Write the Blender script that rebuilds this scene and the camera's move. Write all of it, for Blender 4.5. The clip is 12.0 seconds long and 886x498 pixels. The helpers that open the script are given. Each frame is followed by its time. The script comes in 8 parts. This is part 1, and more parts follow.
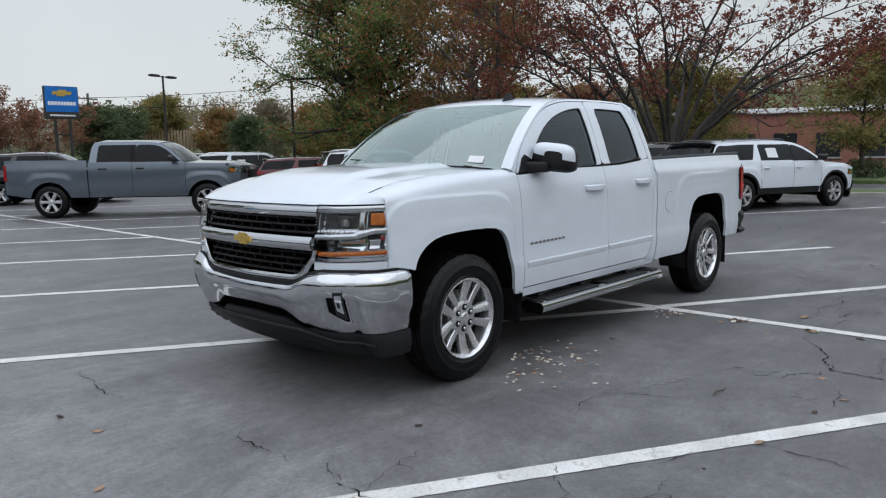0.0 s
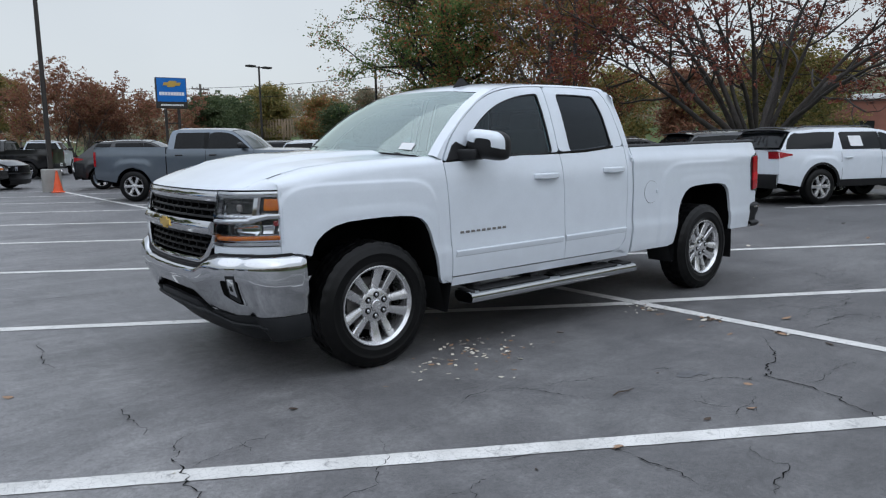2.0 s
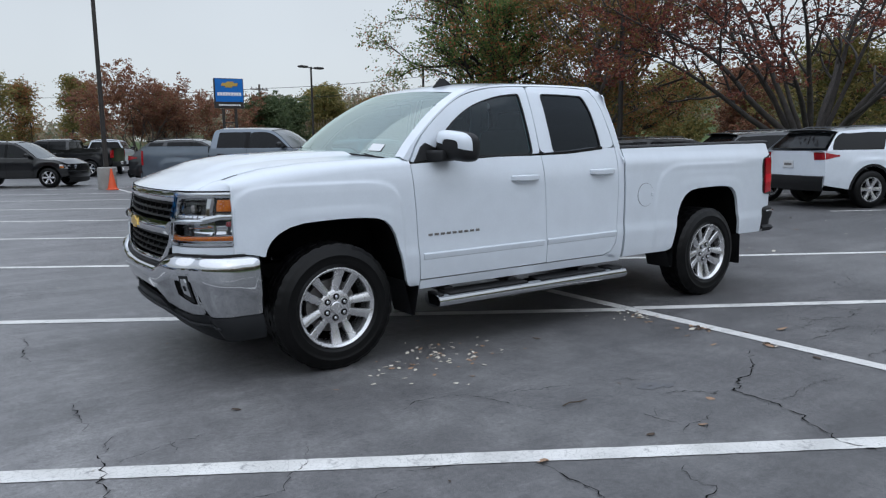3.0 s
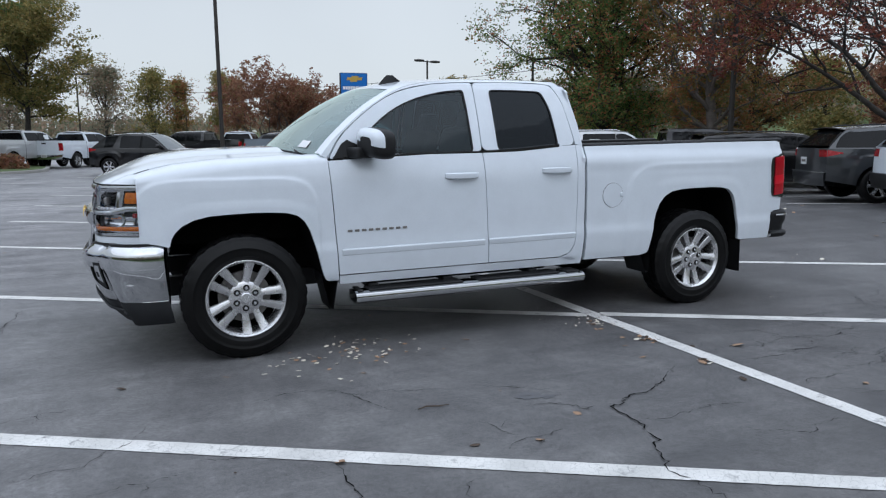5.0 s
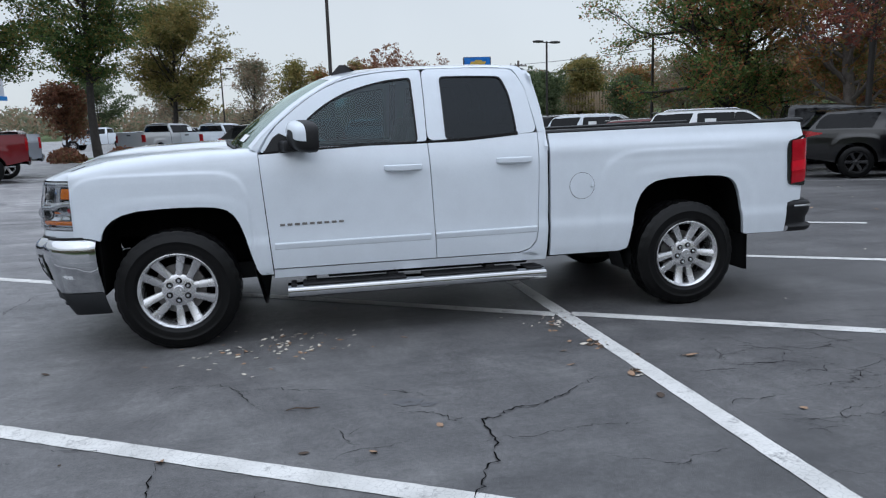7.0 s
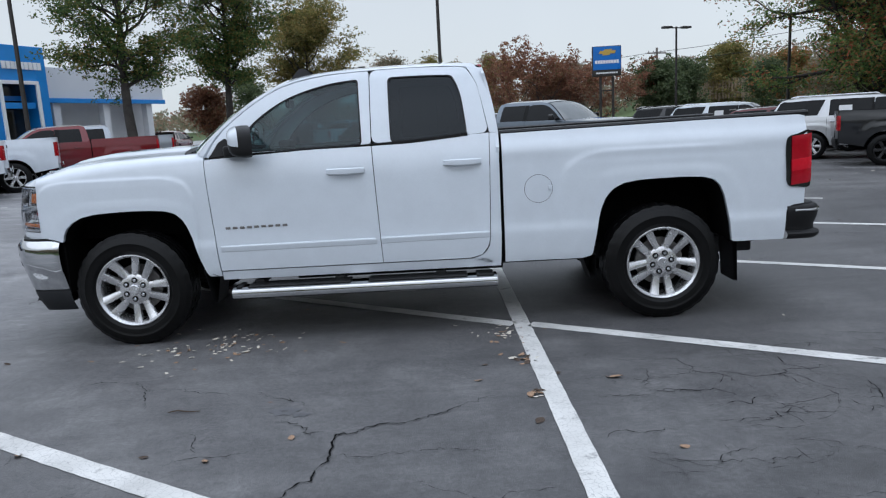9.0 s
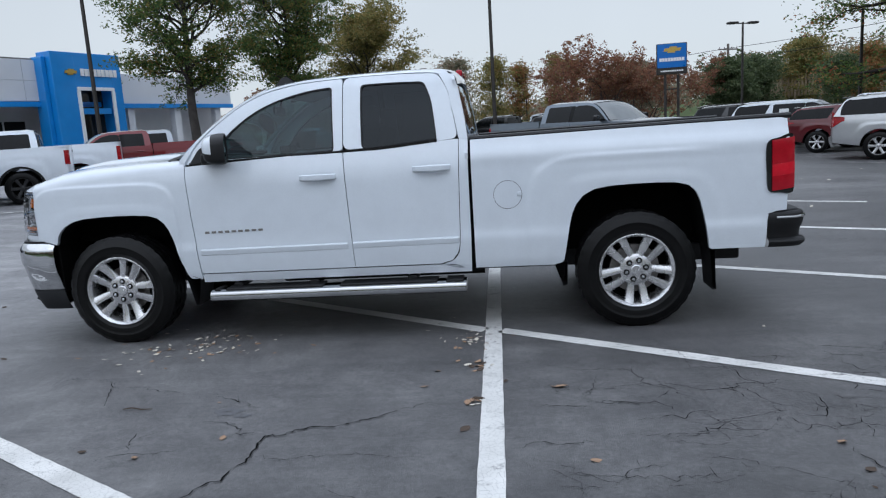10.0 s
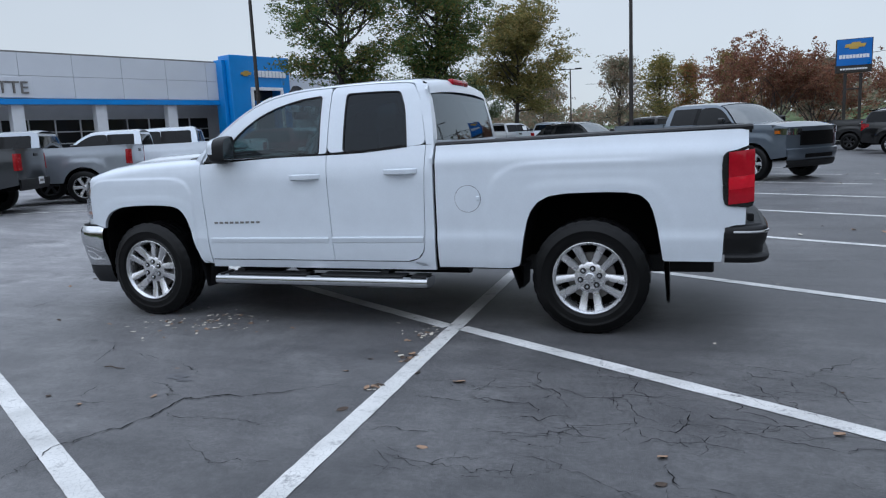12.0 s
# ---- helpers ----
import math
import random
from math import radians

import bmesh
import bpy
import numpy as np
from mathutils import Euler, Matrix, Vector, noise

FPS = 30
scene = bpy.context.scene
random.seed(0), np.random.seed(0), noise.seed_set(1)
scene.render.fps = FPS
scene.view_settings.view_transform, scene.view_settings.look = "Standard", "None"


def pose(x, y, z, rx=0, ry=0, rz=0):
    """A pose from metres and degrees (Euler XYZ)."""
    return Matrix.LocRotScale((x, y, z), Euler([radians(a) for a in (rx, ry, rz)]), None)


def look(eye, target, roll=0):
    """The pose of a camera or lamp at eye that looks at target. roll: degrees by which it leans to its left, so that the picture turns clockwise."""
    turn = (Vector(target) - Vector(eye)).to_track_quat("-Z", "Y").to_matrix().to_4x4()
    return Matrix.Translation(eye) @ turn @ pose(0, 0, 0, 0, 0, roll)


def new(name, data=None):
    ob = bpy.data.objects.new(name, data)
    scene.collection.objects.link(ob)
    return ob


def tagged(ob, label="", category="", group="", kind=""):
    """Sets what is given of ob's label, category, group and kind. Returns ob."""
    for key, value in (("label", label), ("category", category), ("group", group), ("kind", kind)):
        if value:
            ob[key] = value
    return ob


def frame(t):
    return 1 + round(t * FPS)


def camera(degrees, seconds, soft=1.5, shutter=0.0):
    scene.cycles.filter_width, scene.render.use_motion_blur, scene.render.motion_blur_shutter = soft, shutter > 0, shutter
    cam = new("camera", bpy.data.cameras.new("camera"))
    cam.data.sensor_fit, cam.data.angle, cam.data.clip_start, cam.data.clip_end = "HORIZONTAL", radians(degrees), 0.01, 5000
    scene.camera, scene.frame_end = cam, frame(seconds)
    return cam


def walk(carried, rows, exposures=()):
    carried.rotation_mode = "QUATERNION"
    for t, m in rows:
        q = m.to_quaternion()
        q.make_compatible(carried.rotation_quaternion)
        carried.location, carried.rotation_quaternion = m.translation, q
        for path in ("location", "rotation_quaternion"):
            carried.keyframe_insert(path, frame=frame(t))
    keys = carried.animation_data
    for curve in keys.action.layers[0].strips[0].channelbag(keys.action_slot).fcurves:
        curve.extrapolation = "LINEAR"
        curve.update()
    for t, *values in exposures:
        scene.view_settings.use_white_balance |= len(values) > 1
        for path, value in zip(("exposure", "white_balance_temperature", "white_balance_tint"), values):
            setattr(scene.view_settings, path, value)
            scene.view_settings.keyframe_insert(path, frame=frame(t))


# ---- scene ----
cam = camera(64.0, 12.0, 1.2)
PATH = [
    (0, (-3.244, -3.71, 1.389), (-1.786, -2.367, 1.127), -0.9),
    (0.5, (-3.102, -3.908, 1.382), (-1.685, -2.521, 1.12), -0.9),
    (1, (-2.866, -4.078, 1.368), (-1.506, -2.637, 1.098), -1.0),
    (1.5, (-2.617, -4.221, 1.38), (-1.311, -2.734, 1.096), -0.8),
    (2, (-2.363, -4.495, 1.366), (-1.122, -2.954, 1.075), -0.8),
    (2.5, (-2.122, -4.658, 1.352), (-0.947, -3.065, 1.065), -0.8),
    (3, (-1.843, -4.794, 1.371), (-0.733, -3.156, 1.08), -0.7),
    (5, (-0.585, -5.46, 1.389), (0.193, -3.643, 1.081), -0.4),
    (5.5, (-0.262, -5.524, 1.376), (0.431, -3.676, 1.059), -0.6),
    (6, (0.077, -5.569, 1.388), (0.681, -3.69, 1.061), -1.0),
    (6.5, (0.441, -5.661, 1.401), (0.95, -3.756, 1.063), -1.3),
    (7, (0.79, -5.689, 1.409), (1.186, -3.76, 1.063), -1.8),
    (9, (2.148, -5.684, 1.412), (2.145, -3.715, 1.063), -3.0),
    (9.5, (2.527, -5.698, 1.445), (2.426, -3.732, 1.093), -3.4),
    (10, (2.821, -5.676, 1.413), (2.626, -3.714, 1.076), -3.5),
    (10.5, (3.172, -5.735, 1.41), (2.866, -3.788, 1.072), -3.6),
    (11, (3.522, -5.768, 1.413), (3.109, -3.84, 1.075), -3.5),
    (11.5, (3.882, -5.705, 1.426), (3.356, -3.804, 1.09), -3.2),
    (12, (4.248, -5.684, 1.393), (3.605, -3.816, 1.077), -2.7),
]
walk(cam, [(t, look(eye, target, roll)) for t, eye, target, roll in PATH], [(0, -0.11, 6250, 10), (2, -0.11, 6080, 10), (5, -0.08, 5960, 10), (9, -0.05, 5950, 10), (10, -0.07, 5900, 10), (12, -0.12, 5730, 10)])

# world: an even overcast sky, brighter overhead
world = bpy.data.worlds.new("overcast")
scene.world = world
world.use_nodes = True
wt = world.node_tree
wt.nodes.clear()


def wnode(kind, **kw):
    n = wt.nodes.new(kind)
    for k, v in kw.items():
        n.inputs[k].default_value = v
    return n


SUN_EL, SUN_ROT = radians(38), radians(188)
sky = wt.nodes.new("ShaderNodeTexSky")
sky.sky_type, sky.sun_disc, sky.sun_elevation, sky.sun_rotation = "NISHITA", False, SUN_EL, SUN_ROT
grey_sky = wnode("ShaderNodeHueSaturation", Saturation=0.25, Value=0.035)
wt.links.new(sky.outputs[0], grey_sky.inputs["Color"])
geo_w = wt.nodes.new("ShaderNodeTexCoord")
sep_w = wt.nodes.new("ShaderNodeSeparateXYZ")
wt.links.new(geo_w.outputs["Generated"], sep_w.inputs[0])
ramp_w = wt.nodes.new("ShaderNodeValToRGB")
cr = ramp_w.color_ramp
cr.elements[0].position, cr.elements[0].color = 0.0, (0.525, 0.540, 0.525, 1)
cr.elements[1].position, cr.elements[1].color = 1.0, (1.10, 1.19, 1.32, 1)
e = cr.elements.new(0.10)
e.color = (0.528, 0.546, 0.535, 1)
e = cr.elements.new(0.30)
e.color = (0.548, 0.573, 0.575, 1)
e = cr.elements.new(0.6)
e.color = (0.84, 0.905, 1.0, 1)
wt.links.new(sep_w.outputs["Z"], ramp_w.inputs[0])
clouds = wnode("ShaderNodeTexNoise", Scale=2.2, Detail=4.0, Roughness=0.5)
wt.links.new(geo_w.outputs["Generated"], clouds.inputs["Vector"])
cmap = wnode("ShaderNodeMapRange", **{"From Min": 0.3, "From Max": 0.7, "To Min": 0.93, "To Max": 1.07})
wt.links.new(clouds.outputs["Fac"], cmap.inputs["Value"])
cmul = wt.nodes.new("ShaderNodeVectorMath")
cmul.operation = "SCALE"
wt.links.new(ramp_w.outputs[0], cmul.inputs[0])
wt.links.new(cmap.outputs[0], cmul.inputs["Scale"])
mix_w = wt.nodes.new("ShaderNodeVectorMath")
mix_w.operation = "ADD"
wt.links.new(cmul.outputs[0], mix_w.inputs[0])
wt.links.new(grey_sky.outputs[0], mix_w.inputs[1])
bg = wnode("ShaderNodeBackground", Strength=1.0)
wt.links.new(mix_w.outputs[0], bg.inputs["Color"])
wout = wt.nodes.new("ShaderNodeOutputWorld")
wt.links.new(bg.outputs[0], wout.inputs[0])

sun_data = bpy.data.lights.new("sun", "SUN")
sun_data.energy, sun_data.angle, sun_data.color = 1.10, radians(110), (1.0, 0.985, 0.97)
sun = new("sun", sun_data)
sun.matrix_world = look((-5, -6, 28), (0, 0, 0))
scene.view_settings.exposure = 0.0

# ---- materials ----


class Nodes:
    """A material's node tree, with short ways to add and join nodes."""

    def __init__(self, name):
        self.m = bpy.data.materials.new(name)
        self.m.use_nodes = True
        self.t = self.m.node_tree
        self.t.nodes.clear()
        self.out = self.t.nodes.new("ShaderNodeOutputMaterial")

    def add(self, kind, _op=None, **kw):
        n = self.t.nodes.new(kind)
        if _op:
            n.operation = _op
        for k, v in kw.items():
            sock = n.inputs[k.replace("_", " ")]
            if isinstance(v, bpy.types.NodeSocket):
                self.t.links.new(v, sock)
            else:
                sock.default_value = v
        return n

    def math(self, op, a, b=0.0):
        n = self.t.nodes.new("ShaderNodeMath")
        n.operation = op
        for i, v in enumerate((a, b)):
            if isinstance(v, bpy.types.NodeSocket):
                self.t.links.new(v, n.inputs[i])
            else:
                n.inputs[i].default_value = v
        return n.outputs[0]

    def ramp(self, fac, stops):
        n = self.t.nodes.new("ShaderNodeValToRGB")
        el = n.color_ramp.elements
        el[0].position, el[0].color = stops[0][0], (*stops[0][1], 1)
        el[1].position, el[1].color = stops[-1][0], (*stops[-1][1], 1)
        for p, c in stops[1:-1]:
            el.new(p).color = (*c, 1)
        self.t.links.new(fac, n.inputs[0])
        return n.outputs[0]

    def mix(self, fac, a, b):
        n = self.t.nodes.new("ShaderNodeMix")
        n.data_type = "RGBA"
        for i, v in ((0, fac), (6, a), (7, b)):
            if isinstance(v, bpy.types.NodeSocket):
                self.t.links.new(v, n.inputs[i])
            else:
                n.inputs[i].default_value = (*v, 1) if i else v
        return n.outputs[2]

    def noise(self, scale, detail=3.0, rough=0.5, stretch=None, use="Object"):
        co = self.add("ShaderNodeTexCoord").outputs[use]
        if stretch:
            co = self.add("ShaderNodeMapping", Vector=co, Scale=stretch).outputs[0]
        return self.add("ShaderNodeTexNoise", Vector=co, Scale=scale, Detail=detail, Roughness=rough).outputs["Fac"]

    def bump(self, height, strength=0.3, distance=0.01):
        return self.add("ShaderNodeBump", Height=height, Strength=strength, Distance=distance).outputs[0]

    def done(self, shader):
        self.t.links.new(shader, self.out.inputs[0])
        return self.m


def surface(name, dark, light, scale=4.0, rough=0.6, metal=0.0, fine=60.0, bump=0.15, spread=(0.3, 0.7), coat=0.0, rvar=0.1, spec=0.5, island=0.0, use="Object", depth=0.004):
    """A plain material whose colour, gloss and relief vary at two scales."""
    n = Nodes(name)
    big, small = n.noise(scale, 4.0, use=use), n.noise(fine, 3.0, use=use)
    f = n.math("ADD", n.math("MULTIPLY", big, 0.65), n.math("MULTIPLY", small, 0.35))
    if island:
        r = n.add("ShaderNodeNewGeometry").outputs["Random Per Island"]
        f = n.math("ADD", n.math("MULTIPLY", f, 1 - island), n.math("MULTIPLY", r, island))
    col = n.ramp(f, [(spread[0], dark), (spread[1], light)])
    ro = n.math("ADD", n.math("MULTIPLY", big, 2 * rvar), rough - rvar)
    b = n.add("ShaderNodeBsdfPrincipled", Base_Color=col, Roughness=ro, Metallic=metal, Specular_IOR_Level=spec, Coat_Weight=coat, Coat_Roughness=0.04)
    if bump:
        n.t.links.new(n.bump(small, bump, depth), b.inputs["Normal"])
    return n.done(b.outputs[0])


def paint(name, col, flake=0.0, rough=0.28):
    """Car paint: a coloured base under a clear coat, with faint road dust low down in the noise."""
    n = Nodes(name)
    dust = n.noise(7.0, 5.0, 0.6)
    fine = n.noise(90.0, 2.0)
    f = n.math("ADD", n.math("MULTIPLY", dust, 0.7), n.math("MULTIPLY", fine, 0.3))
    c = n.ramp(f, [(0.35, tuple(v * 0.94 for v in col)), (0.65, col)])
    ro = n.math("ADD", n.math("MULTIPLY", dust, 0.12), 0.02)
    b = n.add("ShaderNodeBsdfPrincipled", Base_Color=c, Roughness=rough, Metallic=flake, Specular_IOR_Level=0.2, Coat_Weight=1.0, Coat_Roughness=ro)
    return n.done(b.outputs[0])


def glass(name, tint, gloss_rough=0.02, base=0.05, tone=(0.95, 0.97, 1.0)):
    """A thin pane: lets tinted light through and mirrors more at a slant."""
    n = Nodes(name)
    lw = n.add("ShaderNodeLayerWeight", Blend=0.5).outputs["Facing"]
    fac = n.math("ADD", n.math("MULTIPLY", n.math("POWER", lw, 4.0), 0.9), base)
    tr = n.add("ShaderNodeBsdfTransparent", Color=(*tint, 1)).outputs[0]
    gl = n.add("ShaderNodeBsdfGlossy", Color=(*tone, 1), Roughness=gloss_rough).outputs[0]
    return _mix_done(n, fac, tr, gl)


def _mix_done(n, fac, a, b):
    m = n.t.nodes.new("ShaderNodeMixShader")
    n.t.links.new(fac, m.inputs[0])
    n.t.links.new(a, m.inputs[1])
    n.t.links.new(b, m.inputs[2])
    return n.done(m.outputs[0])


def leafy(name, stops, rough=0.6):
    """Leaves: a hue for each leaf, with some light through them."""
    n = Nodes(name)
    r = n.add("ShaderNodeNewGeometry").outputs["Random Per Island"]
    patch_f = n.noise(0.45, 2.0)
    f = n.math("ADD", n.math("MULTIPLY", r, 0.55), n.math("MULTIPLY", patch_f, 0.45))
    c = n.ramp(f, stops)
    d = n.add("ShaderNodeBsdfPrincipled", Base_Color=c, Roughness=rough, Specular_IOR_Level=0.3).outputs[0]
    t = n.add("ShaderNodeBsdfTranslucent", Color=c).outputs[0]
    m = n.t.nodes.new("ShaderNodeMixShader")
    m.inputs[0].default_value = 0.40
    n.t.links.new(d, m.inputs[1])
    n.t.links.new(t, m.inputs[2])
    return n.done(m.outputs[0])


def asphalt_material():
    n = Nodes("asphalt")
    co = n.add("ShaderNodeTexCoord").outputs["Object"]
    def noise(scale, detail, rough, vec=co):
        return n.add("ShaderNodeTexNoise", Vector=vec, Scale=scale, Detail=detail, Roughness=rough).outputs["Fac"]
    big, mid = noise(0.22, 5.0, 0.6), noise(1.7, 9.0, 0.72)
    hand, fine = noise(14.0, 5.0, 0.65), noise(150.0, 3.0, 0.75)
    lanes = noise(1.0, 6.0, 0.65, n.add("ShaderNodeMapping", Vector=co, Rotation=(0, 0, radians(30)), Scale=(0.15, 2.5, 1)).outputs[0])
    grain = noise(48.0, 4.0, 0.7)
    f = n.math("ADD", n.math("MULTIPLY", big, 0.38), n.math("ADD", n.math("MULTIPLY", mid, 0.36), n.math("MULTIPLY", lanes, 0.26)))
    c = n.ramp(f, [(0.40, (0.062, 0.061, 0.062)), (0.47, (0.088, 0.087, 0.089)), (0.53, (0.118, 0.116, 0.118)), (0.60, (0.170, 0.168, 0.168))])

    def tone(fac, lo, hi, a, b):
        return n.add("ShaderNodeMapRange", Value=fac, From_Min=lo, From_Max=hi, To_Min=a, To_Max=b).outputs[0]

    def shade(c, k):
        v = n.t.nodes.new("ShaderNodeVectorMath")
        v.operation = "SCALE"
        n.t.links.new(c, v.inputs[0])
        n.t.links.new(k, v.inputs["Scale"])
        return v.outputs[0]

    # the aisle is paler than the stalls
    along = n.math("ADD", n.add("ShaderNodeSeparateXYZ", Vector=co).outputs[0], n.math("MULTIPLY", n.math("SUBTRACT", big, 0.5), 6.0))
    c = shade(c, tone(along, -2.8, 0.3, 1.95, 1.0))
    c = shade(c, tone(along, 0.0, 3.5, 1.0, 0.80))
    # far surfacing made paler: the sky's grazing sheen put into the colour
    across_lot = n.math("ADD", n.add("ShaderNodeSeparateXYZ", Vector=co).outputs[1], n.math("MULTIPLY", n.math("SUBTRACT", big, 0.5), 5.0))
    c = shade(c, tone(across_lot, 4.5, 11.0, 1.0, 1.28))
    c = shade(c, tone(hand, 0.32, 0.68, 0.82, 1.18))
    c = shade(c, tone(grain, 0.30, 0.70, 0.74, 1.26))
    # pale stones worn bare, dark pits between them
    speck = n.add("ShaderNodeTexVoronoi", Vector=co, Scale=170.0)
    lone = n.math("GREATER_THAN", n.add("ShaderNodeSeparateColor", Color=speck.outputs["Color"]).outputs[0], 0.78)
    sp = n.math("MULTIPLY", n.math("LESS_THAN", speck.outputs["Distance"], 0.30), lone)
    c = n.mix(n.math("MULTIPLY", sp, 0.55), c, (0.24, 0.24, 0.235))
    pit = n.math("LESS_THAN", fine, 0.40)
    c = n.mix(n.math("MULTIPLY", pit, 0.5), c, (0.03, 0.03, 0.032))
    # oil drips and damp stains
    stain = n.ramp(noise(0.8, 7.0, 0.62), [(0.55, (0, 0, 0)), (0.66, (1, 1, 1))])
    c = n.mix(n.math("MULTIPLY", stain, 0.45), c, (0.040, 0.040, 0.043))
    ro = n.math("ADD", n.math("MULTIPLY", mid, 0.30), 0.36)
    b = n.add("ShaderNodeBsdfPrincipled", Base_Color=c, Roughness=ro, Specular_IOR_Level=0.45)
    h = n.math("ADD", n.math("MULTIPLY", fine, 0.6), n.math("ADD", n.math("MULTIPLY", mid, 0.25), n.math("MULTIPLY", grain, 0.5)))
    n.t.links.new(n.bump(h, 0.75, 0.007), b.inputs["Normal"])
    return n.done(b.outputs[0])


def line_material():
    """White road paint, worn through to the asphalt in fine cracks and scuffs."""
    n = Nodes("road_paint")
    co = n.add("ShaderNodeTexCoord").outputs["Object"]
    wear = n.add("ShaderNodeTexNoise", Vector=co, Scale=9.0, Detail=8.0, Roughness=0.75).outputs["Fac"]
    cell = n.add("ShaderNodeTexVoronoi", Vector=co, Scale=34.0)
    cell.feature = "DISTANCE_TO_EDGE"
    crack = n.math("LESS_THAN", cell.outputs["Distance"], 0.022)
    gone = n.ramp(wear, [(0.56, (0, 0, 0)), (0.68, (1, 1, 1))])
    k = n.math("MAXIMUM", n.math("MULTIPLY", crack, 0.45), gone)
    tone = n.ramp(n.noise(3.0, 5.0), [(0.3, (0.50, 0.495, 0.475)), (0.7, (0.70, 0.69, 0.665))])
    c = n.mix(k, tone, (0.16, 0.16, 0.165))
    b = n.add("ShaderNodeBsdfPrincipled", Base_Color=c, Roughness=0.6)
    n.t.links.new(n.bump(wear, 0.3, 0.003), b.inputs["Normal"])
    return n.done(b.outputs[0])


ASPHALT, LINE = asphalt_material(), line_material()
CRACK = surface("crack_fill", (0.004, 0.004, 0.0042), (0.010, 0.010, 0.0105), rough=0.9, spec=0.05)
CONCRETE = surface("concrete", (0.22, 0.215, 0.20), (0.36, 0.35, 0.33), 3.0, 0.85, fine=80, bump=0.4)
GRASS = surface("grass_soil", (0.055, 0.090, 0.028), (0.11, 0.15, 0.05), 3.0, 0.9, fine=40, bump=0.6)
WHITE_PAINT = paint("white_paint", (0.665, 0.71, 0.765))
CHROME = surface("chrome", (0.53, 0.54, 0.56), (0.59, 0.60, 0.61), 6, 0.06, 1.0, bump=0.0, rvar=0.03)
ALLOY = surface("alloy", (0.60, 0.60, 0.61), (0.70, 0.70, 0.71), 9, 0.26, 0.85, bump=0.03, rvar=0.06)
STEEL = surface("dull_steel", (0.16, 0.15, 0.145), (0.28, 0.27, 0.26), 8, 0.5, 0.8, bump=0.1)
RUBBER = surface("tyre_rubber", (0.002, 0.002, 0.0021), (0.005, 0.005, 0.0053), 8, 0.40, fine=120, bump=0.10, spec=0.20)
PLASTIC = surface("black_plastic", (0.008, 0.008, 0.0085), (0.015, 0.015, 0.016), 9, 0.5, fine=200, bump=0.15, spec=0.25)
GREY_PLASTIC = surface("grey_plastic", (0.012, 0.013, 0.0145), (0.020, 0.021, 0.023), 9, 0.55, fine=220, bump=0.12, spec=0.22)
GRILLE_BLACK = surface("grille_black", (0.002, 0.002, 0.0021), (0.004, 0.004, 0.0043), 9, 0.40, bump=0.0, spec=0.14)
GLOSS_BLACK = surface("gloss_black", (0.010, 0.010, 0.011), (0.016, 0.016, 0.017), 6, 0.15, bump=0.0, rvar=0.04)
# near-black for hollows and gaps: their shade is put into the colour
VOID = surface("cavity_shade", (0.0015, 0.0015, 0.0015), (0.003, 0.003, 0.003), 3, 0.95, bump=0.0, spec=0.1)
SEAT = surface("seat_cloth", (0.03, 0.031, 0.034), (0.05, 0.052, 0.056), 12, 0.85, fine=160, bump=0.3)
WINDSHIELD = glass("windshield_glass", (0.55, 0.64, 0.60), base=0.27, tone=(0.80, 0.92, 0.88))
TINT = glass("tinted_glass", (0.19, 0.30, 0.32), base=0.04, tone=(0.85, 0.95, 1.0))
PRIVACY = glass("privacy_glass", (0.022, 0.026, 0.032), base=0.024, tone=(0.85, 0.93, 1.0))
DARK_PANE = surface("dark_pane", (0.003, 0.0036, 0.004), (0.006, 0.0068, 0.0075), 2, 0.06, bump=0.0, rvar=0.02, spec=0.17)
LENS = glass("clear_lens", (0.93, 0.94, 0.95), base=0.03)
AMBER = surface("amber_lens", (0.24, 0.045, 0.004), (0.56, 0.16, 0.010), 45, 0.20, bump=0.5, fine=160, coat=0.25, spec=0.3)
RED_LENS = surface("red_lens", (0.30, 0.002, 0.010), (0.42, 0.004, 0.016), 18, 0.2, bump=0.06, coat=0.3, spec=0.3)
RED_BRIGHT = surface("bright_red_lens", (0.50, 0.004, 0.016), (0.62, 0.008, 0.024), 18, 0.2, bump=0.06, coat=0.3, spec=0.3)
RED_DARK = surface("dark_red_lens", (0.13, 0.004, 0.007), (0.22, 0.006, 0.010), 18, 0.15, bump=0.06, coat=1.0)
GOLD = surface("gold_emblem", (0.55, 0.36, 0.08), (0.66, 0.45, 0.12), 20, 0.35, 0.6, bump=0.05)
PAPER = surface("white_paper", (0.66, 0.67, 0.68), (0.74, 0.75, 0.76), 6, 0.8, bump=0.05)
POLE = surface("bronze_pole", (0.022, 0.019, 0.017), (0.045, 0.04, 0.036), 4, 0.55, 0.3, bump=0.1)
BARK = surface("bark", (0.030, 0.024, 0.020), (0.090, 0.076, 0.066), 5, 0.9, fine=30, bump=0.7, depth=0.02)
BARK_DARK = surface("dark_bark", (0.018, 0.015, 0.013), (0.062, 0.054, 0.048), 5, 0.9, fine=30, bump=0.7, depth=0.02)
BARK_GREY = surface("grey_bark", (0.07, 0.06, 0.052), (0.19, 0.165, 0.145), 4, 0.9, fine=25, bump=0.5, depth=0.02)

# ---- shaping tools ----


def finish(me, sharp=32):
    me.polygons.foreach_set("use_smooth", [True] * len(me.polygons))
    me.set_sharp_from_angle(angle=radians(sharp))
    return me


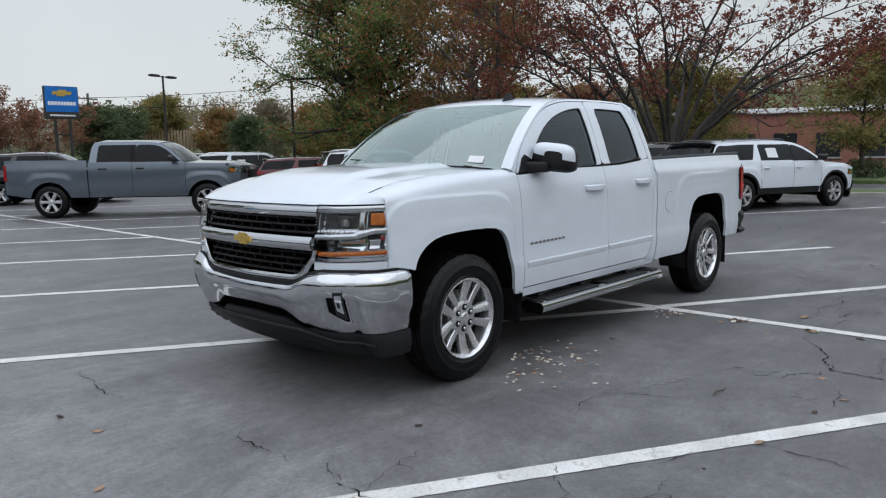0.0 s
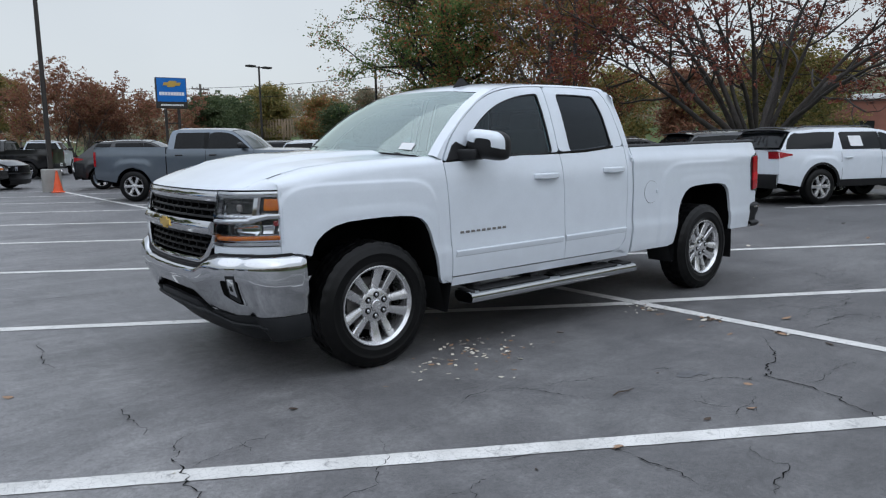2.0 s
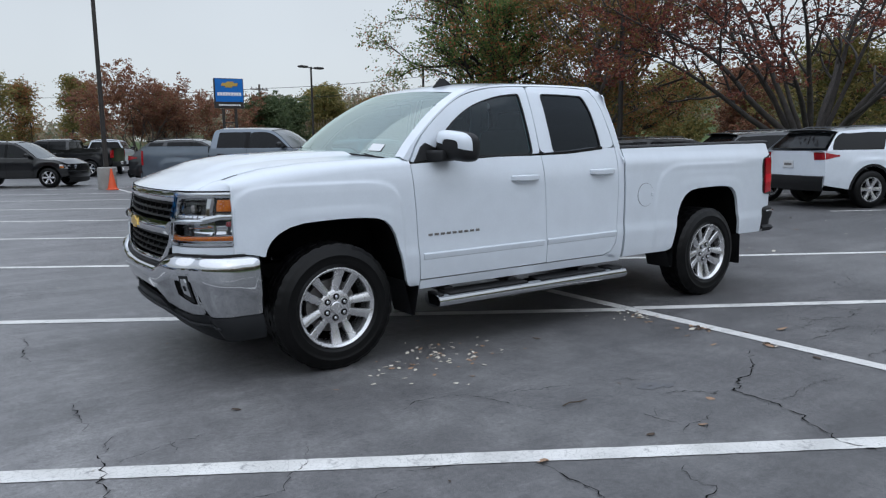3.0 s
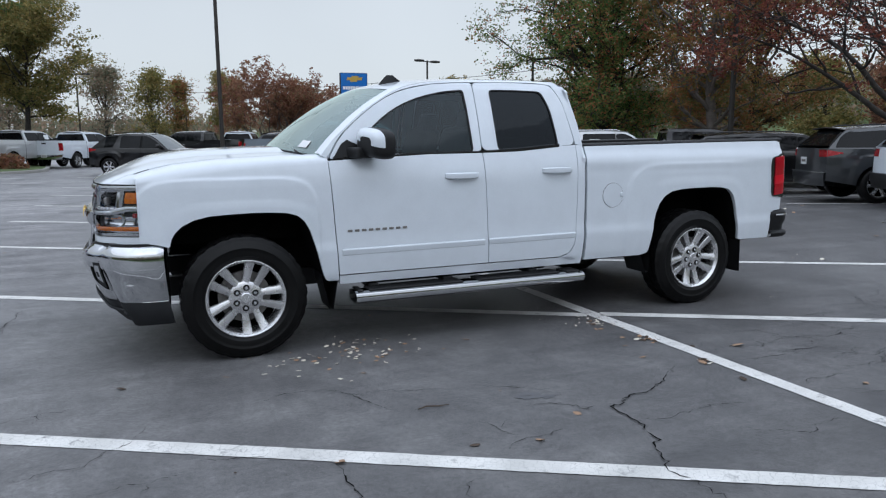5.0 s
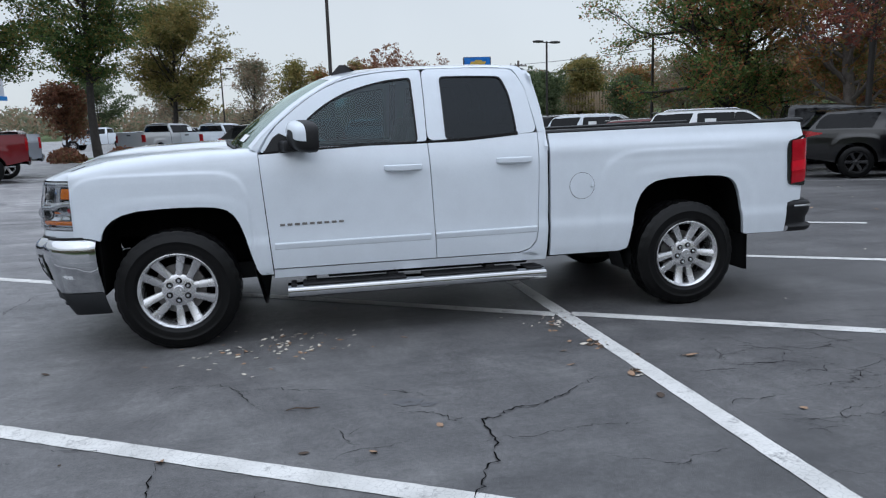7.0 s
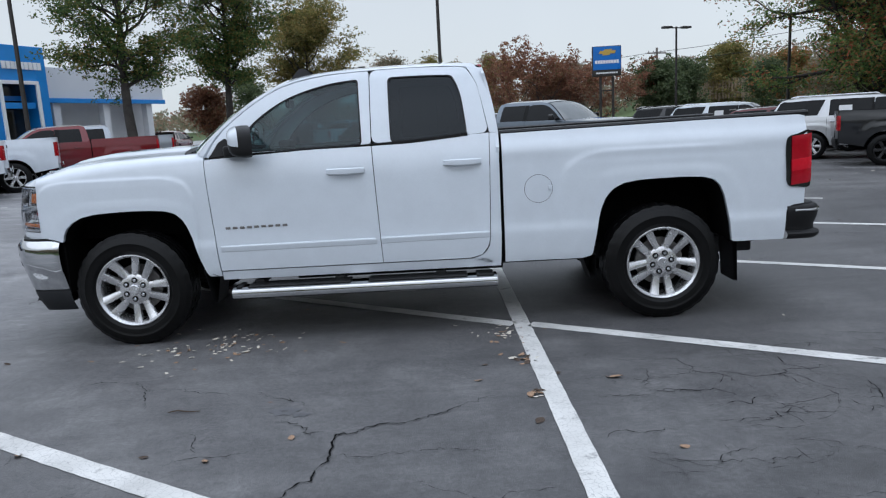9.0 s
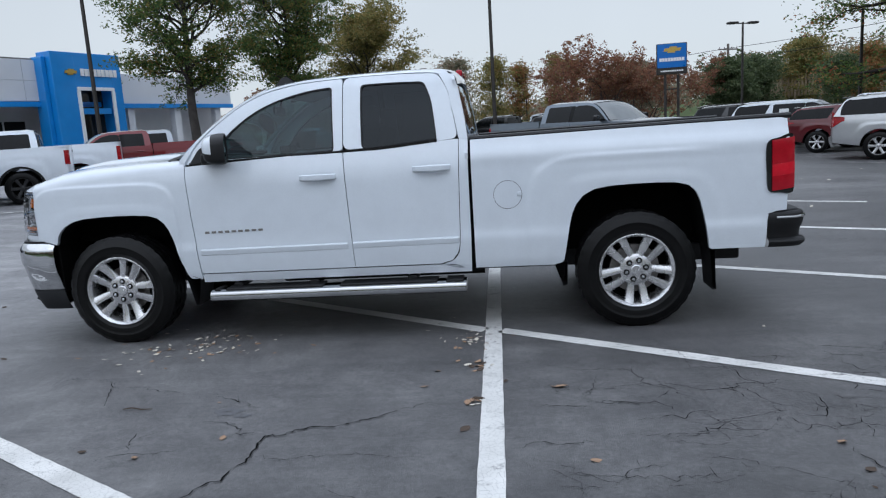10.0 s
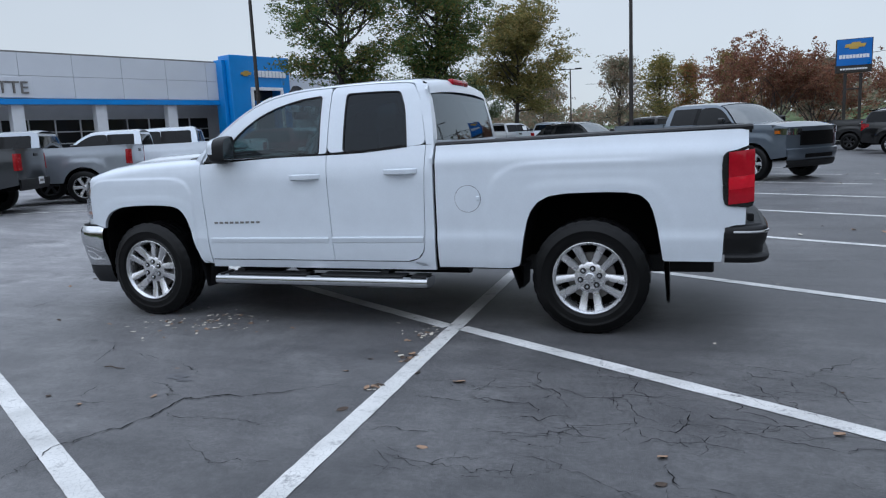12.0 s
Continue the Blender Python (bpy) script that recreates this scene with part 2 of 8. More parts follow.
def mesh_of(name, bm, material, sharp=32):
    me = bpy.data.meshes.new(name)
    bm.to_mesh(me)
    bm.free()
    me.materials.append(material)
    return finish(me, sharp)


def part(name, bm, material, parent=None, label="", sharp=32):
    """Links a bmesh (or a ready mesh) as one mesh object under a thing or a part."""
    me = bm if isinstance(bm, bpy.types.Mesh) else mesh_of(name, bm, material, sharp)
    ob = new(name, me)
    ob.parent = parent
    return tagged(ob, label)


def thing(name, m, label, category, group="", kind=""):
    ob = new(name)
    ob.empty_display_size = 0.2
    ob.matrix_basis = m
    return tagged(ob, label, category, group, kind)


def from_arrays(name, verts, faces, material, sharp=32, smooth=True):
    me = bpy.data.meshes.new(name)
    me.from_pydata([tuple(v) for v in verts], [], [tuple(f) for f in faces])
    me.materials.append(material)
    return finish(me, sharp) if smooth else me


def resample(pts, n):
    p = np.array(pts, float)
    d = np.r_[0, np.cumsum(np.linalg.norm(np.diff(p, axis=0), axis=1))]
    s = np.linspace(0, d[-1], n)
    return np.stack([np.interp(s, d, p[:, k]) for k in range(p.shape[1])], 1)


def curve_pts(pts, sub=4, closed=False):
    """A smooth line through the points (Catmull-Rom)."""
    p = [np.array(q, float) for q in pts]
    n, out = len(p), []
    for i in range(n if closed else n - 1):
        a, b, c, d = (p[(i + k) % n] if closed else p[min(max(i + k, 0), n - 1)] for k in (-1, 0, 1, 2))
        for j in range(sub):
            t = j / sub
            out.append(0.5 * (2 * b + (c - a) * t + (2 * a - 5 * b + 4 * c - d) * t * t + (3 * b - a - 3 * c + d) * t**3))
    if not closed:
        out.append(p[-1])
    return np.array(out)


def grid(bm, rows, flip=False, closed=False):
    """Faces between rows of points of one length."""
    vs = [[bm.verts.new(p) for p in row] for row in rows]
    for a, b in zip(vs, vs[1:]):
        n = len(a)
        for i in range(n if closed else n - 1):
            q = (a[i], a[(i + 1) % n], b[(i + 1) % n], b[i])
            bm.faces.new(q[::-1] if flip else q)
    return vs


def ruled(bm, low, high, f, nv=8, flip=False, bend=None):
    """The sheet between two lines of (x, z) points, laid on the surface f(x, z)."""
    low, high = np.array(low, float), np.array(high, float)
    rows = []
    for v in np.linspace(0, 1, nv + 1):
        mid = low * (1 - v) + high * v
        if bend is not None:
            mid = mid + bend * (4 * v * (1 - v))
        rows.append([f(x, z) for x, z in mid])
    return grid(bm, rows, flip)


def flange(bm, way):
    """A lip along the open edges, so that a sheet has thickness."""
    edges = [e for e in bm.edges if e.is_boundary]
    made = bmesh.ops.extrude_edge_only(bm, edges=edges)["geom"]
    for v in made:
        if isinstance(v, bmesh.types.BMVert):
            v.co += Vector(way) if not callable(way) else way(v.co)


def box(bm, c, s, rot=None, bevel=0.0, seg=1):
    """A box of size s round the centre c, its edges rounded."""
    made = bmesh.ops.create_cube(bm, size=1.0)["verts"]
    m = Matrix.Translation(c) @ (rot.to_4x4() if rot else Matrix.Identity(4)) @ Matrix.Diagonal((*s, 1))
    bmesh.ops.transform(bm, matrix=m, verts=made)
    if bevel:
        bmesh.ops.bevel(bm, geom=list({e for v in made for e in v.link_edges}), offset=bevel, segments=seg, profile=0.5, affect="EDGES", clamp_overlap=True)
    return bm


def boxes(*rows, bevel=0.0):
    bm = bmesh.new()
    for c, s in rows:
        box(bm, c, s, bevel=bevel)
    return bm


def lathe(profile, seg=48, axis="y", bm=None):
    """A body of revolution about the y axis (or z) from (radius, along) points."""
    bm = bm or bmesh.new()
    rows = []
    for r, a in profile:
        ring = []
        for i in range(seg):
            t = 2 * math.pi * i / seg
            ring.append((r * math.cos(t), a, r * math.sin(t)) if axis == "y" else (r * math.cos(t), r * math.sin(t), a))
        rows.append(ring)
    grid(bm, rows, closed=True)
    return bm


def tube(bm, pts, radii, seg=6):
    """A tapered tube along points."""
    pts = [Vector(p) for p in pts]
    rows = []
    for i, p in enumerate(pts):
        d = (pts[min(i + 1, len(pts) - 1)] - pts[max(i - 1, 0)]).normalized()
        q = d.to_track_quat("Z", "Y")
        r = radii[i] if hasattr(radii, "__len__") else radii
        rows.append([p + q @ Vector((r * math.cos(2 * math.pi * k / seg), r * math.sin(2 * math.pi * k / seg), 0)) for k in range(seg)])
    vs = grid(bm, rows, closed=True)
    for ring in (vs[0][::-1], vs[-1]):
        bm.faces.new(ring)
    return bm


def plate(bm, outline, f, depth, flip=False):
    """A thick plate: a closed outline of 2D points laid by f(a, b, out), out metres proud."""
    n = len(outline)
    for k in (0, 1):
        ring = [bm.verts.new(f(a, b, depth * k)) for a, b in outline]
        if k:
            for i in range(n):
                q = (prev[i], prev[(i + 1) % n], ring[(i + 1) % n], ring[i])
                bm.faces.new(q[::-1] if flip else q)
            bm.faces.new(ring[::-1] if flip else ring)
        prev = ring
    return bm


def loop_ring(bm, inner, outer, f, nv=3, flip=False):
    """The frame between two closed lines that have the same number of points."""
    inner, outer = np.array(inner, float), np.array(outer, float)
    rows = [[f(x, z) for x, z in inner * (1 - v) + outer * v] for v in np.linspace(0, 1, nv + 1)]
    return grid(bm, rows, flip, closed=True)


def fill_loop(bm, pts, f, n=10, flip=False):
    """Fills a closed convex (x, z) outline with a sheet on f, in rings towards its middle."""
    p = np.array(pts, float)
    mid = p.mean(0)
    rows = [[f(x, z) for x, z in p * (1 - v) + mid * v] for v in np.linspace(0, 0.9, n)]
    vs = grid(bm, rows, flip, closed=True)
    c = bm.verts.new(f(*mid))
    last = vs[-1]
    for i in range(len(last)):
        q = (last[i], last[(i + 1) % len(last)], c)
        bm.faces.new(q[::-1] if flip else q)
    return bm


def rounded_loop(sides, r, n=14):
    """A closed outline of smooth sides with rounded corners, n points a side and four a corner."""
    out = []
    fine = [resample(curve_pts(q, 6), 80) for q in sides]
    for i, q in enumerate(fine):
        nxt = fine[(i + 1) % len(fine)]
        d = np.r_[0, np.cumsum(np.linalg.norm(np.diff(q, axis=0), axis=1))]
        dn = np.r_[0, np.cumsum(np.linalg.norm(np.diff(nxt, axis=0), axis=1))]
        for t in np.linspace(r, d[-1] - r, n):
            out.append([np.interp(t, d, q[:, k]) for k in (0, 1)])
        p0, p1 = np.array(out[-1]), q[-1]
        p2 = np.array([np.interp(r, dn, nxt[:, k]) for k in (0, 1)])
        for t in (0.2, 0.4, 0.6, 0.8):
            out.append(list(p0 * (1 - t) ** 2 + 2 * p1 * t * (1 - t) + p2 * t * t))
    return np.array(out)


def smoothstep(a, b, x):
    t = min(max((x - a) / (b - a), 0.0), 1.0)
    return t * t * (3 - 2 * t)

# ---- ground, road paint, islands ----


def gz(x, y):
    """The lot's height: level in the middle, a little higher before the showroom, lower by the far row."""
    return 0.16 * (1 - smoothstep(-9.5, -3.5, x)) - 0.24 * smoothstep(8.0, 13.5, x) * smoothstep(2.0, 14.0, y)


bm = bmesh.new()
N = 81
xs = np.concatenate([-np.geomspace(700, 40, 8), np.linspace(-36, 44, N), np.geomspace(48, 700, 8)])
grid(bm, [[(x, y + 5, gz(x, y + 5)) for x in xs] for y in xs])
ground = part("ground", bm, ASPHALT)
tagged(ground, "dark grey worn asphalt car park with cracks and scattered leaves", "ground", kind="structure")

SLANT = -0.577  # stall lines run 30 degrees off the aisle


def stripe(name, a, b, width=0.105, z=0.004, seed=0, label="white painted parking line, worn and cracked"):
    """A strip of road paint with slightly ragged edges."""
    rng = random.Random(seed)
    a, b = Vector((*a, 0)), Vector((*b, 0))
    n = max(2, int((b - a).length / 0.06))
    d = (b - a).normalized()
    s = Vector((-d.y, d.x, 0))
    bm = bmesh.new()
    rows = [[], []]
    for i in range(n + 1):
        p = a + (b - a) * (i / n)
        for k, sign in ((0, -1), (1, 1)):
            q = p + s * sign * (width / 2 + rng.uniform(-0.0022, 0.0022))
            rows[k].append((q.x, q.y, z + gz(q.x, q.y) + (0.004 if abs(gz(q.x, q.y)) > 0.002 else 0)))
    grid(bm, rows)
    return tagged(part(name, bm, LINE), label, "parking line", "parking lines", "structure")


# stall lines on both sides of the divider: height at x = 0 and slant, by stall
LEFT = [(-5.60, -0.590), (-2.465, -0.590), (0.745, -0.625), (3.93, -0.655), (7.18, -0.655), (10.45, -0.66), (13.75, -0.64), (17.1, -0.62), (20.4, -0.60), (23.6, -0.60), (26.8, -0.60)]


def divider_x(y):
    return 2.652 - 0.0145 * min(y, 1.0)


for k, (y0, m) in enumerate(LEFT):
    y1 = -3.43 + 2.97 * (k - 2) + 0.59 * 7.0
    x_end = 7.9 if k < 10 else 5.5
    xd = divider_x(y0 + 2.65 * m)
    stripe("parking_line", (-2.70, y0 - m * 2.70), (xd - 0.057, y0 + m * (xd - 0.057)), 0.113, seed=k - 2)
    stripe("parking_line", (xd + 0.057, y1 - 0.59 * (xd + 0.057)), (x_end, y1 - 0.59 * x_end), 0.113, seed=k + 48)
stripe("parking_line", (divider_x(-9.0), -9.0), (divider_x(1.0), 1.0), 0.115, seed=99)
stripe("parking_line", (divider_x(1.0), 1.0), (2.60, 22.6), 0.115, seed=98)
for k in range(-1, 9):
    y0 = 2.35 + 3.155 * k
    stripe("parking_line", (12.1, y0), (17.2, y0 + SLANT * 5.1), seed=120 + k)
for k in range(-1, 6):
    y0 = 6.35 + 3.155 * k
    x0 = -10.3 + 0.27 * (y0 - 4.9)
    stripe("parking_line", (x0 + 1.9, y0), (x0 - 3.4, y0 + SLANT * 5.3), seed=150 + k)


def slab(name, outline, z0, z1, material, label, category):
    bm = bmesh.new()
    plate(bm, outline, lambda a, b, o: (a, b, z0 + o), z1 - z0)
    bmesh.ops.bevel(bm, geom=[e for e in bm.edges if all(v.co.z > z1 - 1e-4 for v in e.verts)], offset=0.03, segments=2, affect="EDGES")
    return tagged(part(name, bm, material), label, category, kind="structure")


def island(cx, cy, lx, ly, turn=0.0, label="raised island of mown grass inside a concrete kerb"):
    """A kerbed planting island: a concrete rim with soil inside."""
    def oval(a, b, n=28):
        pts = []
        for i in range(n):
            t = 2 * math.pi * i / n
            c, s = math.cos(t), math.sin(t)
            x, y = a * abs(c) ** 0.6 * (1 if c > 0 else -1), b * abs(s) ** 0.6 * (1 if s > 0 else -1)
            pts.append((cx + x * math.cos(turn) - y * math.sin(turn), cy + x * math.sin(turn) + y * math.cos(turn)))
        return pts
    bm = bmesh.new()
    o, i = oval(lx, ly), oval(lx - 0.16, ly - 0.16)
    rows = [[(*p, -0.02) for p in o], [(*p, 0.13) for p in o], [(*p, 0.15) for p in oval(lx - 0.02, ly - 0.02)], [(*p, 0.15) for p in i], [(*p, 0.05) for p in i]]
    grid(bm, rows, closed=True)
    kerb = tagged(part("kerb", bm, CONCRETE), "grey concrete kerb round a planting island", "kerb", kind="structure")
    bm = bmesh.new()
    rng = random.Random(int(cx * 7 + cy))
    rows = [[(cx + (p[0] - cx) * k, cy + (p[1] - cy) * k, 0.12 + 0.08 * (1 - k * k) + rng.uniform(-0.01, 0.01)) for p in i] for k in (1.0, 0.8, 0.55, 0.3, 0.08)]
    grid(bm, rows, closed=True)
    tagged(part("lawn", bm, GRASS), label, "grass", kind="structure")

# ---- the white pickup ----
PZ = [0.30, 0.43, 0.50, 0.60, 0.66, 0.72, 0.85, 1.00, 1.10, 1.16, 1.20, 1.26, 1.31, 1.36]
PY = [0.900, 0.925, 0.945, 0.957, 0.962, 0.952, 0.955, 0.955, 0.950, 0.944, 0.936, 0.919, 0.902, 0.884]


def flare(x, z, cx, cz, a, b, p=3.6, e0=0.955, e1=1.03):
    """0 to 1: how far the wheel arch's swelling stands proud at a place."""
    d = (abs((x - cx) / a) ** p + abs((z - cz) / b) ** p) ** (1 / p)
    return 1 - smoothstep(e0, e1, d)


def half(x, z):
    """Half the truck's width at a place of its side."""
    y = float(np.interp(z, PZ, PY))
    y += 0.008 * flare(x, z, -0.07, 0.40, 0.57, 0.765, 7.0, 0.97, 1.0)
    y += 0.005 * flare(x, z, 0.0, 0.40, 0.60, 0.625, 4.0, 0.90, 1.0)
    y += 0.007 * flare(x, z, 3.70, 0.40, 0.78, 0.80, 6.0, 0.965, 1.0) * (1 - smoothstep(3.9, 4.4, x))
    y += 0.004 * flare(x, z, 3.645, 0.40, 0.60, 0.68, 4.5, 0.90, 1.0)
    if x < -0.30:
        y -= 0.55 * (-0.30 - x) ** 2
    if x > 4.3:
        y -= 0.22 * (x - 4.3) ** 2
    if x > 2.54:
        y += 0.012 * smoothstep(1.12, 1.22, z) * (1 - smoothstep(1.22, 1.30, z))
    return y


def cab(z):
    return float(np.interp(z, [1.20, 1.31, 1.45, 1.60, 1.74, 1.80, 1.84], [0.918, 0.900, 0.858, 0.806, 0.745, 0.705, 0.64]))


def side(s, out=0.0, fn=half):
    """The side's surface as a map from (x, z); s is -1 on the driver's side."""
    return (lambda x, z: (x, s * (fn(x, z) + out), z))


def cab_side(s, out=0.0):
    return lambda x, z: (x, s * (cab(z) + out), z)


TYRE_R, TYRE_W = 0.395, 0.262


def tyre_mesh():
    """A tyre with a bulged wall, shoulder blocks and grooves round the tread."""
    bm = bmesh.new()
    seg, w = 120, TYRE_W / 2
    prof = [(0.243, -w * 0.80), (0.258, -w * 0.92), (0.272, -w * 0.955), (0.274, -w * 0.975), (0.280, -w * 0.985), (0.300, -w * 1.0), (0.318, -w * 1.0), (0.320, -w * 1.012), (0.327, -w * 1.012), (0.329, -w * 0.995), (0.360, -w * 0.94), (0.376, -w * 0.86), (0.389, -w * 0.74)]
    tread = [(-0.72, 0), (-0.46, 0), (-0.455, 1), (-0.40, 1), (-0.395, 0), (-0.05, 0), (-0.045, 1), (0.045, 1), (0.05, 0), (0.395, 0), (0.40, 1), (0.455, 1), (0.46, 0), (0.72, 0)]
    full = [(r, a, 0) for r, a in prof] + [(TYRE_R, w * a, g) for a, g in tread] + [(r, -a, 0) for r, a in prof[::-1]]
    rows = []
    for r, a, g in full:
        ring = []
        for i in range(seg):
            t = 2 * math.pi * i / seg
            rr = r - 0.009 * g
            if r > 0.372 and not g and i % 4 == (0 if a < 0 else 2):
                rr -= 0.006
            if 0.33 < r < 0.37 and i % 4 < 2:
                rr += 0.0015
            ring.append((rr * math.cos(t), a, rr * math.sin(t)))
        rows.append(ring)
    grid(bm, rows, closed=True)
    return mesh_of("tyre", bm, RUBBER, 40)


def spoke_mesh(r0, r1, y0, y1, wide0, wide1, thick):
    """One arm of a split spoke: tapered, rounded, leaning towards the rim."""
    bm = bmesh.new()
    rows = []
    for k in range(7):
        u = k / 6
        r = r0 + (r1 - r0) * u
        w = (wide0 + (wide1 - wide0) * u) / 2
        y = y0 + (y1 - y0) * u * u
        off = 0.010 + 0.016 * u + w
        rows.append([(r, y + thick, off - w * 0.95), (r, y + 0.007, off - w), (r, y + 0.001, off - w * 0.86), (r, y, off - w * 0.5), (r, y + 0.001, off + w * 0.1), (r, y + 0.008, off + w * 0.80), (r, y + 0.016, off + w), (r, y + thick, off + w * 0.95)])
    grid(bm, rows, closed=True)
    return bm


def wheel_meshes():
    """The hero wheel's meshes, its outer face towards -y."""
    w = TYRE_W / 2
    out = {"tyre": tyre_mesh()}
    out["rim"] = mesh_of("rim", lathe([(0.250, w * 0.80), (0.235, w * 0.75), (0.225, w * 0.2), (0.228, -w * 0.55), (0.236, -w * 0.80), (0.247, -w * 0.86), (0.252, -w * 0.90), (0.250, -w * 0.95), (0.245, -w * 0.96), (0.240, -w * 0.91), (0.231, -w * 0.84), (0.228, -w * 0.78), (0.226, -w * 0.55), (0.226, -w * 0.45)], 72), ALLOY, 25)
    bm = spoke_mesh(0.078, 0.236, -w * 0.66, -w * 0.87, 0.044, 0.064, 0.040)
    mirrored = bm.copy()
    bmesh.ops.transform(mirrored, matrix=Matrix.Diagonal((1, 1, -1, 1)), verts=mirrored.verts)
    bmesh.ops.reverse_faces(mirrored, faces=mirrored.faces)
    tmp = bpy.data.meshes.new("tmp")
    mirrored.to_mesh(tmp)
    mirrored.free()
    bm.from_mesh(tmp)
    bpy.data.meshes.remove(tmp)
    out["spoke"] = mesh_of("spoke", bm, ALLOY, 28)
    out["hub"] = mesh_of("hub", lathe([(0.0005, -w * 0.80), (0.030, -w * 0.80), (0.036, -w * 0.77), (0.040, -w * 0.70), (0.092, -w * 0.69), (0.107, -w * 0.63), (0.108, -w * 0.50), (0.100, -w * 0.2)], 36), ALLOY, 30)
    out["lug_nut"] = mesh_of("lug_nut", lathe([(0.0005, -0.016), (0.008, -0.0155), (0.0115, -0.011), (0.0125, -0.002), (0.0135, 0.004)], 14), CHROME, 30)
    out["nut_pocket"] = mesh_of("nut_pocket", lathe([(0.0205, 0.006), (0.0205, -0.0025), (0.0185, -0.003), (0.0175, 0.0), (0.0005, 0.0)], 18), GRILLE_BLACK, 30)
    out["brake_disc"] = mesh_of("brake_disc", lathe([(0.05, -0.02), (0.165, -0.02), (0.165, 0.01), (0.05, 0.01)], 40), STEEL, 30)
    # plate behind the spokes; the shade inside the wheel is its colour
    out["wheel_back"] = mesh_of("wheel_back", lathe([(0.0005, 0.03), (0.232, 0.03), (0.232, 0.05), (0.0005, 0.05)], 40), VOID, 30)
    return out


HERO_WHEEL = wheel_meshes()


def hero_wheel(parent, x, s, turn):
    """A wheel under the truck: rim with tyre, five split spokes, hub, six nuts."""
    rim = part("wheel", HERO_WHEEL["rim"], None, parent, "silver alloy wheel with five split spokes")
    yaw = 0 if s < 0 else 180
    rim.matrix_basis = pose(x, s * 0.845, TYRE_R - 0.004, 0, 0, yaw) @ pose(0, 0, 0, 0, turn, 0)
    part("tyre", HERO_WHEEL["tyre"], None, rim, "black all-terrain tyre")
    for k in range(5):
        part("spoke", HERO_WHEEL["spoke"], None, rim).matrix_basis = pose(0, 0, 0, 0, 72 * k, 0)
    part("hub", HERO_WHEEL["hub"], None, rim)
    for k in range(6):
        a = radians(60 * k + 30)
        part("nut_pocket", HERO_WHEEL["nut_pocket"], None, rim).matrix_basis = pose(0.066 * math.cos(a), -TYRE_W / 2 * 0.70, 0.066 * math.sin(a))
        part("lug_nut", HERO_WHEEL["lug_nut"], None, rim).matrix_basis = pose(0.066 * math.cos(a), -TYRE_W / 2 * 0.68, 0.066 * math.sin(a))
    part("brake_disc", HERO_WHEEL["brake_disc"], None, rim)
    part("wheel_back", HERO_WHEEL["wheel_back"], None, rim)
    return rim


truck = thing("pickup_truck", pose(0, 0.045, 0), "clean white double-cab pickup with chrome bumper parked across painted lines", "pickup truck")

ARCH_F = [(-0.435, 0.745), (-0.425, 0.79), (-0.40, 0.835), (-0.355, 0.875), (-0.29, 0.907), (-0.20, 0.926), (-0.08, 0.933), (0.05, 0.936), (0.18, 0.933), (0.28, 0.925), (0.345, 0.905), (0.39, 0.865), (0.425, 0.80), (0.455, 0.70), (0.485, 0.58), (0.51, 0.49)]
ARCH_R = [(3.165, 0.47), (3.185, 0.58), (3.205, 0.70), (3.225, 0.79), (3.255, 0.86), (3.305, 0.918), (3.38, 0.955), (3.48, 0.970), (3.62, 0.975), (3.78, 0.976), (3.90, 0.970), (3.98, 0.952), (4.03, 0.91), (4.06, 0.84), (4.085, 0.74), (4.105, 0.62), (4.12, 0.515)]


def side_panel(name, low, high, s, nv=10, n=None, bend=None, label="", lip=0.035):
    bm = bmesh.new()
    n = n or max(len(low) * 3, 24)
    ruled(bm, resample(low, n), resample(high, n), side(s), nv, flip=s > 0, bend=bend)
    flange(bm, (0, -s * lip, 0))
    return part(name, bm, WHITE_PAINT, truck, label)


# hood line at the fender: where hood and fender meet, height by x
def nose(y):
    """How far forward the front stands at a place across it."""
    a = abs(y)
    return -0.912 + 0.067 * (a / 0.7) ** 2 + 0.20 * (max(0.0, a - 0.66) / 0.25) ** 2


def face(y, z, out=0.0):
    return (nose(y) + float(np.interp(z, [0.4, 0.75, 0.95, 1.15], [0.02, 0.0, 0.015, 0.055])) - out, y, z)


def lamp_top_x(y):
    return face(y, 1.126)[0] - 0.006


def hood_rise(d):
    """How the hood climbs with the distance behind its front edge."""
    return float(np.interp(d, [0, 0.015, 0.04, 0.10, 0.20, 0.35, 0.60, 1.0, 1.4], [0, 0.014, 0.027, 0.050, 0.082, 0.118, 0.146, 0.164, 0.170]))


def hood_z(x):
    return 1.126 + hood_rise(max(x + 0.738, 0.0))


def hl_point(s, u, z, out=0.0):
    """The headlamp's face: u runs from the grille (0) round the corner to the fender (1)."""
    y = 0.590 + u * 0.335
    if u > 0.80:
        y = 0.590 + 0.80 * 0.335 + (u - 0.80) * 0.20
    p = face(y, z, out)
    w = max(0.0, (u - 0.62) / 0.38)
    x = p[0] + (-0.585 - p[0]) * (w ** 1.15)
    yy = y * (1 - w) + (half(-0.60, z) + out * 0.8) * w
    return (x - out * 0.4 * (1 - w), s * yy, z)


def hood_y(x):
    return float(np.interp(x, [-0.7, -0.3, 0.6], [0.765, 0.800, 0.815]))


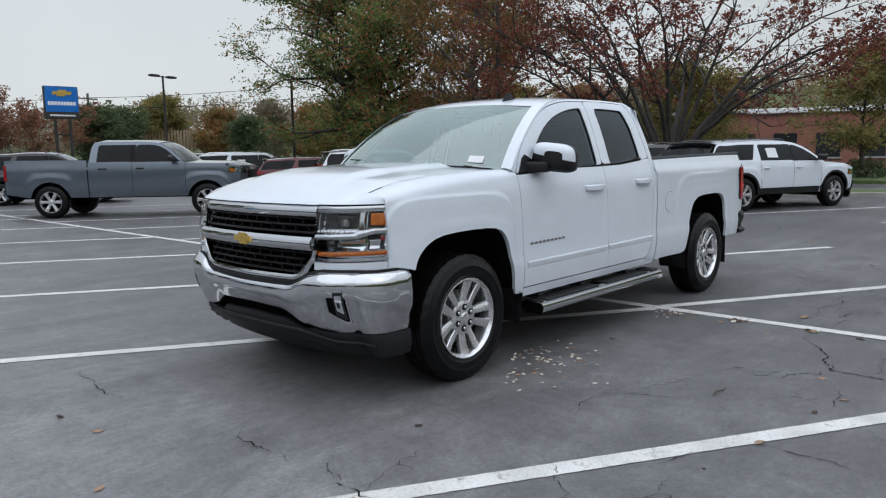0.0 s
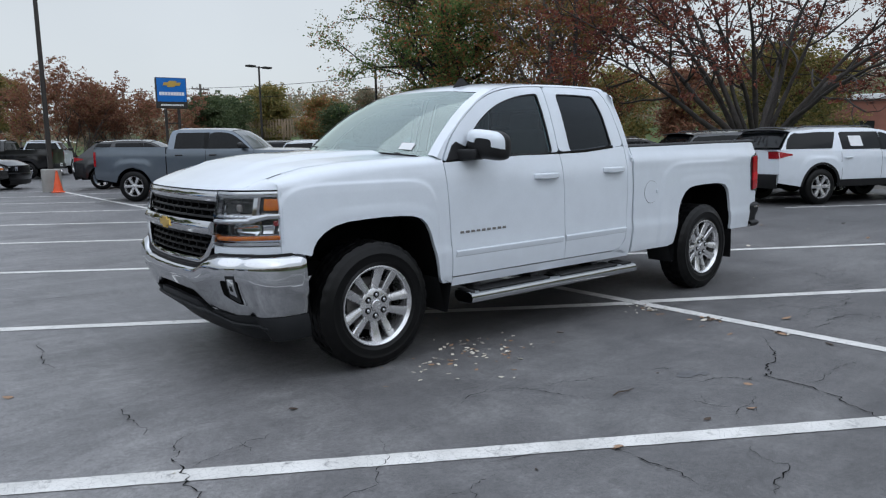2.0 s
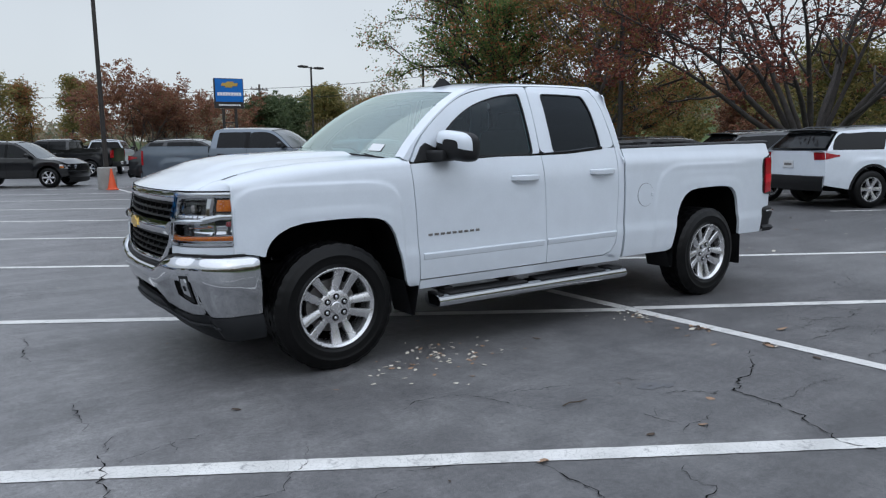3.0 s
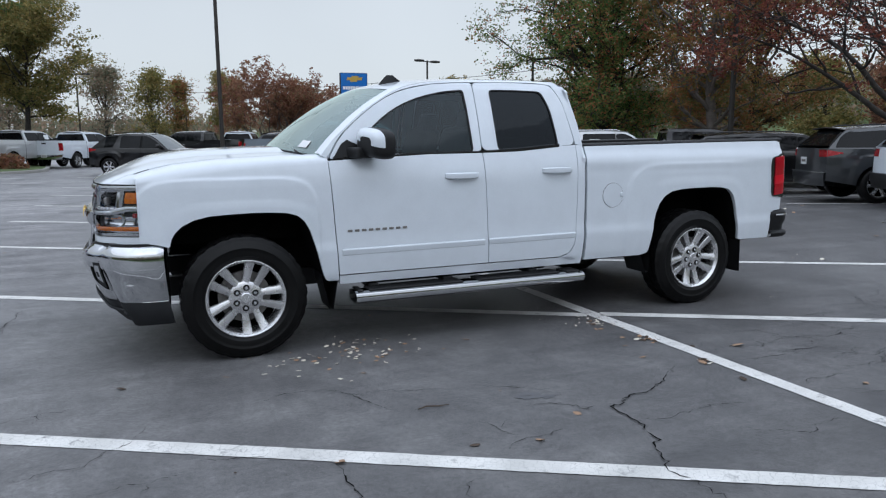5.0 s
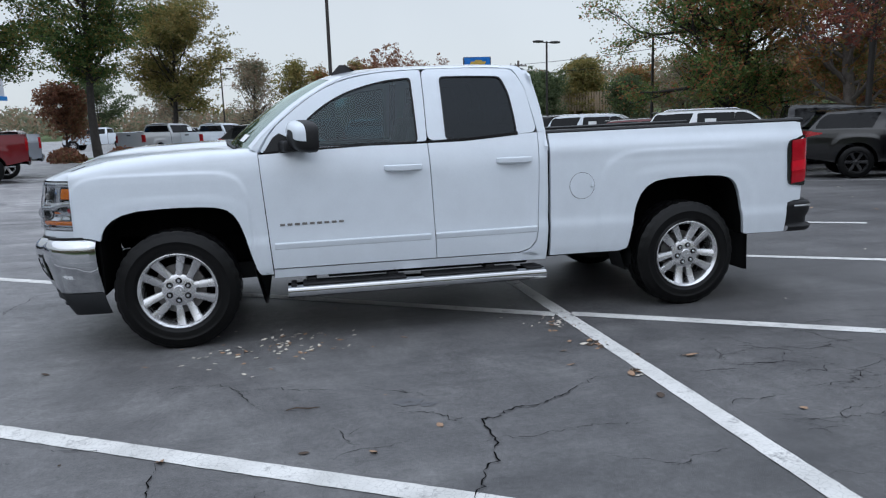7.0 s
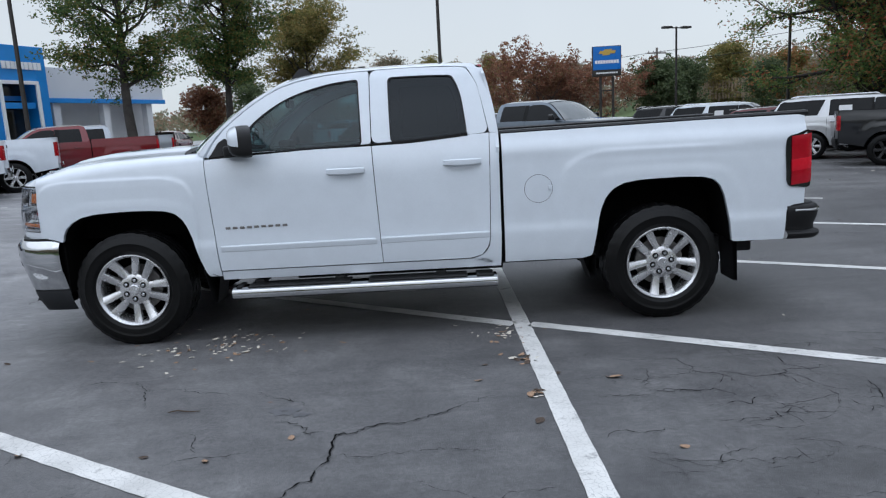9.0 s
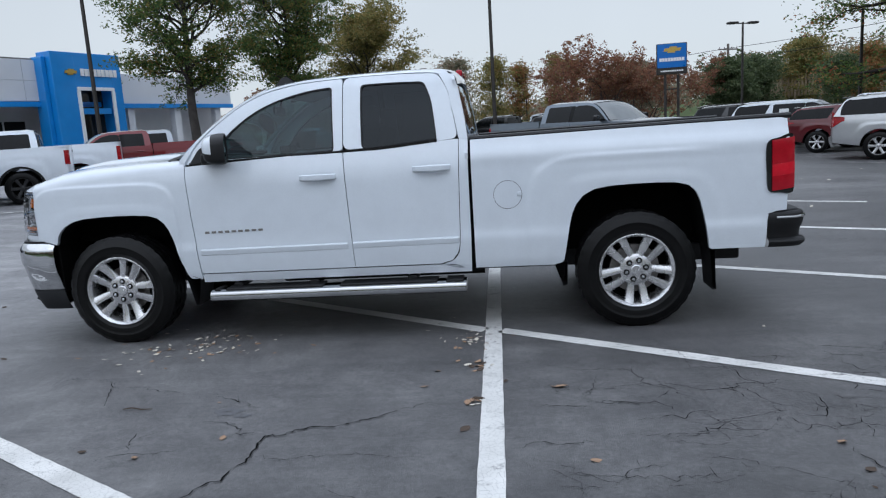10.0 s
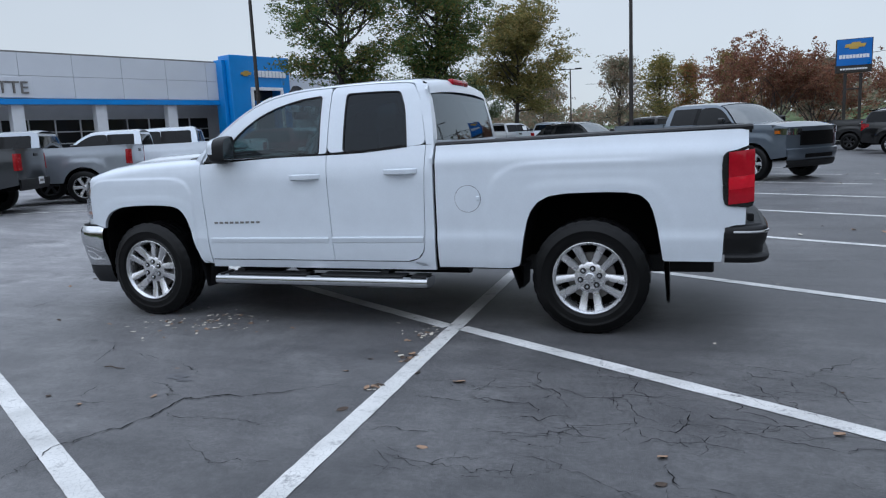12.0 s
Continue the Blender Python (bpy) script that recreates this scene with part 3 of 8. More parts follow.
for s in (-1, 1):
    # fender: the side with its arch, then the shoulder that turns in to the hood
    bm = bmesh.new()
    low = [(-0.60, 0.775), (-0.50, 0.765)] + ARCH_F + [(0.53, 0.455), (0.612, 0.452)]
    n = 90
    top = [(-0.60, 1.135), (-0.35, 1.165), (0.0, 1.20), (0.562, 1.235)]
    lo, hi = resample(low, n), resample(top, n)
    vs = ruled(bm, lo, hi, side(s), 44, flip=s > 0)
    rows = [[v.co.copy() for v in vs[-1]]]
    for k in range(1, 7):
        t = k / 6
        row = []
        for v in vs[-1]:
            x, ye, ze = v.co.x, abs(v.co.y), v.co.z
            yi, zi = hood_y(x), max(hood_z(x), ze + 0.015)
            a = t * math.pi / 2
            row.append((x, s * (ye + (yi - ye) * (1 - math.cos(a))), ze + (zi - ze) * math.sin(a)))
        rows.append(row)
    grid(bm, rows, flip=s > 0)
    # the fender's tip over the outer half of the headlamp
    column = [Vector(r[0]) for r in rows[::-1]]
    us = np.linspace(0.522, 1.0, len(column))
    edge = [Vector(hl_point(s, u, 1.130)) for u in us]
    tip = []
    for k in range(7):
        t = k / 6
        line = []
        for i, (p, q) in enumerate(zip(edge, column)):
            v = p.lerp(q, t)
            v.z = p.z + (q.z - p.z) * math.sin(t * math.pi / 2)
            line.append(v)
        tip.append(line)
    grid(bm, tip, flip=s < 0)
    bmesh.ops.remove_doubles(bm, verts=bm.verts, dist=0.0005)
    flange(bm, (0, -s * 0.03, 0))
    part("fender", bm, WHITE_PAINT, truck)

    side_panel("front_door", [(0.6165, 0.492), (1.7265, 0.492)], [(0.5655, 1.250), (1.692, 1.300)], s, 12, 30)
    rear = side_panel("rear_door", [(1.7305, 0.492), (2.33, 0.492), (2.41, 0.515), (2.455, 0.57), (2.468, 0.64)], [(1.6975, 1.300), (2.20, 1.318), (2.40, 1.330), (2.45, 1.332), (2.488, 1.334)], s, 12, 30)
    side_panel("rocker", [(0.618, 0.425), (2.535, 0.425)], [(0.618, 0.484), (2.44, 0.484)], s, 3, 24)
    side_panel("cab_corner", [(2.338, 0.484), (2.418, 0.51), (2.460, 0.56), (2.4725, 0.64), (2.4925, 1.334)], [(2.536, 0.425), (2.54, 0.48), (2.542, 0.55), (2.545, 0.64), (2.548, 1.334)], s, 2, 30)
    bm = bmesh.new()
    low = [(2.568, 0.450), (3.10, 0.450)] + ARCH_R + [(4.14, 0.515), (4.480, 0.512), (4.484, 0.60), (4.488, 0.69), (4.500, 0.728), (4.535, 0.746), (4.615, 0.752)]
    high = [(2.568, 1.322), (3.2, 1.332), (4.0, 1.345), (4.63, 1.352)]
    ruled(bm, resample(low, 130), resample(high, 130), side(s), 40, flip=s > 0)
    flange(bm, (0, -s * 0.035, 0))
    bed = part("bed_side", bm, WHITE_PAINT, truck)
    # near-black sheet behind the gap between cab and bed, shade in its colour
    bm = bmesh.new()
    grid(bm, [[(x, s * (half(x, z) - 0.030), z) for z in np.linspace(0.45, 1.32, 14)] for x in (2.50, 2.56, 2.62)], flip=s > 0)
    part("cab_gap", bm, VOID, truck)
    # rail cap
    bm = bmesh.new()
    rows = []
    for x in np.linspace(2.56, 4.655, 30):
        z, y = float(np.interp(x, [2.56, 4.65], [1.326, 1.358])), s * half(min(x, 4.6), 1.35)
        i = -s
        rows.append([(x, y + i * 0.0, z - 0.012), (x, y + i * -0.004, z + 0.004), (x, y + i * 0.01, z + 0.016), (x, y + i * 0.05, z + 0.020), (x, y + i * 0.085, z + 0.010), (x, y + i * 0.085, z - 0.03)])
    grid(bm, rows, flip=s < 0)
    flange(bm, (0, 0, -0.005))
    part("bed_rail_cap", bm, PLASTIC, bed, "black plastic rail cap")
    # bed wall inside
    bm = bmesh.new()
    grid(bm, [[(2.60, s * 0.80, z), (4.60, s * 0.80, z)] for z in (1.02, 1.33)], flip=s > 0)
    part("bed_wall", bm, PLASTIC, truck)
    # fuel door: a round lid with a tab
    if s < 0:
        bm = bmesh.new()
        ring = [(2.805 + 0.093 * math.cos(a), 0.945 + 0.093 * math.sin(a)) for a in np.linspace(0, 2 * math.pi, 41)[:-1]]
        fill_loop(bm, ring, side(s, 0.0035), 4)
        flange(bm, (0, 0.006, 0))
        lid = part("fuel_door", bm, WHITE_PAINT, truck, "round white fuel flap")
        bm = bmesh.new()
        loop_ring(bm, [(2.805 + 0.0935 * math.cos(a), 0.945 + 0.0935 * math.sin(a)) for a in np.linspace(0, 2 * math.pi, 41)[:-1]], [(2.805 + 0.0960 * math.cos(a), 0.945 + 0.0960 * math.sin(a)) for a in np.linspace(0, 2 * math.pi, 41)[:-1]], side(s, 0.0012), 1)
        part("fuel_door_gap", bm, PLASTIC, lid)
        bm = bmesh.new()
        box(bm, (2.882, s * (half(2.88, 0.945) + 0.008), 0.948), (0.026, 0.012, 0.030), bevel=0.004)
        part("tab", bm, WHITE_PAINT, lid)

    # window frames and glass
    in1 = rounded_loop([[(0.735, 1.283), (0.80, 1.372), (0.91, 1.488), (1.05, 1.588), (1.20, 1.658), (1.38, 1.708), (1.50, 1.727), (1.618, 1.738)], [(1.618, 1.738), (1.632, 1.297)], [(1.632, 1.297), (1.40, 1.292), (1.0, 1.286), (0.735, 1.283)]], 0.028)
    out1 = rounded_loop([[(0.575, 1.262), (0.665, 1.405), (0.805, 1.530), (0.970, 1.645), (1.140, 1.722), (1.360, 1.768), (1.52, 1.782), (1.692, 1.790)], [(1.692, 1.790), (1.692, 1.303)], [(1.692, 1.303), (1.40, 1.278), (1.0, 1.264), (0.575, 1.262)]], 0.02)
    in2 = rounded_loop([[(1.824, 1.303), (1.820, 1.50), (1.818, 1.740)], [(1.818, 1.740), (2.02, 1.742), (2.262, 1.736)], [(2.262, 1.736), (2.308, 1.62), (2.330, 1.48), (2.345, 1.326)], [(2.345, 1.326), (2.20, 1.322), (2.0, 1.311), (1.824, 1.303)]], 0.035)
    out2 = rounded_loop([[(1.698, 1.304), (1.698, 1.50), (1.698, 1.792)], [(1.698, 1.792), (2.02, 1.797), (2.355, 1.788)], [(2.355, 1.788), (2.425, 1.66), (2.458, 1.50), (2.487, 1.338)], [(2.487, 1.338), (2.25, 1.322), (2.0, 1.305), (1.698, 1.304)]], 0.05)
    for door, a, b, pane in (("front_door_frame", in1, out1, TINT), ("rear_door_frame", in2, out2, PRIVACY)):
        bm = bmesh.new()
        loop_ring(bm, a, b, cab_side(s), 3, flip=s > 0)
        flange(bm, (0, -s * 0.04, -0.0))
        fr = part(door, bm, WHITE_PAINT, truck)
        mid = np.array(a).mean(0)
        bm = bmesh.new()
        loop_ring(bm, mid + (np.array(a) - mid) * 0.962, mid + (np.array(a) - mid) * 1.012, cab_side(s, -0.004), 1, flip=s > 0)
        flange(bm, (0, -s * 0.012, 0))
        part("window_seal", bm, PLASTIC, fr, "black rubber window seal")
        bm = bmesh.new()
        fill_loop(bm, mid + (np.array(a) - mid) * 0.985, cab_side(s, -0.012), 6, flip=s > 0)
        g = part("door_glass", bm, pane, fr, "tinted side glass")
        g.visible_shadow = False
    # near-black plate added behind the gap between the door frames, as its shade
    bm = bmesh.new()
    grid(bm, [[(x, s * (cab(z) - 0.014), z) for z in np.linspace(1.30, 1.775, 12)] for x in (1.672, 1.698, 1.724)], flip=s > 0)
    part("frame_gap_back", bm, VOID, truck)
    # belt moulding along both doors
    bm = bmesh.new()
    rows = []
    for x in np.linspace(0.60, 2.345, 44):
        z = float(np.interp(x, [0.6, 1.65, 2.0, 2.42], [1.262, 1.287, 1.303, 1.338]))
        y = cab(z)
        rows.append([(x, s * (y - 0.004), z - 0.014), (x, s * (y + 0.007), z - 0.010), (x, s * (y + 0.006), z + 0.010), (x, s * (y - 0.010), z + 0.016)])
    grid(bm, rows, flip=s < 0)
    part("belt_moulding", bm, GLOSS_BLACK, truck)
    # C-pillar and roof rail strip
    bm = bmesh.new()
    cpil = [(2.362, 1.788), (2.40, 1.72), (2.4285, 1.66), (2.462, 1.50), (2.4915, 1.338)]
    cout = [(2.472, 1.774), (2.486, 1.72), (2.499, 1.66), (2.530, 1.50), (2.552, 1.334)]
    ruled(bm, resample(cpil, 18), resample(cout, 18), cab_side(s, 0.0025), 4, flip=s < 0)
    flange(bm, (0, -s * 0.03, 0))
    part("rear_pillar", bm, WHITE_PAINT, truck)

    # door handles: bowed grip over a shallow cup
    for x0 in (1.515, 2.300):
        zc = 1.130 if x0 < 2 else 1.150
        yb = half(x0, zc)
        rows = []
        for t in np.linspace(0, 1, 17):
            x = x0 - 0.128 + 0.256 * t
            o = 0.008 + 0.040 * math.sin(math.pi * t) ** 0.5
            w = 0.019 + 0.004 * math.sin(math.pi * t)
            rows.append([(x, s * (yb + o - 0.012), zc - w), (x, s * (yb + o), zc - w * 0.7), (x, s * (yb + o + 0.002), zc), (x, s * (yb + o), zc + w * 0.7), (x, s * (yb + o - 0.012), zc + w)])
        bm = bmesh.new()
        grid(bm, rows, flip=s < 0)
        flange(bm, (0, -s * 0.012, 0))
        h = part("door_handle", bm, WHITE_PAINT, truck)
        bm = bmesh.new()
        oval = [(x0 + 0.115 * math.cos(a), zc - 0.004 + 0.044 * math.sin(a)) for a in np.linspace(0, 2 * math.pi, 33)[:-1]]
        fill_loop(bm, oval, lambda x, z: (x, s * (half(x, z) + 0.0025 - 0.0 * z), z), 4, flip=s > 0)
        part("handle_cup", bm, WHITE_PAINT, h)
    # side moulding strips
    for a, b, za, zb in ((0.635, 1.690, 0.645, 0.648), (1.725, 2.460, 0.650, 0.655)):
        rows = []
        for x in np.linspace(a, b, 24):
            z = za + (zb - za) * (x - a) / (b - a)
            y = half(x, z)
            rows.append([(x, s * (y - 0.004), z - 0.024), (x, s * (y + 0.002), z - 0.019), (x, s * (y + 0.008), z + 0.004), (x, s * (y + 0.009), z + 0.013), (x, s * (y + 0.006), z + 0.019), (x, s * (y - 0.004), z + 0.022)])
        bm = bmesh.new()
        grid(bm, rows, flip=s < 0)
        flange(bm, (0, -s * 0.004, 0))
        part("side_moulding", bm, WHITE_PAINT, truck)
    # model lettering as plain dark bars
    for k in range(9):
        x = 0.675 + 0.0485 * k
        bm = bmesh.new()
        box(bm, (x + 0.016, s * (half(x, 0.785) + 0.003), 0.785 + 0.0005 * k), (0.033, 0.004, 0.016), bevel=0.002)
        part("badge_bar", bm, STEEL, truck, "plain dark metal bar of the model badge")

    # side step
    bm = bmesh.new()
    prof = [(0.86, 0.33), (0.86, 0.372), (0.90, 0.380), (1.005, 0.380), (1.035, 0.370), (1.047, 0.345), (1.040, 0.315), (1.01, 0.300), (0.90, 0.298)]
    rows = [[(x, s * y, z) for y, z in prof] for x in np.linspace(0.70, 2.50, 10)]
    vs = grid(bm, rows, closed=True, flip=s < 0)
    for end in (vs[0], vs[-1]):
        bm.faces.new(end)
    step = part("side_step", bm, CHROME, truck, "polished oval side step with black tread pads", 40)
    for a, b in ((0.72, 0.76), (0.80, 1.50), (1.62, 2.30), (2.36, 2.48)):
        bm = bmesh.new()
        box(bm, ((a + b) / 2, s * 0.935, 0.382), (b - a, 0.150, 0.014), bevel=0.005)
        part("tread_pad", bm, PLASTIC, step)
    for x in (0.86, 1.42, 2.12):
        bm = bmesh.new()
        box(bm, (x, s * 0.82, 0.392), (0.07, 0.20, 0.035), bevel=0.006)
        box(bm, (x, s * 0.76, 0.44), (0.06, 0.05, 0.11), bevel=0.006)
        part("step_bracket", bm, PLASTIC, step)

    # wheel wells: liners behind each arch, their shade put into the near-black colour
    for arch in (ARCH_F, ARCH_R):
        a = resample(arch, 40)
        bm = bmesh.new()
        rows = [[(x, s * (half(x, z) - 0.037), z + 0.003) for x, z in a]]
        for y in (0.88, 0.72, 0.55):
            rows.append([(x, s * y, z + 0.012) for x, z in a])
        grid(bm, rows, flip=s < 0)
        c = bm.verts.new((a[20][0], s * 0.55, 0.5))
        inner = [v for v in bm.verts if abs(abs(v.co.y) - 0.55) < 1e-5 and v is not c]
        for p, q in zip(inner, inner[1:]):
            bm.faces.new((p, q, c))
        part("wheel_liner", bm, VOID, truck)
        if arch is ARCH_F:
            # blocks added ahead of the wheel, coloured as the shade there
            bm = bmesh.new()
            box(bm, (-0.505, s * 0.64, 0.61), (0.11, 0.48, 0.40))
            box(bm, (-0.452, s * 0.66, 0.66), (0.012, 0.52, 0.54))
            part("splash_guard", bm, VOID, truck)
        # thin near-black strip added inside the arch edge in place of shade
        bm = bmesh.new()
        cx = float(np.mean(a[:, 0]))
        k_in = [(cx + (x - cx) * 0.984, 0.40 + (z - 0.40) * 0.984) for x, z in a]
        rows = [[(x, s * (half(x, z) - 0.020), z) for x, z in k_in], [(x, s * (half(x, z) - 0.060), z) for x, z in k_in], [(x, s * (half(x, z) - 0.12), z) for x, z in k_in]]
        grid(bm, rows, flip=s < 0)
        part("arch_shade", bm, VOID, truck)
    # mud flaps
    for pts in ([(0.49, 0.50), (0.60, 0.45), (0.565, 0.26), (0.545, 0.26)], [(3.10, 0.455), (3.19, 0.47), (3.185, 0.31), (3.155, 0.30)], [(4.115, 0.63), (4.155, 0.60), (4.165, 0.235), (4.145, 0.235)]):
        bm = bmesh.new()
        plate(bm, pts, lambda a, b, o: (a, s * (0.945 - o), b), 0.24, flip=s > 0)
        part("mud_flap", bm, PLASTIC, truck, "black mud flap")
    # dark filler at the bed's lower rear, ahead of the bumper
    bm = bmesh.new()
    box(bm, (4.225, s * 0.88, 0.528), (0.17, 0.10, 0.050), bevel=0.020)
    part("bumper_bracket", bm, PLASTIC, truck)
    # outside mirror: swept back, its white cap over the front and top of a black shell
    def mir(u, w, z, s=s):
        """u along the housing (outwards positive), w from its front to the glass."""
        return (0.850 + 0.30 * u + 0.954 * w, s * (1.030 + 0.954 * u - 0.30 * w), 1.362 + z)

    def mir_ring(w, k, a0, a1, n, grow_by=0.0):
        ring = []
        for a in np.linspace(a0, a1, n):
            c, sn = math.cos(a), math.sin(a)
            uu = (0.150 * k + grow_by) * abs(c) ** 0.55 * math.copysign(1, c)
            zz = (0.098 * k + grow_by) * abs(sn) ** 0.55 * math.copysign(1, sn)
            ring.append(mir(uu + 0.02 * (1 - k), w, zz - 0.018 * (uu / 0.150)))
        return ring

    prof = [(-0.078, 0.40), (-0.072, 0.62), (-0.054, 0.82), (-0.020, 0.95), (0.02, 1.0), (0.058, 0.99), (0.066, 0.95), (0.058, 0.90)]
    bm = bmesh.new()
    vs = grid(bm, [mir_ring(w, k, 0, 2 * math.pi * 35 / 36, 36) for w, k in prof], closed=True, flip=s < 0)
    for ring in (vs[0], vs[-1]):
        bm.faces.new(ring)
    mirror = part("mirror_housing", bm, PLASTIC, truck, "black mirror housing under a white cap", 40)
    bm = bmesh.new()
    grid(bm, [mir_ring(w - 0.003, k, -0.02, math.pi - 0.05, 30, 0.004) for w, k in prof[:4]], flip=s < 0)
    flange(bm, (0.004, 0, -0.003))
    part("mirror_cap", bm, WHITE_PAINT, mirror, "glossy white mirror cap")
    bm = bmesh.new()
    box(bm, (0.770, s * 0.925, 1.300), (0.13, 0.20, 0.072), rot=Euler((0, 0, -s * 0.3)).to_matrix(), bevel=0.018, seg=3)
    part("mirror_base", bm, PLASTIC, mirror)
    bm = bmesh.new()
    bm.faces.new([bm.verts.new(p) for p in mir_ring(0.060, 0.90, 0, 2 * math.pi * 35 / 36, 36)])
    part("mirror_glass", bm, CHROME, mirror)
    bm = bmesh.new()
    plate(bm, [(0.600, 1.262), (0.755, 1.280), (0.79, 1.345), (0.705, 1.385), (0.665, 1.36)], lambda a, b, o: (a, s * (cab(b) - 0.006 + o), b), 0.016, flip=s < 0)
    part("mirror_sail", bm, PLASTIC, mirror)

    hero_wheel(truck, 0.0, s, 4 if s < 0 else 40)
    hero_wheel(truck, 3.645, s, 17 if s < 0 else 70)

# hood
bm = bmesh.new()
rows = []
for u in np.linspace(0, 1, 40) ** 1.5:
    row = []
    for q in np.linspace(-1, 1, 37):
        xf = lamp_top_x(abs(q) * 0.765)
        xb = 0.30 + 0.10 * q * q
        x = xf + (xb - xf) * u
        w = hood_y(max(x, -0.738)) - 0.006
        z = 1.126 + hood_rise(x - xf)
        z += 0.030 * (1 - q * q) * smoothstep(0, 0.35, u)
        z += 0.022 * (1 - smoothstep(0.55, 0.68, abs(q))) * smoothstep(0.06, 0.5, u)
        row.append((x, q * w, z))
    rows.append(row)
grid(bm, rows)
flange(bm, (0.004, 0, -0.028))
part("hood", bm, WHITE_PAINT, truck, "white hood with a raised centre", 40)

# cowl, wipers
bm = bmesh.new()
rows = []
for u in np.linspace(0, 1, 5):
    rows.append([(0.31 + 0.10 * q * q + (0.10 + 0.06 * q * q) * u, q * 0.83, 1.300 + 0.035 * (1 - q * q) - 0.02 * math.sin(math.pi * u)) for q in np.linspace(-1, 1, 21)])
grid(bm, rows)
flange(bm, (0, 0, -0.02))
part("cowl", bm, PLASTIC, truck)
for y0, y1 in ((-0.70, -0.05), (0.05, 0.62)):
    bm = bmesh.new()
    tube(bm, [(0.37 + 0.1 * y0 * y0, y0, 1.298), (0.42, (y0 * 2 + y1) / 3, 1.330), (0.43, (y0 + y1) / 2, 1.356), (0.44, y1, 1.366)], [0.008, 0.008, 0.007, 0.005], 6)
    part("wiper", bm, PLASTIC, truck)

# windshield and roof on one run of stations
RX = [(0.520, 1.285), (0.60, 1.372), (0.70, 1.462), (0.80, 1.545), (0.92, 1.628), (1.04, 1.696), (1.12, 1.735), (1.22, 1.765), (1.40, 1.793), (1.70, 1.810), (2.05, 1.817), (2.30, 1.812), (2.42, 1.798), (2.475, 1.765), (2.497, 1.70)]
ST = curve_pts(RX, 3)


def bow(x):
    return float(np.interp(x, [0.5, 1.12, 1.7, 2.3, 2.5], [0.19, 0.10, 0.02, -0.01, -0.015]))


def crown(x):
    return float(np.interp(x, [0.5, 1.12, 1.6, 2.3, 2.5], [0.035, 0.040, 0.042, 0.040, 0.030]))


def across(x, z, inset=0.0, n=25):
    w = cab(z) - inset
    out = []
    for q in np.linspace(-1, 1, n):
        k = 1 - abs(q) ** 2.4
        out.append((x - bow(x) * k, q * w, z + crown(x) * k))
    return out


bm = bmesh.new()
grid(bm, [across(x, z, 0.018) for x, z in ST if x <= 1.11])
g = part("windshield", bm, WINDSHIELD, truck, "large clear windshield reflecting the sky")
g.visible_shadow = False
for s in (-1, 1):
    bm = bmesh.new()
    rows = [[(x, s * (cab(z) + 0.002), z), (x - 0.006, s * (cab(z) - 0.03), z + 0.012), (x - 0.022, s * (cab(z) - 0.065), z + 0.014)] for x, z in ST if x <= 1.16]
    grid(bm, rows, flip=s < 0)
    part("windshield_pillar", bm, WHITE_PAINT, truck)
bm = bmesh.new()
grid(bm, [across(x, z) for x, z in ST if x >= 1.09])
part("roof", bm, WHITE_PAINT, truck, "white roof with soft crown", 40)
# rail between the doors' frames and the roof
for s in (-1, 1):
    bm = bmesh.new()
    lo = [(0.575, 1.262), (0.665, 1.405), (0.805, 1.530), (0.970, 1.645), (1.140, 1.722), (1.360, 1.768), (1.640, 1.788), (2.02, 1.796), (2.28, 1.790), (2.385, 1.755), (2.425, 1.66)]
    hi = [(0.520, 1.285), (0.610, 1.385), (0.760, 1.513), (0.935, 1.638), (1.120, 1.735), (1.36, 1.788), (1.64, 1.807), (2.02, 1.816), (2.30, 1.812), (2.42, 1.798), (2.492, 1.66)]
    a, b = curve_pts(lo, 4), curve_pts(hi, 4)
    grid(bm, [[(x, s * (cab(z) - 0.022), z) for x, z in a], [(x, s * (cab(z) + 0.001), z) for x, z in (a * 0.72 + b * 0.28)], [(x, s * (cab(z) + 0.001), z) for x, z in b]], flip=s > 0)
    part("roof_rail", bm, WHITE_PAINT, truck)

# back of the cab: wall with its window
bm = bmesh.new()


def back(y, z):
    x = float(np.interp(z, [0.5, 1.334, 1.50, 1.66, 1.76], [2.552, 2.552, 2.530, 2.498, 2.472]))
    return (x + 0.012 * (1 - (y / 0.9) ** 2), y, z)


win = curve_pts([(-0.775, 1.362), (-0.795, 1.39), (-0.733, 1.65), (-0.69, 1.715), (0.0, 1.745), (0.69, 1.715), (0.733, 1.65), (0.795, 1.39), (0.775, 1.362), (0.0, 1.355)], 4, True)
wall = curve_pts([(-0.88, 1.18), (-0.893, 1.33), (-0.785, 1.66), (-0.70, 1.765), (0.0, 1.80), (0.70, 1.765), (0.785, 1.66), (0.893, 1.33), (0.88, 1.18), (0.0, 1.15)], 4, True)
loop_ring(bm, win, wall, back, 3)
flange(bm, (-0.02, 0, 0))
cb = part("cab_back", bm, WHITE_PAINT, truck)
bm = bmesh.new()
fill_loop(bm, win, lambda y, z: (back(y, z)[0] - 0.004, y, z), 5)
g = part("rear_window", bm, PRIVACY, cb, "dark tinted rear window")
bm = bmesh.new()
box(bm, (2.475, 0, 1.812), (0.05, 0.42, 0.050), bevel=0.014, seg=3)
part("brake_lamp", bm, RED_LENS, truck, "red high brake lamp")
bm = bmesh.new()
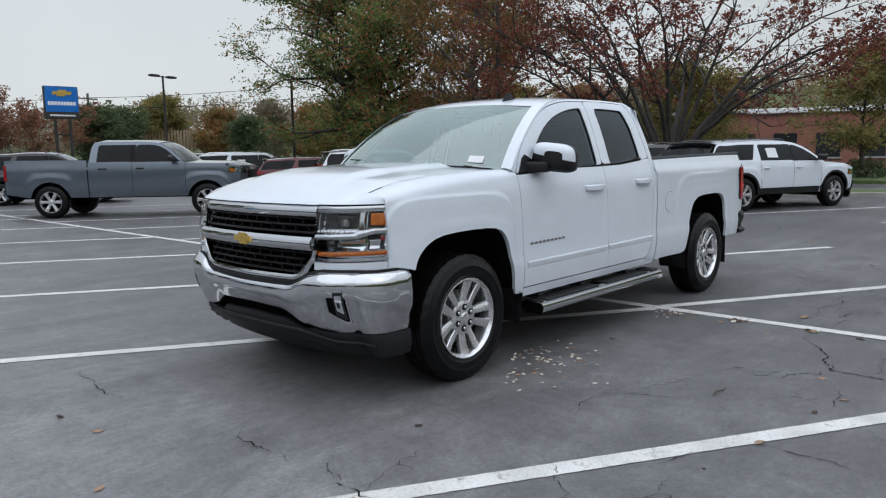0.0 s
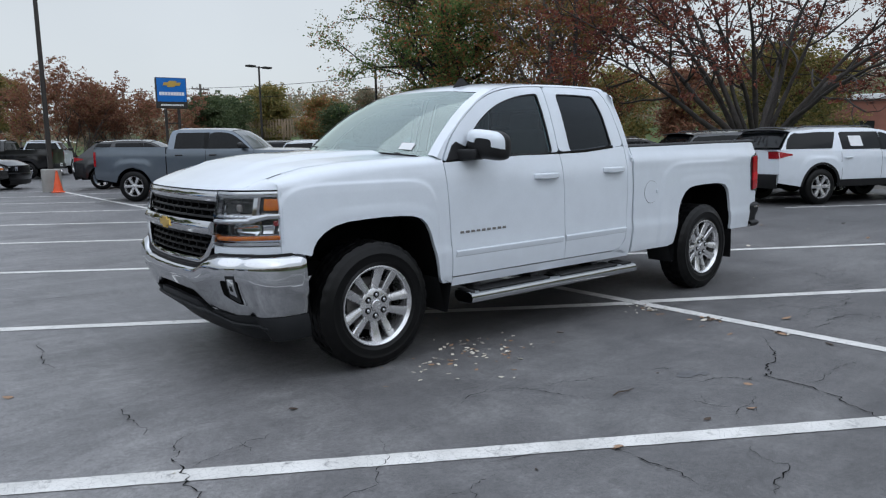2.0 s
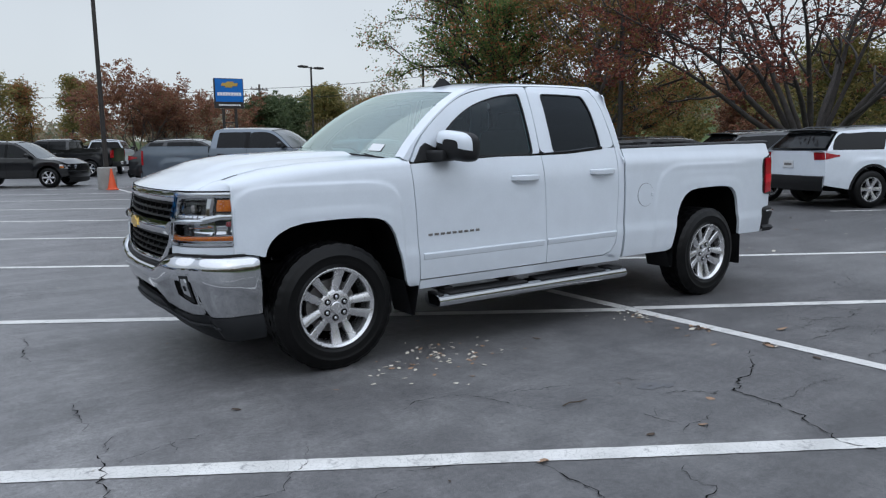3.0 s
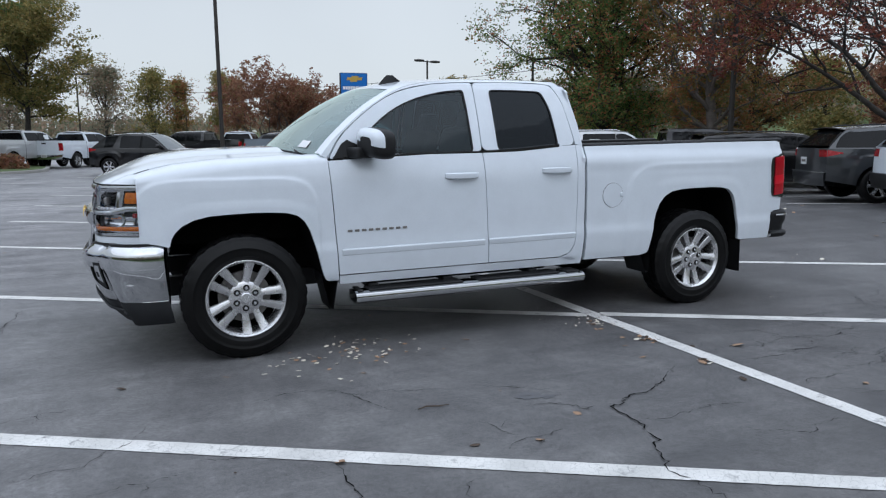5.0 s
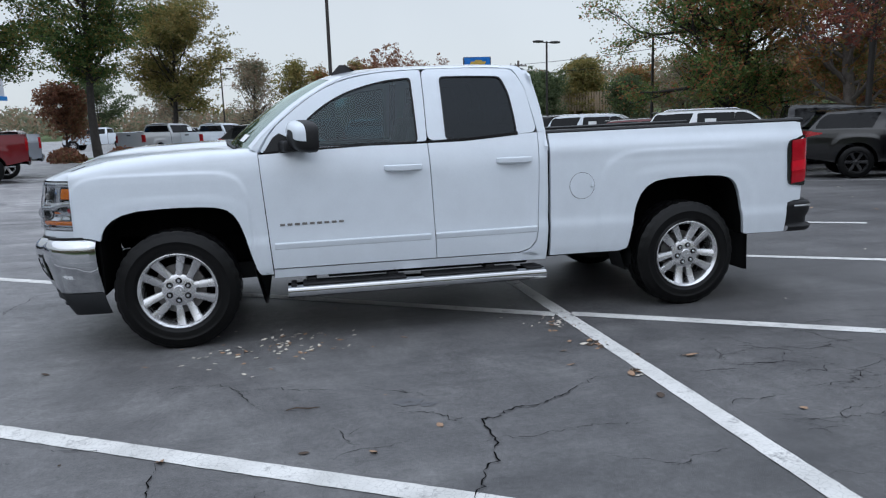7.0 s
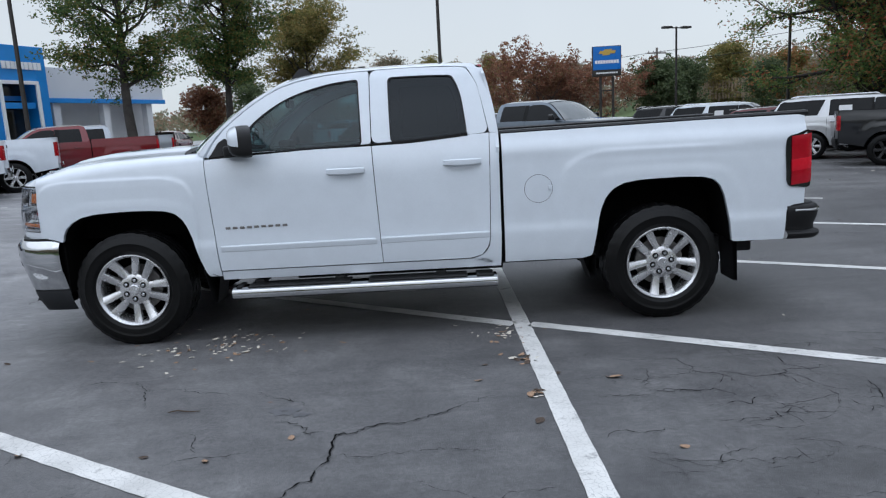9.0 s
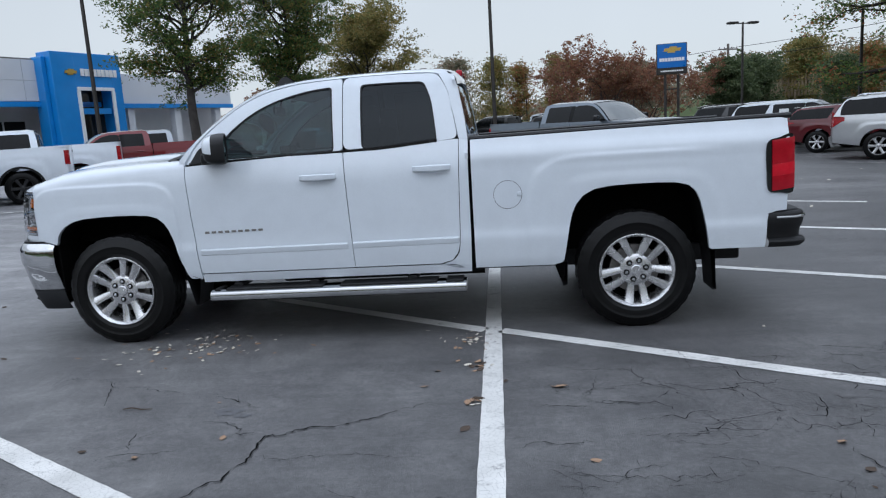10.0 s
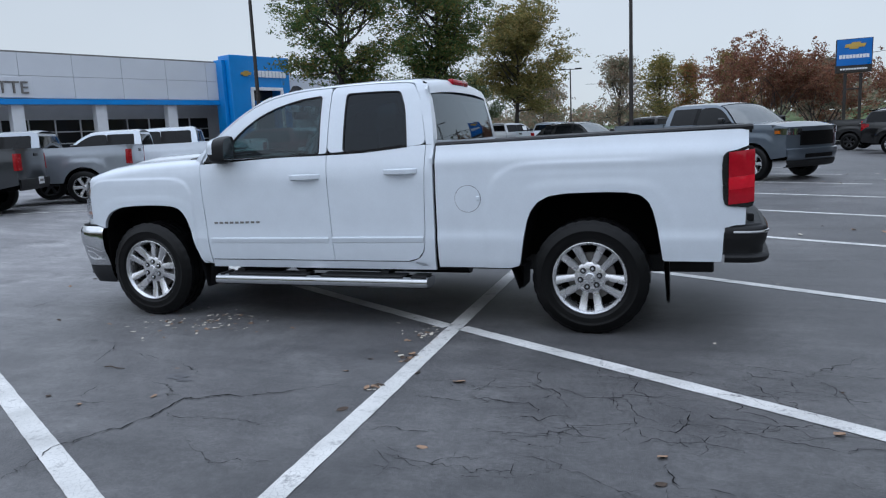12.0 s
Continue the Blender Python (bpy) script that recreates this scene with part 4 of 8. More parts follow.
rows = [[(x0 + (x1 - x0) * u, -0.39 + w * math.sin(math.pi * min(u * 1.15, 1.0)) * sg, z + dz * u) for u, sg in ((0, 1), (0.25, 1), (0.6, 1), (0.9, 1), (1, 1), (0.9, -1), (0.6, -1), (0.25, -1))] for x0, x1, w, z, dz in ((1.085, 1.285, 0.032, 1.765, 0.025), (1.105, 1.27, 0.024, 1.800, 0.012), (1.135, 1.235, 0.014, 1.832, 0.004), (1.158, 1.205, 0.008, 1.856, 0.0))]
vs = grid(bm, rows, closed=True, flip=True)
bm.faces.new(vs[-1])
part("antenna_fin", bm, PLASTIC, truck)

# body core: floor, firewall and dark backing behind the shut lines
bm = bmesh.new()
box(bm, (1.55, 0, 0.47), (1.98, 1.76, 0.06))
box(bm, (-0.05, 0, 0.95), (0.9, 1.30, 0.45))
part("cab_floor", bm, VOID, truck)
for s in (-1, 1):
    bm = bmesh.new()
    ruled(bm, resample([(0.50, 0.44), (2.545, 0.44)], 60), resample([(0.50, 1.235), (2.545, 1.30)], 60), side(s, -0.030), 16)
    part("inner_panel", bm, VOID, truck)
bm = bmesh.new()
box(bm, (3.6, 0, 1.03), (2.05, 1.62, 0.05))
box(bm, (2.60, 0, 1.17), (0.03, 1.62, 0.26))
part("bed_floor", bm, PLASTIC, truck)
bm = bmesh.new()
box(bm, (2.0, 0.46, 0.42), (4.9, 0.09, 0.13), bevel=0.01)
box(bm, (2.0, -0.46, 0.42), (4.9, 0.09, 0.13), bevel=0.01)
tube(bm, [(3.645, -0.75, 0.39), (3.645, -0.2, 0.39), (3.645, 0.75, 0.39)], [0.045, 0.06, 0.045], 10)
tube(bm, [(0, -0.75, 0.36), (0, 0.75, 0.36)], 0.04, 8)
tube(bm, [(0.4, 0.1, 0.42), (3.4, 0.05, 0.40)], 0.035, 8)
tube(bm, [(1.0, -0.25, 0.36), (2.6, -0.25, 0.36)], 0.09, 10)
part("chassis", bm, PLASTIC, truck)
part("spare_tyre", lathe([(0.20, -0.10), (0.36, -0.11), (0.38, 0), (0.36, 0.11), (0.20, 0.10)], 28, "z"), RUBBER, truck).matrix_basis = pose(4.22, 0.1, 0.52)

# tailgate and rear bumper
bm = bmesh.new()
rows = [[(4.632 + 0.03 * math.sin(math.pi * (z - 0.7) / 0.65) - 0.10 * abs(q) ** 6, q * 0.865, z) for q in np.linspace(-1, 1, 17)] for z in np.linspace(0.76, 1.340, 12)]
grid(bm, rows, flip=True)
flange(bm, (-0.06, 0, 0))
tg = part("tailgate", bm, WHITE_PAINT, truck)
bm = bmesh.new()
box(bm, (4.672, 0, 1.17), (0.02, 0.26, 0.09), bevel=0.01)
part("tailgate_handle", bm, PLASTIC, tg)


def rear_line(o, z, x_end=4.494, back=True):
    """A line round the truck's tail, o outside the bumper's face."""
    pts = []
    for sg in (-1, 1):
        half_ = [(x, sg * (0.942 + o), z) for x in np.linspace(x_end, 4.62, 6)]
        for a in np.linspace(0.1, 1.0, 9):
            t = a * math.pi / 2
            half_.append((4.62 + (0.125 + o) * math.sin(t), sg * (0.817 + (0.125 + o) * math.cos(t)), z))
        for y in np.linspace(0.74, 0.0, 12):
            half_.append((4.745 + o + 0.03 * (1 - (y / 0.8) ** 2), sg * y, z))
        pts.append(half_)
    return pts[0] + pts[1][::-1][1:]


bm = bmesh.new()
grid(bm, [rear_line(o, z) for o, z in ((-0.115, 0.738), (-0.016, 0.742), (0.0, 0.737), (0.010, 0.722), (0.012, 0.69), (0.006, 0.650), (-0.012, 0.610), (-0.014, 0.568), (0.016, 0.556), (0.024, 0.545), (0.020, 0.525), (0.0, 0.508), (-0.05, 0.505))], flip=True)
rb = part("rear_bumper", bm, PLASTIC, truck, "dark grey step bumper with chrome top edge", 40)
bm = bmesh.new()
grid(bm, [rear_line(o, z, 4.545) for o, z in ((0.010, 0.716), (0.019, 0.713), (0.021, 0.705), (0.018, 0.698), (0.010, 0.696))], flip=True)
part("chrome_strip", bm, CHROME, rb, "thin bright chrome strip")
bm = bmesh.new()
grid(bm, [rear_line(o, z, 4.60) for o, z in ((-0.105, 0.750), (-0.03, 0.752), (-0.022, 0.744))], flip=True)
part("step_pad", bm, GREY_PLASTIC, rb, "ribbed grey step pad")
bm = bmesh.new()
box(bm, (4.66, -0.72, 0.775), (0.04, 0.06, 0.05), bevel=0.006)
part("corner_step", bm, PLASTIC, rb)

# tail lamps: black backing, red lens in three tiers
for s in (-1, 1):
    def lamp(x, z, o, s=s):
        y = half(min(x, 4.62), z) + o
        k = max(0.0, x - 4.62)
        return (min(x, 4.62 + 0.045) + 0.0, s * (y - 5.0 * k * k - 0.4 * k), z)

    outer = [(4.490, 0.885), (4.478, 1.00), (4.474, 1.12), (4.488, 1.200), (4.56, 1.222), (4.655, 1.240), (4.672, 1.10), (4.672, 0.98), (4.655, 0.868), (4.56, 0.868)]
    bm = bmesh.new()
    plate(bm, [tuple(p) for p in curve_pts(outer, 3, True)], lambda a, b, o: lamp(a, b, o - 0.004), 0.014, flip=s < 0)
    tl = part("tail_lamp", bm, GLOSS_BLACK, truck, "red tail lamp in a black surround")
    for z0, z1, m in ((0.880, 0.972, RED_LENS), (0.9725, 1.050, RED_BRIGHT), (1.0505, 1.206, RED_LENS)):
        bm = bmesh.new()
        zs = np.linspace(z0, z1, 5)
        rows = [[lamp(x, z + 0.016 * (x - 4.51) / 0.15, 0.014 + 0.002 * math.sin(math.pi * min(max((z - z0) / (z1 - z0), 0.0), 1.0))) for x in np.linspace(4.512, 4.668, 8)] for z in zs]
        grid(bm, rows, flip=s > 0)
        flange(bm, (0, -s * 0.012, 0))
        part("lens", bm, m, tl)


# ---- front end ----
def face_patch(bm, low, high, n=30, nv=4, out=0.0, lip=0.03, bulge=0.0):
    lo, hi = resample(low, n), resample(high, n)
    rows = []
    for v in np.linspace(0, 1, nv + 1):
        rows.append([face(y, z, out + bulge * math.sin(math.pi * v)) for y, z in lo * (1 - v) + hi * v])
    grid(bm, rows, flip=True)
    if lip:
        flange(bm, (lip, 0, 0))
    return bm


def band(name, za, zb, w, mat, parent, out=0.0, bulge=0.012, label="", nv=5, n=40, lip=0.05, ua=0.0):
    bm = bmesh.new()
    face_patch(bm, [(-w, za + ua), (-w * 0.5, za), (0, za), (w * 0.5, za), (w, za + ua)], [(-w, zb), (0, zb), (w, zb)], n, nv, out, lip, bulge)
    return part(name, bm, mat, parent, label)


bm = bmesh.new()
face_patch(bm, [(-0.66, 0.66), (0.66, 0.66)], [(-0.66, 1.12), (0.66, 1.12)], 30, 3, -0.055, 0.02)
grille = part("grille", bm, VOID, truck, "black mesh grille between chrome bars")
band("chrome_bar", 1.062, 1.120, 0.585, CHROME, grille, 0.0, 0.012, "polished upper grille bar")
band("chrome_bar", 0.876, 0.950, 0.588, CHROME, grille, 0.022, 0.018, "wide chrome middle bar")
# near-black strip added as the shaded gap under the hood's front edge
band("hood_front_gap", 1.1205, 1.127, 0.60, VOID, grille, 0.006, 0.0, "", 2, 40, 0.01)
# mesh: rows of flat black bars with slanted ties
TIE = mesh_of("grille_tie", boxes(((0, 0, 0), (0.034, 0.011, 0.040)), bevel=0.002), GRILLE_BLACK)
for za, zb, rows_n in ((0.950, 1.070, 3), (0.725, 0.876, 4)):
    step_z = (zb - za) / rows_n
    for k in range(rows_n):
        z = za + step_z * (k + 0.5)
        w = 0.580 if z > 0.83 else 0.50
        bm = bmesh.new()
        face_patch(bm, [(-w, z - 0.0065), (w, z - 0.0065)], [(-w, z + 0.0065), (w, z + 0.0065)], 24, 2, -0.012, 0.035, 0.004)
        part("grille_bar", bm, GRILLE_BLACK, grille)
        for j in range(-5, 6):
            y = (j + 0.5 * (k % 2)) * 0.104
            if abs(y) < w - 0.01:
                tie = part("grille_tie", TIE, None, grille)
                tie.matrix_basis = Matrix.Translation(face(y, z + step_z / 2, -0.026)) @ pose(0, 0, 0, 8 if y > 0 else -8)
# chrome frame round the lower grille, dipping into the bumper
inner = [(-0.580, 0.876), (-0.570, 0.845), (-0.475, 0.745), (-0.42, 0.728), (0.0, 0.722), (0.42, 0.728), (0.475, 0.745), (0.570, 0.845), (0.580, 0.876)]
outer_f = [(-0.602, 0.876), (-0.597, 0.835), (-0.520, 0.715), (-0.44, 0.684), (0.0, 0.676), (0.44, 0.684), (0.520, 0.715), (0.597, 0.835), (0.602, 0.876)]
bm = bmesh.new()
face_patch(bm, outer_f, inner, 60, 4, 0.006, 0.05, 0.010)
part("chrome_surround", bm, CHROME, grille)
# gold emblem: a plain slanted cross shape
bm = bmesh.new()
em = [(-0.10, -0.018), (-0.045, -0.018), (-0.055, -0.036), (0.035, -0.036), (0.045, -0.018), (0.10, -0.018), (0.115, 0.018), (0.055, 0.018), (0.065, 0.036), (-0.025, 0.036), (-0.035, 0.018), (-0.085, 0.018)]
plate(bm, em, lambda a, b, o: face(a * 0.86, b * 0.92 + 0.913, 0.036 + o), 0.009, flip=True)
part("emblem", bm, GOLD, grille, "gold slanted cross-shaped emblem")

for s in (-1, 1):
    def hl(u, z, out=0.0, s=s):
        return hl_point(s, u, z, out)

    def lamp_piece(name, u0, u1, z0, z1, mat, parent, out, lip=0.012, nu=16, nv=4, bulge=0.0, label="", dz=0.0):
        bm = bmesh.new()
        rows = [[hl(u, z + dz * (u - u0), out + bulge * math.sin(math.pi * (0.08 + 0.84 * (z - z0) / (z1 - z0)))) for u in np.linspace(u0, u1, nu)] for z in np.linspace(z0, z1, nv + 1)]
        grid(bm, rows, flip=s < 0)
        if lip:
            flange(bm, (lip, 0, 0))
        return part(name, bm, mat, parent, label)

    lampo = lamp_piece("headlamp", 0.0, 0.99, 0.822, 1.122, CHROME, truck, -0.034, 0.05, 20, 6, label="headlamp with chrome bowl, amber markers and clear lens")
    lamp_piece("lamp_rim", 0.0, 1.0, 1.092, 1.122, CHROME, lampo, 0.000, 0.03, 20, 3, 0.004)
    lamp_piece("lamp_rim", 0.0, 1.0, 0.820, 0.836, CHROME, lampo, 0.002, 0.03, 20, 2)
    lamp_piece("lamp_rim", 0.940, 0.985, 0.822, 1.122, CHROME, lampo, 0.001, 0.02, 4, 6)
    # smoked upper box with its light, chrome edge and the corner marker beside it
    bowl = lamp_piece("dark_bowl", 0.04, 0.64, 0.996, 1.086, DARK_PANE, lampo, -0.022, 0.02, 12, 5, -0.012)
    lamp_piece("bowl_edge", 0.01, 0.66, 1.084, 1.092, CHROME, lampo, -0.006, 0.02, 12, 2, 0.002)
    lamp_piece("bowl_edge", 0.0, 0.035, 0.990, 1.090, CHROME, lampo, -0.006, 0.02, 3, 4, 0.002)
    lamp_piece("bowl_edge", 0.640, 0.668, 0.990, 1.090, CHROME, lampo, -0.006, 0.02, 4, 4, 0.002)
    lamp_piece("light_bar", 0.30, 0.58, 1.050, 1.064, GREY_PLASTIC, lampo, -0.016, 0.02, 8, 2, 0.004)
    bm = bmesh.new()
    box(bm, hl(0.46, 1.030, -0.014), (0.03, 0.062, 0.042), rot=Euler((0, 0, s * 0.35)).to_matrix(), bevel=0.010)
    part("projector", bm, STEEL, lampo)
    lamp_piece("amber_frame", 0.685, 0.935, 1.004, 1.090, GLOSS_BLACK, lampo, -0.012, 0.012, 8, 3)
    lamp_piece("amber_marker", 0.715, 0.920, 1.016, 1.080, AMBER, lampo, -0.007, 0.012, 8, 3, 0.004)
    # clear ribbed strip and the stepped blade
    lamp_piece("light_strip", 0.02, 0.66, 0.972, 0.990, ALLOY, lampo, -0.010, 0.012, 14, 2, 0.004)
    for k in range(9):
        lamp_piece("light_cell", 0.03 + 0.07 * k, 0.075 + 0.07 * k, 0.973, 0.989, CHROME, lampo, -0.004, 0.006, 3, 2, 0.004)
    lamp_piece("chrome_blade", 0.0, 0.64, 0.938, 0.964, CHROME, lampo, 0.000, 0.03, 14, 4, 0.006, dz=0.012)
    lamp_piece("chrome_blade", 0.62, 0.76, 0.946, 0.978, CHROME, lampo, -0.001, 0.02, 8, 3, 0.006, dz=0.16)
    lamp_piece("chrome_blade", 0.75, 0.95, 0.970, 0.996, CHROME, lampo, -0.001, 0.02, 8, 3, 0.005)
    # lower bowl
    lamp_piece("reflector", 0.02, 0.34, 0.876, 0.932, CHROME, lampo, -0.012, 0.03, 14, 6, -0.024)
    lamp_piece("reflector", 0.36, 0.66, 0.876, 0.934, CHROME, lampo, -0.012, 0.02, 10, 6, -0.024)
    lamp_piece("bowl_step", 0.34, 0.36, 0.876, 0.936, GREY_PLASTIC, lampo, -0.010, 0.02, 3, 3)
    lamp_piece("side_bowl", 0.68, 0.94, 0.880, 0.962, GREY_PLASTIC, lampo, -0.020, 0.02, 10, 5, -0.012)
    lamp_piece("side_bowl", 0.70, 0.78, 0.886, 0.935, CHROME, lampo, -0.016, 0.02, 6, 5, -0.010)
    lamp_piece("bulb_red", 0.80, 0.84, 0.930, 0.958, RED_DARK, lampo, -0.012, 0.012, 4, 2, 0.006)
    lamp_piece("side_bowl", 0.85, 0.90, 0.900, 0.945, CHROME, lampo, -0.014, 0.012, 5, 4, -0.008)
    lamp_piece("amber_strip", 0.05, 0.90, 0.844, 0.868, AMBER, lampo, -0.010, 0.02, 18, 4, 0.006, dz=0.008)
    # near-black strips added as the shaded gaps where lamp, fender, hood and grille meet
    lamp_piece("lamp_gap", 0.986, 1.0, 0.818, 1.130, VOID, lampo, 0.0035, 0.008, 4, 6)
    lamp_piece("lamp_gap", 0.0, 1.0, 1.1225, 1.130, VOID, lampo, 0.0045, 0.008, 20, 2)
    lamp_piece("lamp_gap", -0.018, 0.0, 0.822, 1.122, VOID, lampo, 0.0035, 0.008, 3, 6)
    # shut line between hood and fender
    bm = bmesh.new()
    tube(bm, [(x, s * (hood_y(x) - 0.001), hood_z(x) + 0.0015) for x in np.linspace(-0.72, -0.52, 12)], 0.0016, 5)
    part("hood_gap", bm, VOID, truck)
    cover = lamp_piece("lens_cover", 0.0, 0.985, 0.824, 1.120, LENS, lampo, 0.010, 0.0, 24, 6)
    cover.visible_shadow = False
    lamp_piece("lamp_seam", -0.012, 1.02, 0.808, 1.140, VOID, truck, -0.040, 0.0, 24, 6)
    # body-coloured strip between lamp and bumper
    lamp_piece("filler", -0.03, 1.0, 0.768, 0.813, WHITE_PAINT, truck, -0.004, 0.04, 20, 3)

# front bumper: chrome face, top edge dipping at the middle, wrapping to the arch
def bump_pt(q, z, out=0.0):
    """q from -1 (driver's side end at the arch) to 1."""
    a, sg = abs(q), (1 if q > 0 else -1)
    if a <= 0.74:
        y = a / 0.74 * 0.80
        x = nose(y) - 0.035
        ny = 0.0
    else:
        t = (a - 0.74) / 0.26
        x0 = nose(0.80) - 0.035
        ang = min(t / 0.55, 1.0) * math.pi / 2
        y = 0.80 + 0.148 * math.sin(ang)
        x = x0 + 0.20 * (1 - math.cos(ang)) + max(0.0, t - 0.55) / 0.45 * 0.095
        ny = math.sin(ang)
    tuck = float(np.interp(z, [0.24, 0.30, 0.40, 0.45, 0.60, 0.70, 0.77], [0.20, 0.155, 0.075, 0.050, 0.008, -0.006, 0.02]))
    o = out - tuck
    return (x - out * (1 - ny) + tuck * (1 - 0.75 * ny), sg * (y + (out - 0.25 * tuck) * ny), z)


def top_edge(q):
    a = abs(q)
    return float(np.interp(a, [0, 0.38, 0.43, 0.52, 0.60, 1.0], [0.672, 0.676, 0.690, 0.742, 0.762, 0.760]))


def bumper_shell(name, low_f, high_f, mat, parent, out=0.0, q0=-1.0, q1=1.0, n=90, nv=12, lip=0.03, label="", sharp=32):
    bm = bmesh.new()
    rows = []
    for v in np.linspace(0, 1, nv + 1):
        rows.append([bump_pt(q, low_f(q) * (1 - v) + high_f(q) * v, out(q, v) if callable(out) else out) for q in np.linspace(q0, q1, n)])
    grid(bm, rows, flip=True)
    if lip:
        flange(bm, lambda co: Vector((lip, -0.4 * lip * co.y, 0)))
    return part(name, bm, mat, parent, label, sharp)


def roll(q, v):
    """The pressed shape: rounded top, a soft crease that dips at the corner."""
    crease = 0.50 + 0.10 * math.exp(-((abs(q) - 0.66) / 0.13) ** 2) * -1 + 0.20 * smoothstep(0.78, 1.0, abs(q))
    return 0.013 * (1 - smoothstep(crease - 0.07, crease + 0.07, 1 - v)) + 0.016 * math.sin(math.pi * v) - 0.02 * smoothstep(0.9, 1.0, v)


def chrome_low(q):
    return float(np.interp(abs(q), [0, 0.30, 0.42, 0.55, 1.0], [0.530, 0.520, 0.455, 0.422, 0.418]))


fb = bumper_shell("front_bumper", chrome_low, top_edge, CHROME, truck, roll, n=120, nv=18, label="polished chrome front bumper with moulded corners", sharp=60)
bumper_shell("bumper_top_seal", lambda q: top_edge(q) - 0.002, lambda q: top_edge(q) + 0.014, PLASTIC, fb, -0.012, n=90, nv=2)
bumper_shell("lower_valance", lambda q: float(np.interp(abs(q), [0, 0.4, 0.6, 1.0], [0.33, 0.325, 0.27, 0.265])), lambda q: chrome_low(q) - 0.006 - 0.055 * (1 - smoothstep(0.36, 0.54, abs(q))), GREY_PLASTIC, fb, lambda q, v: 0.012 * math.sin(math.pi * v), n=90, nv=8, label="dark grey plastic lower valance")
bumper_shell("valance_ridge", lambda q: float(np.interp(abs(q), [0, 0.4, 0.6, 0.8], [0.385, 0.38, 0.345, 0.335])), lambda q: float(np.interp(abs(q), [0, 0.4, 0.6, 0.8], [0.420, 0.415, 0.372, 0.355])), GREY_PLASTIC, fb, lambda q, v: 0.016 + 0.014 * math.sin(math.pi * v), -0.8, 0.8, 60, 4, 0.02)
bumper_shell("air_slot", lambda q: 0.40, lambda q: 0.56, VOID, fb, -0.06, -0.56, 0.56, 30, 3, 0.0)
bumper_shell("air_dam", lambda q: 0.238, lambda q: float(np.interp(abs(q), [0, 0.5, 0.75], [0.33, 0.32, 0.27])), PLASTIC, fb, -0.03, -0.72, 0.72, 60, 3)
for s in (-1, 1):
    def fog_piece(name, q0, q1, low, high, mat, parent, out, lip, label=""):
        a, b = sorted((s * q0, s * q1))
        return bumper_shell(name, low, high, mat, parent, lambda q, v: roll(q, 0.55) + out, a, b, 12, 6, lip, label)

    low_edge = lambda q: 0.490 + 0.85 * max(0.0, 0.722 - abs(q))
    rim_f = fog_piece("fog_rim", 0.652, 0.738, lambda q: low_edge(q) - 0.010, lambda q: 0.672, CHROME, fb, 0.003, 0.012, "chrome edge round the fog lamp recess")
    fog_piece("fog_recess", 0.657, 0.735, low_edge, lambda q: 0.667, VOID, rim_f, 0.0065, 0.010, "deep black fog lamp recess")
    fog = fog_piece("fog_lamp", 0.690, 0.729, lambda q: low_edge(q) + 0.012, lambda q: 0.658, GREY_PLASTIC, fb, 0.010, 0.012, "clear fog lamp in a chrome rim")
    fog_piece("fog_mirror", 0.698, 0.724, lambda q: low_edge(q) + 0.045, lambda q: 0.640, CHROME, fog, 0.013, 0.008)
    fog_piece("fog_bulb", 0.706, 0.716, lambda q: 0.570, lambda q: 0.600, GREY_PLASTIC, fog, 0.016, 0.004)

# ---- cabin ----
bm = bmesh.new()
rows = []
for x, z in ((0.42, 1.24), (0.56, 1.275), (0.74, 1.265), (0.86, 1.20), (0.90, 1.05), (0.86, 0.80)):
    rows.append([(x, y, z + 0.012 * math.cos(y * 3)) for y in np.linspace(-0.80, 0.80, 17)])
grid(bm, rows)
part("dashboard", bm, GREY_PLASTIC, truck)
bm = bmesh.new()
ring = [(0.185 * math.cos(a), 0.185 * math.sin(a)) for a in np.linspace(0, 2 * math.pi, 29)]
m = pose(1.03, -0.42, 1.12, 0, -62, 0)
tube(bm, [m @ Vector((u, v, 0)) for u, v in ring], 0.016, 8)
tube(bm, [m @ Vector((0, -0.18, 0)), m @ Vector((0, 0, -0.03)), m @ Vector((0, 0.18, 0))], [0.014, 0.05, 0.014], 6)
tube(bm, [m @ Vector((0, 0, -0.03)), m @ Vector((0, 0, -0.25))], 0.035, 8)
part("steering_wheel", bm, PLASTIC, truck, "black steering wheel")


def seat(x, y, w, h, parent, name):
    bm = bmesh.new()
    box(bm, (x - 0.10, y, 0.83), (0.52, w, 0.16), bevel=0.05, seg=3)
    box(bm, (x + 0.20, y, 1.10 + h / 2 - 0.2), (0.15, w, h), rot=Euler((0, radians(14), 0)).to_matrix(), bevel=0.05, seg=3)
    for yy in ((y,) if w < 0.8 else (y - 0.45, y + 0.45)):
        box(bm, (x + 0.31, yy, 1.13 + h - 0.2), (0.10, 0.27, 0.19), rot=Euler((0, radians(10), 0)).to_matrix(), bevel=0.035, seg=3)
    part(name, bm, SEAT, parent)


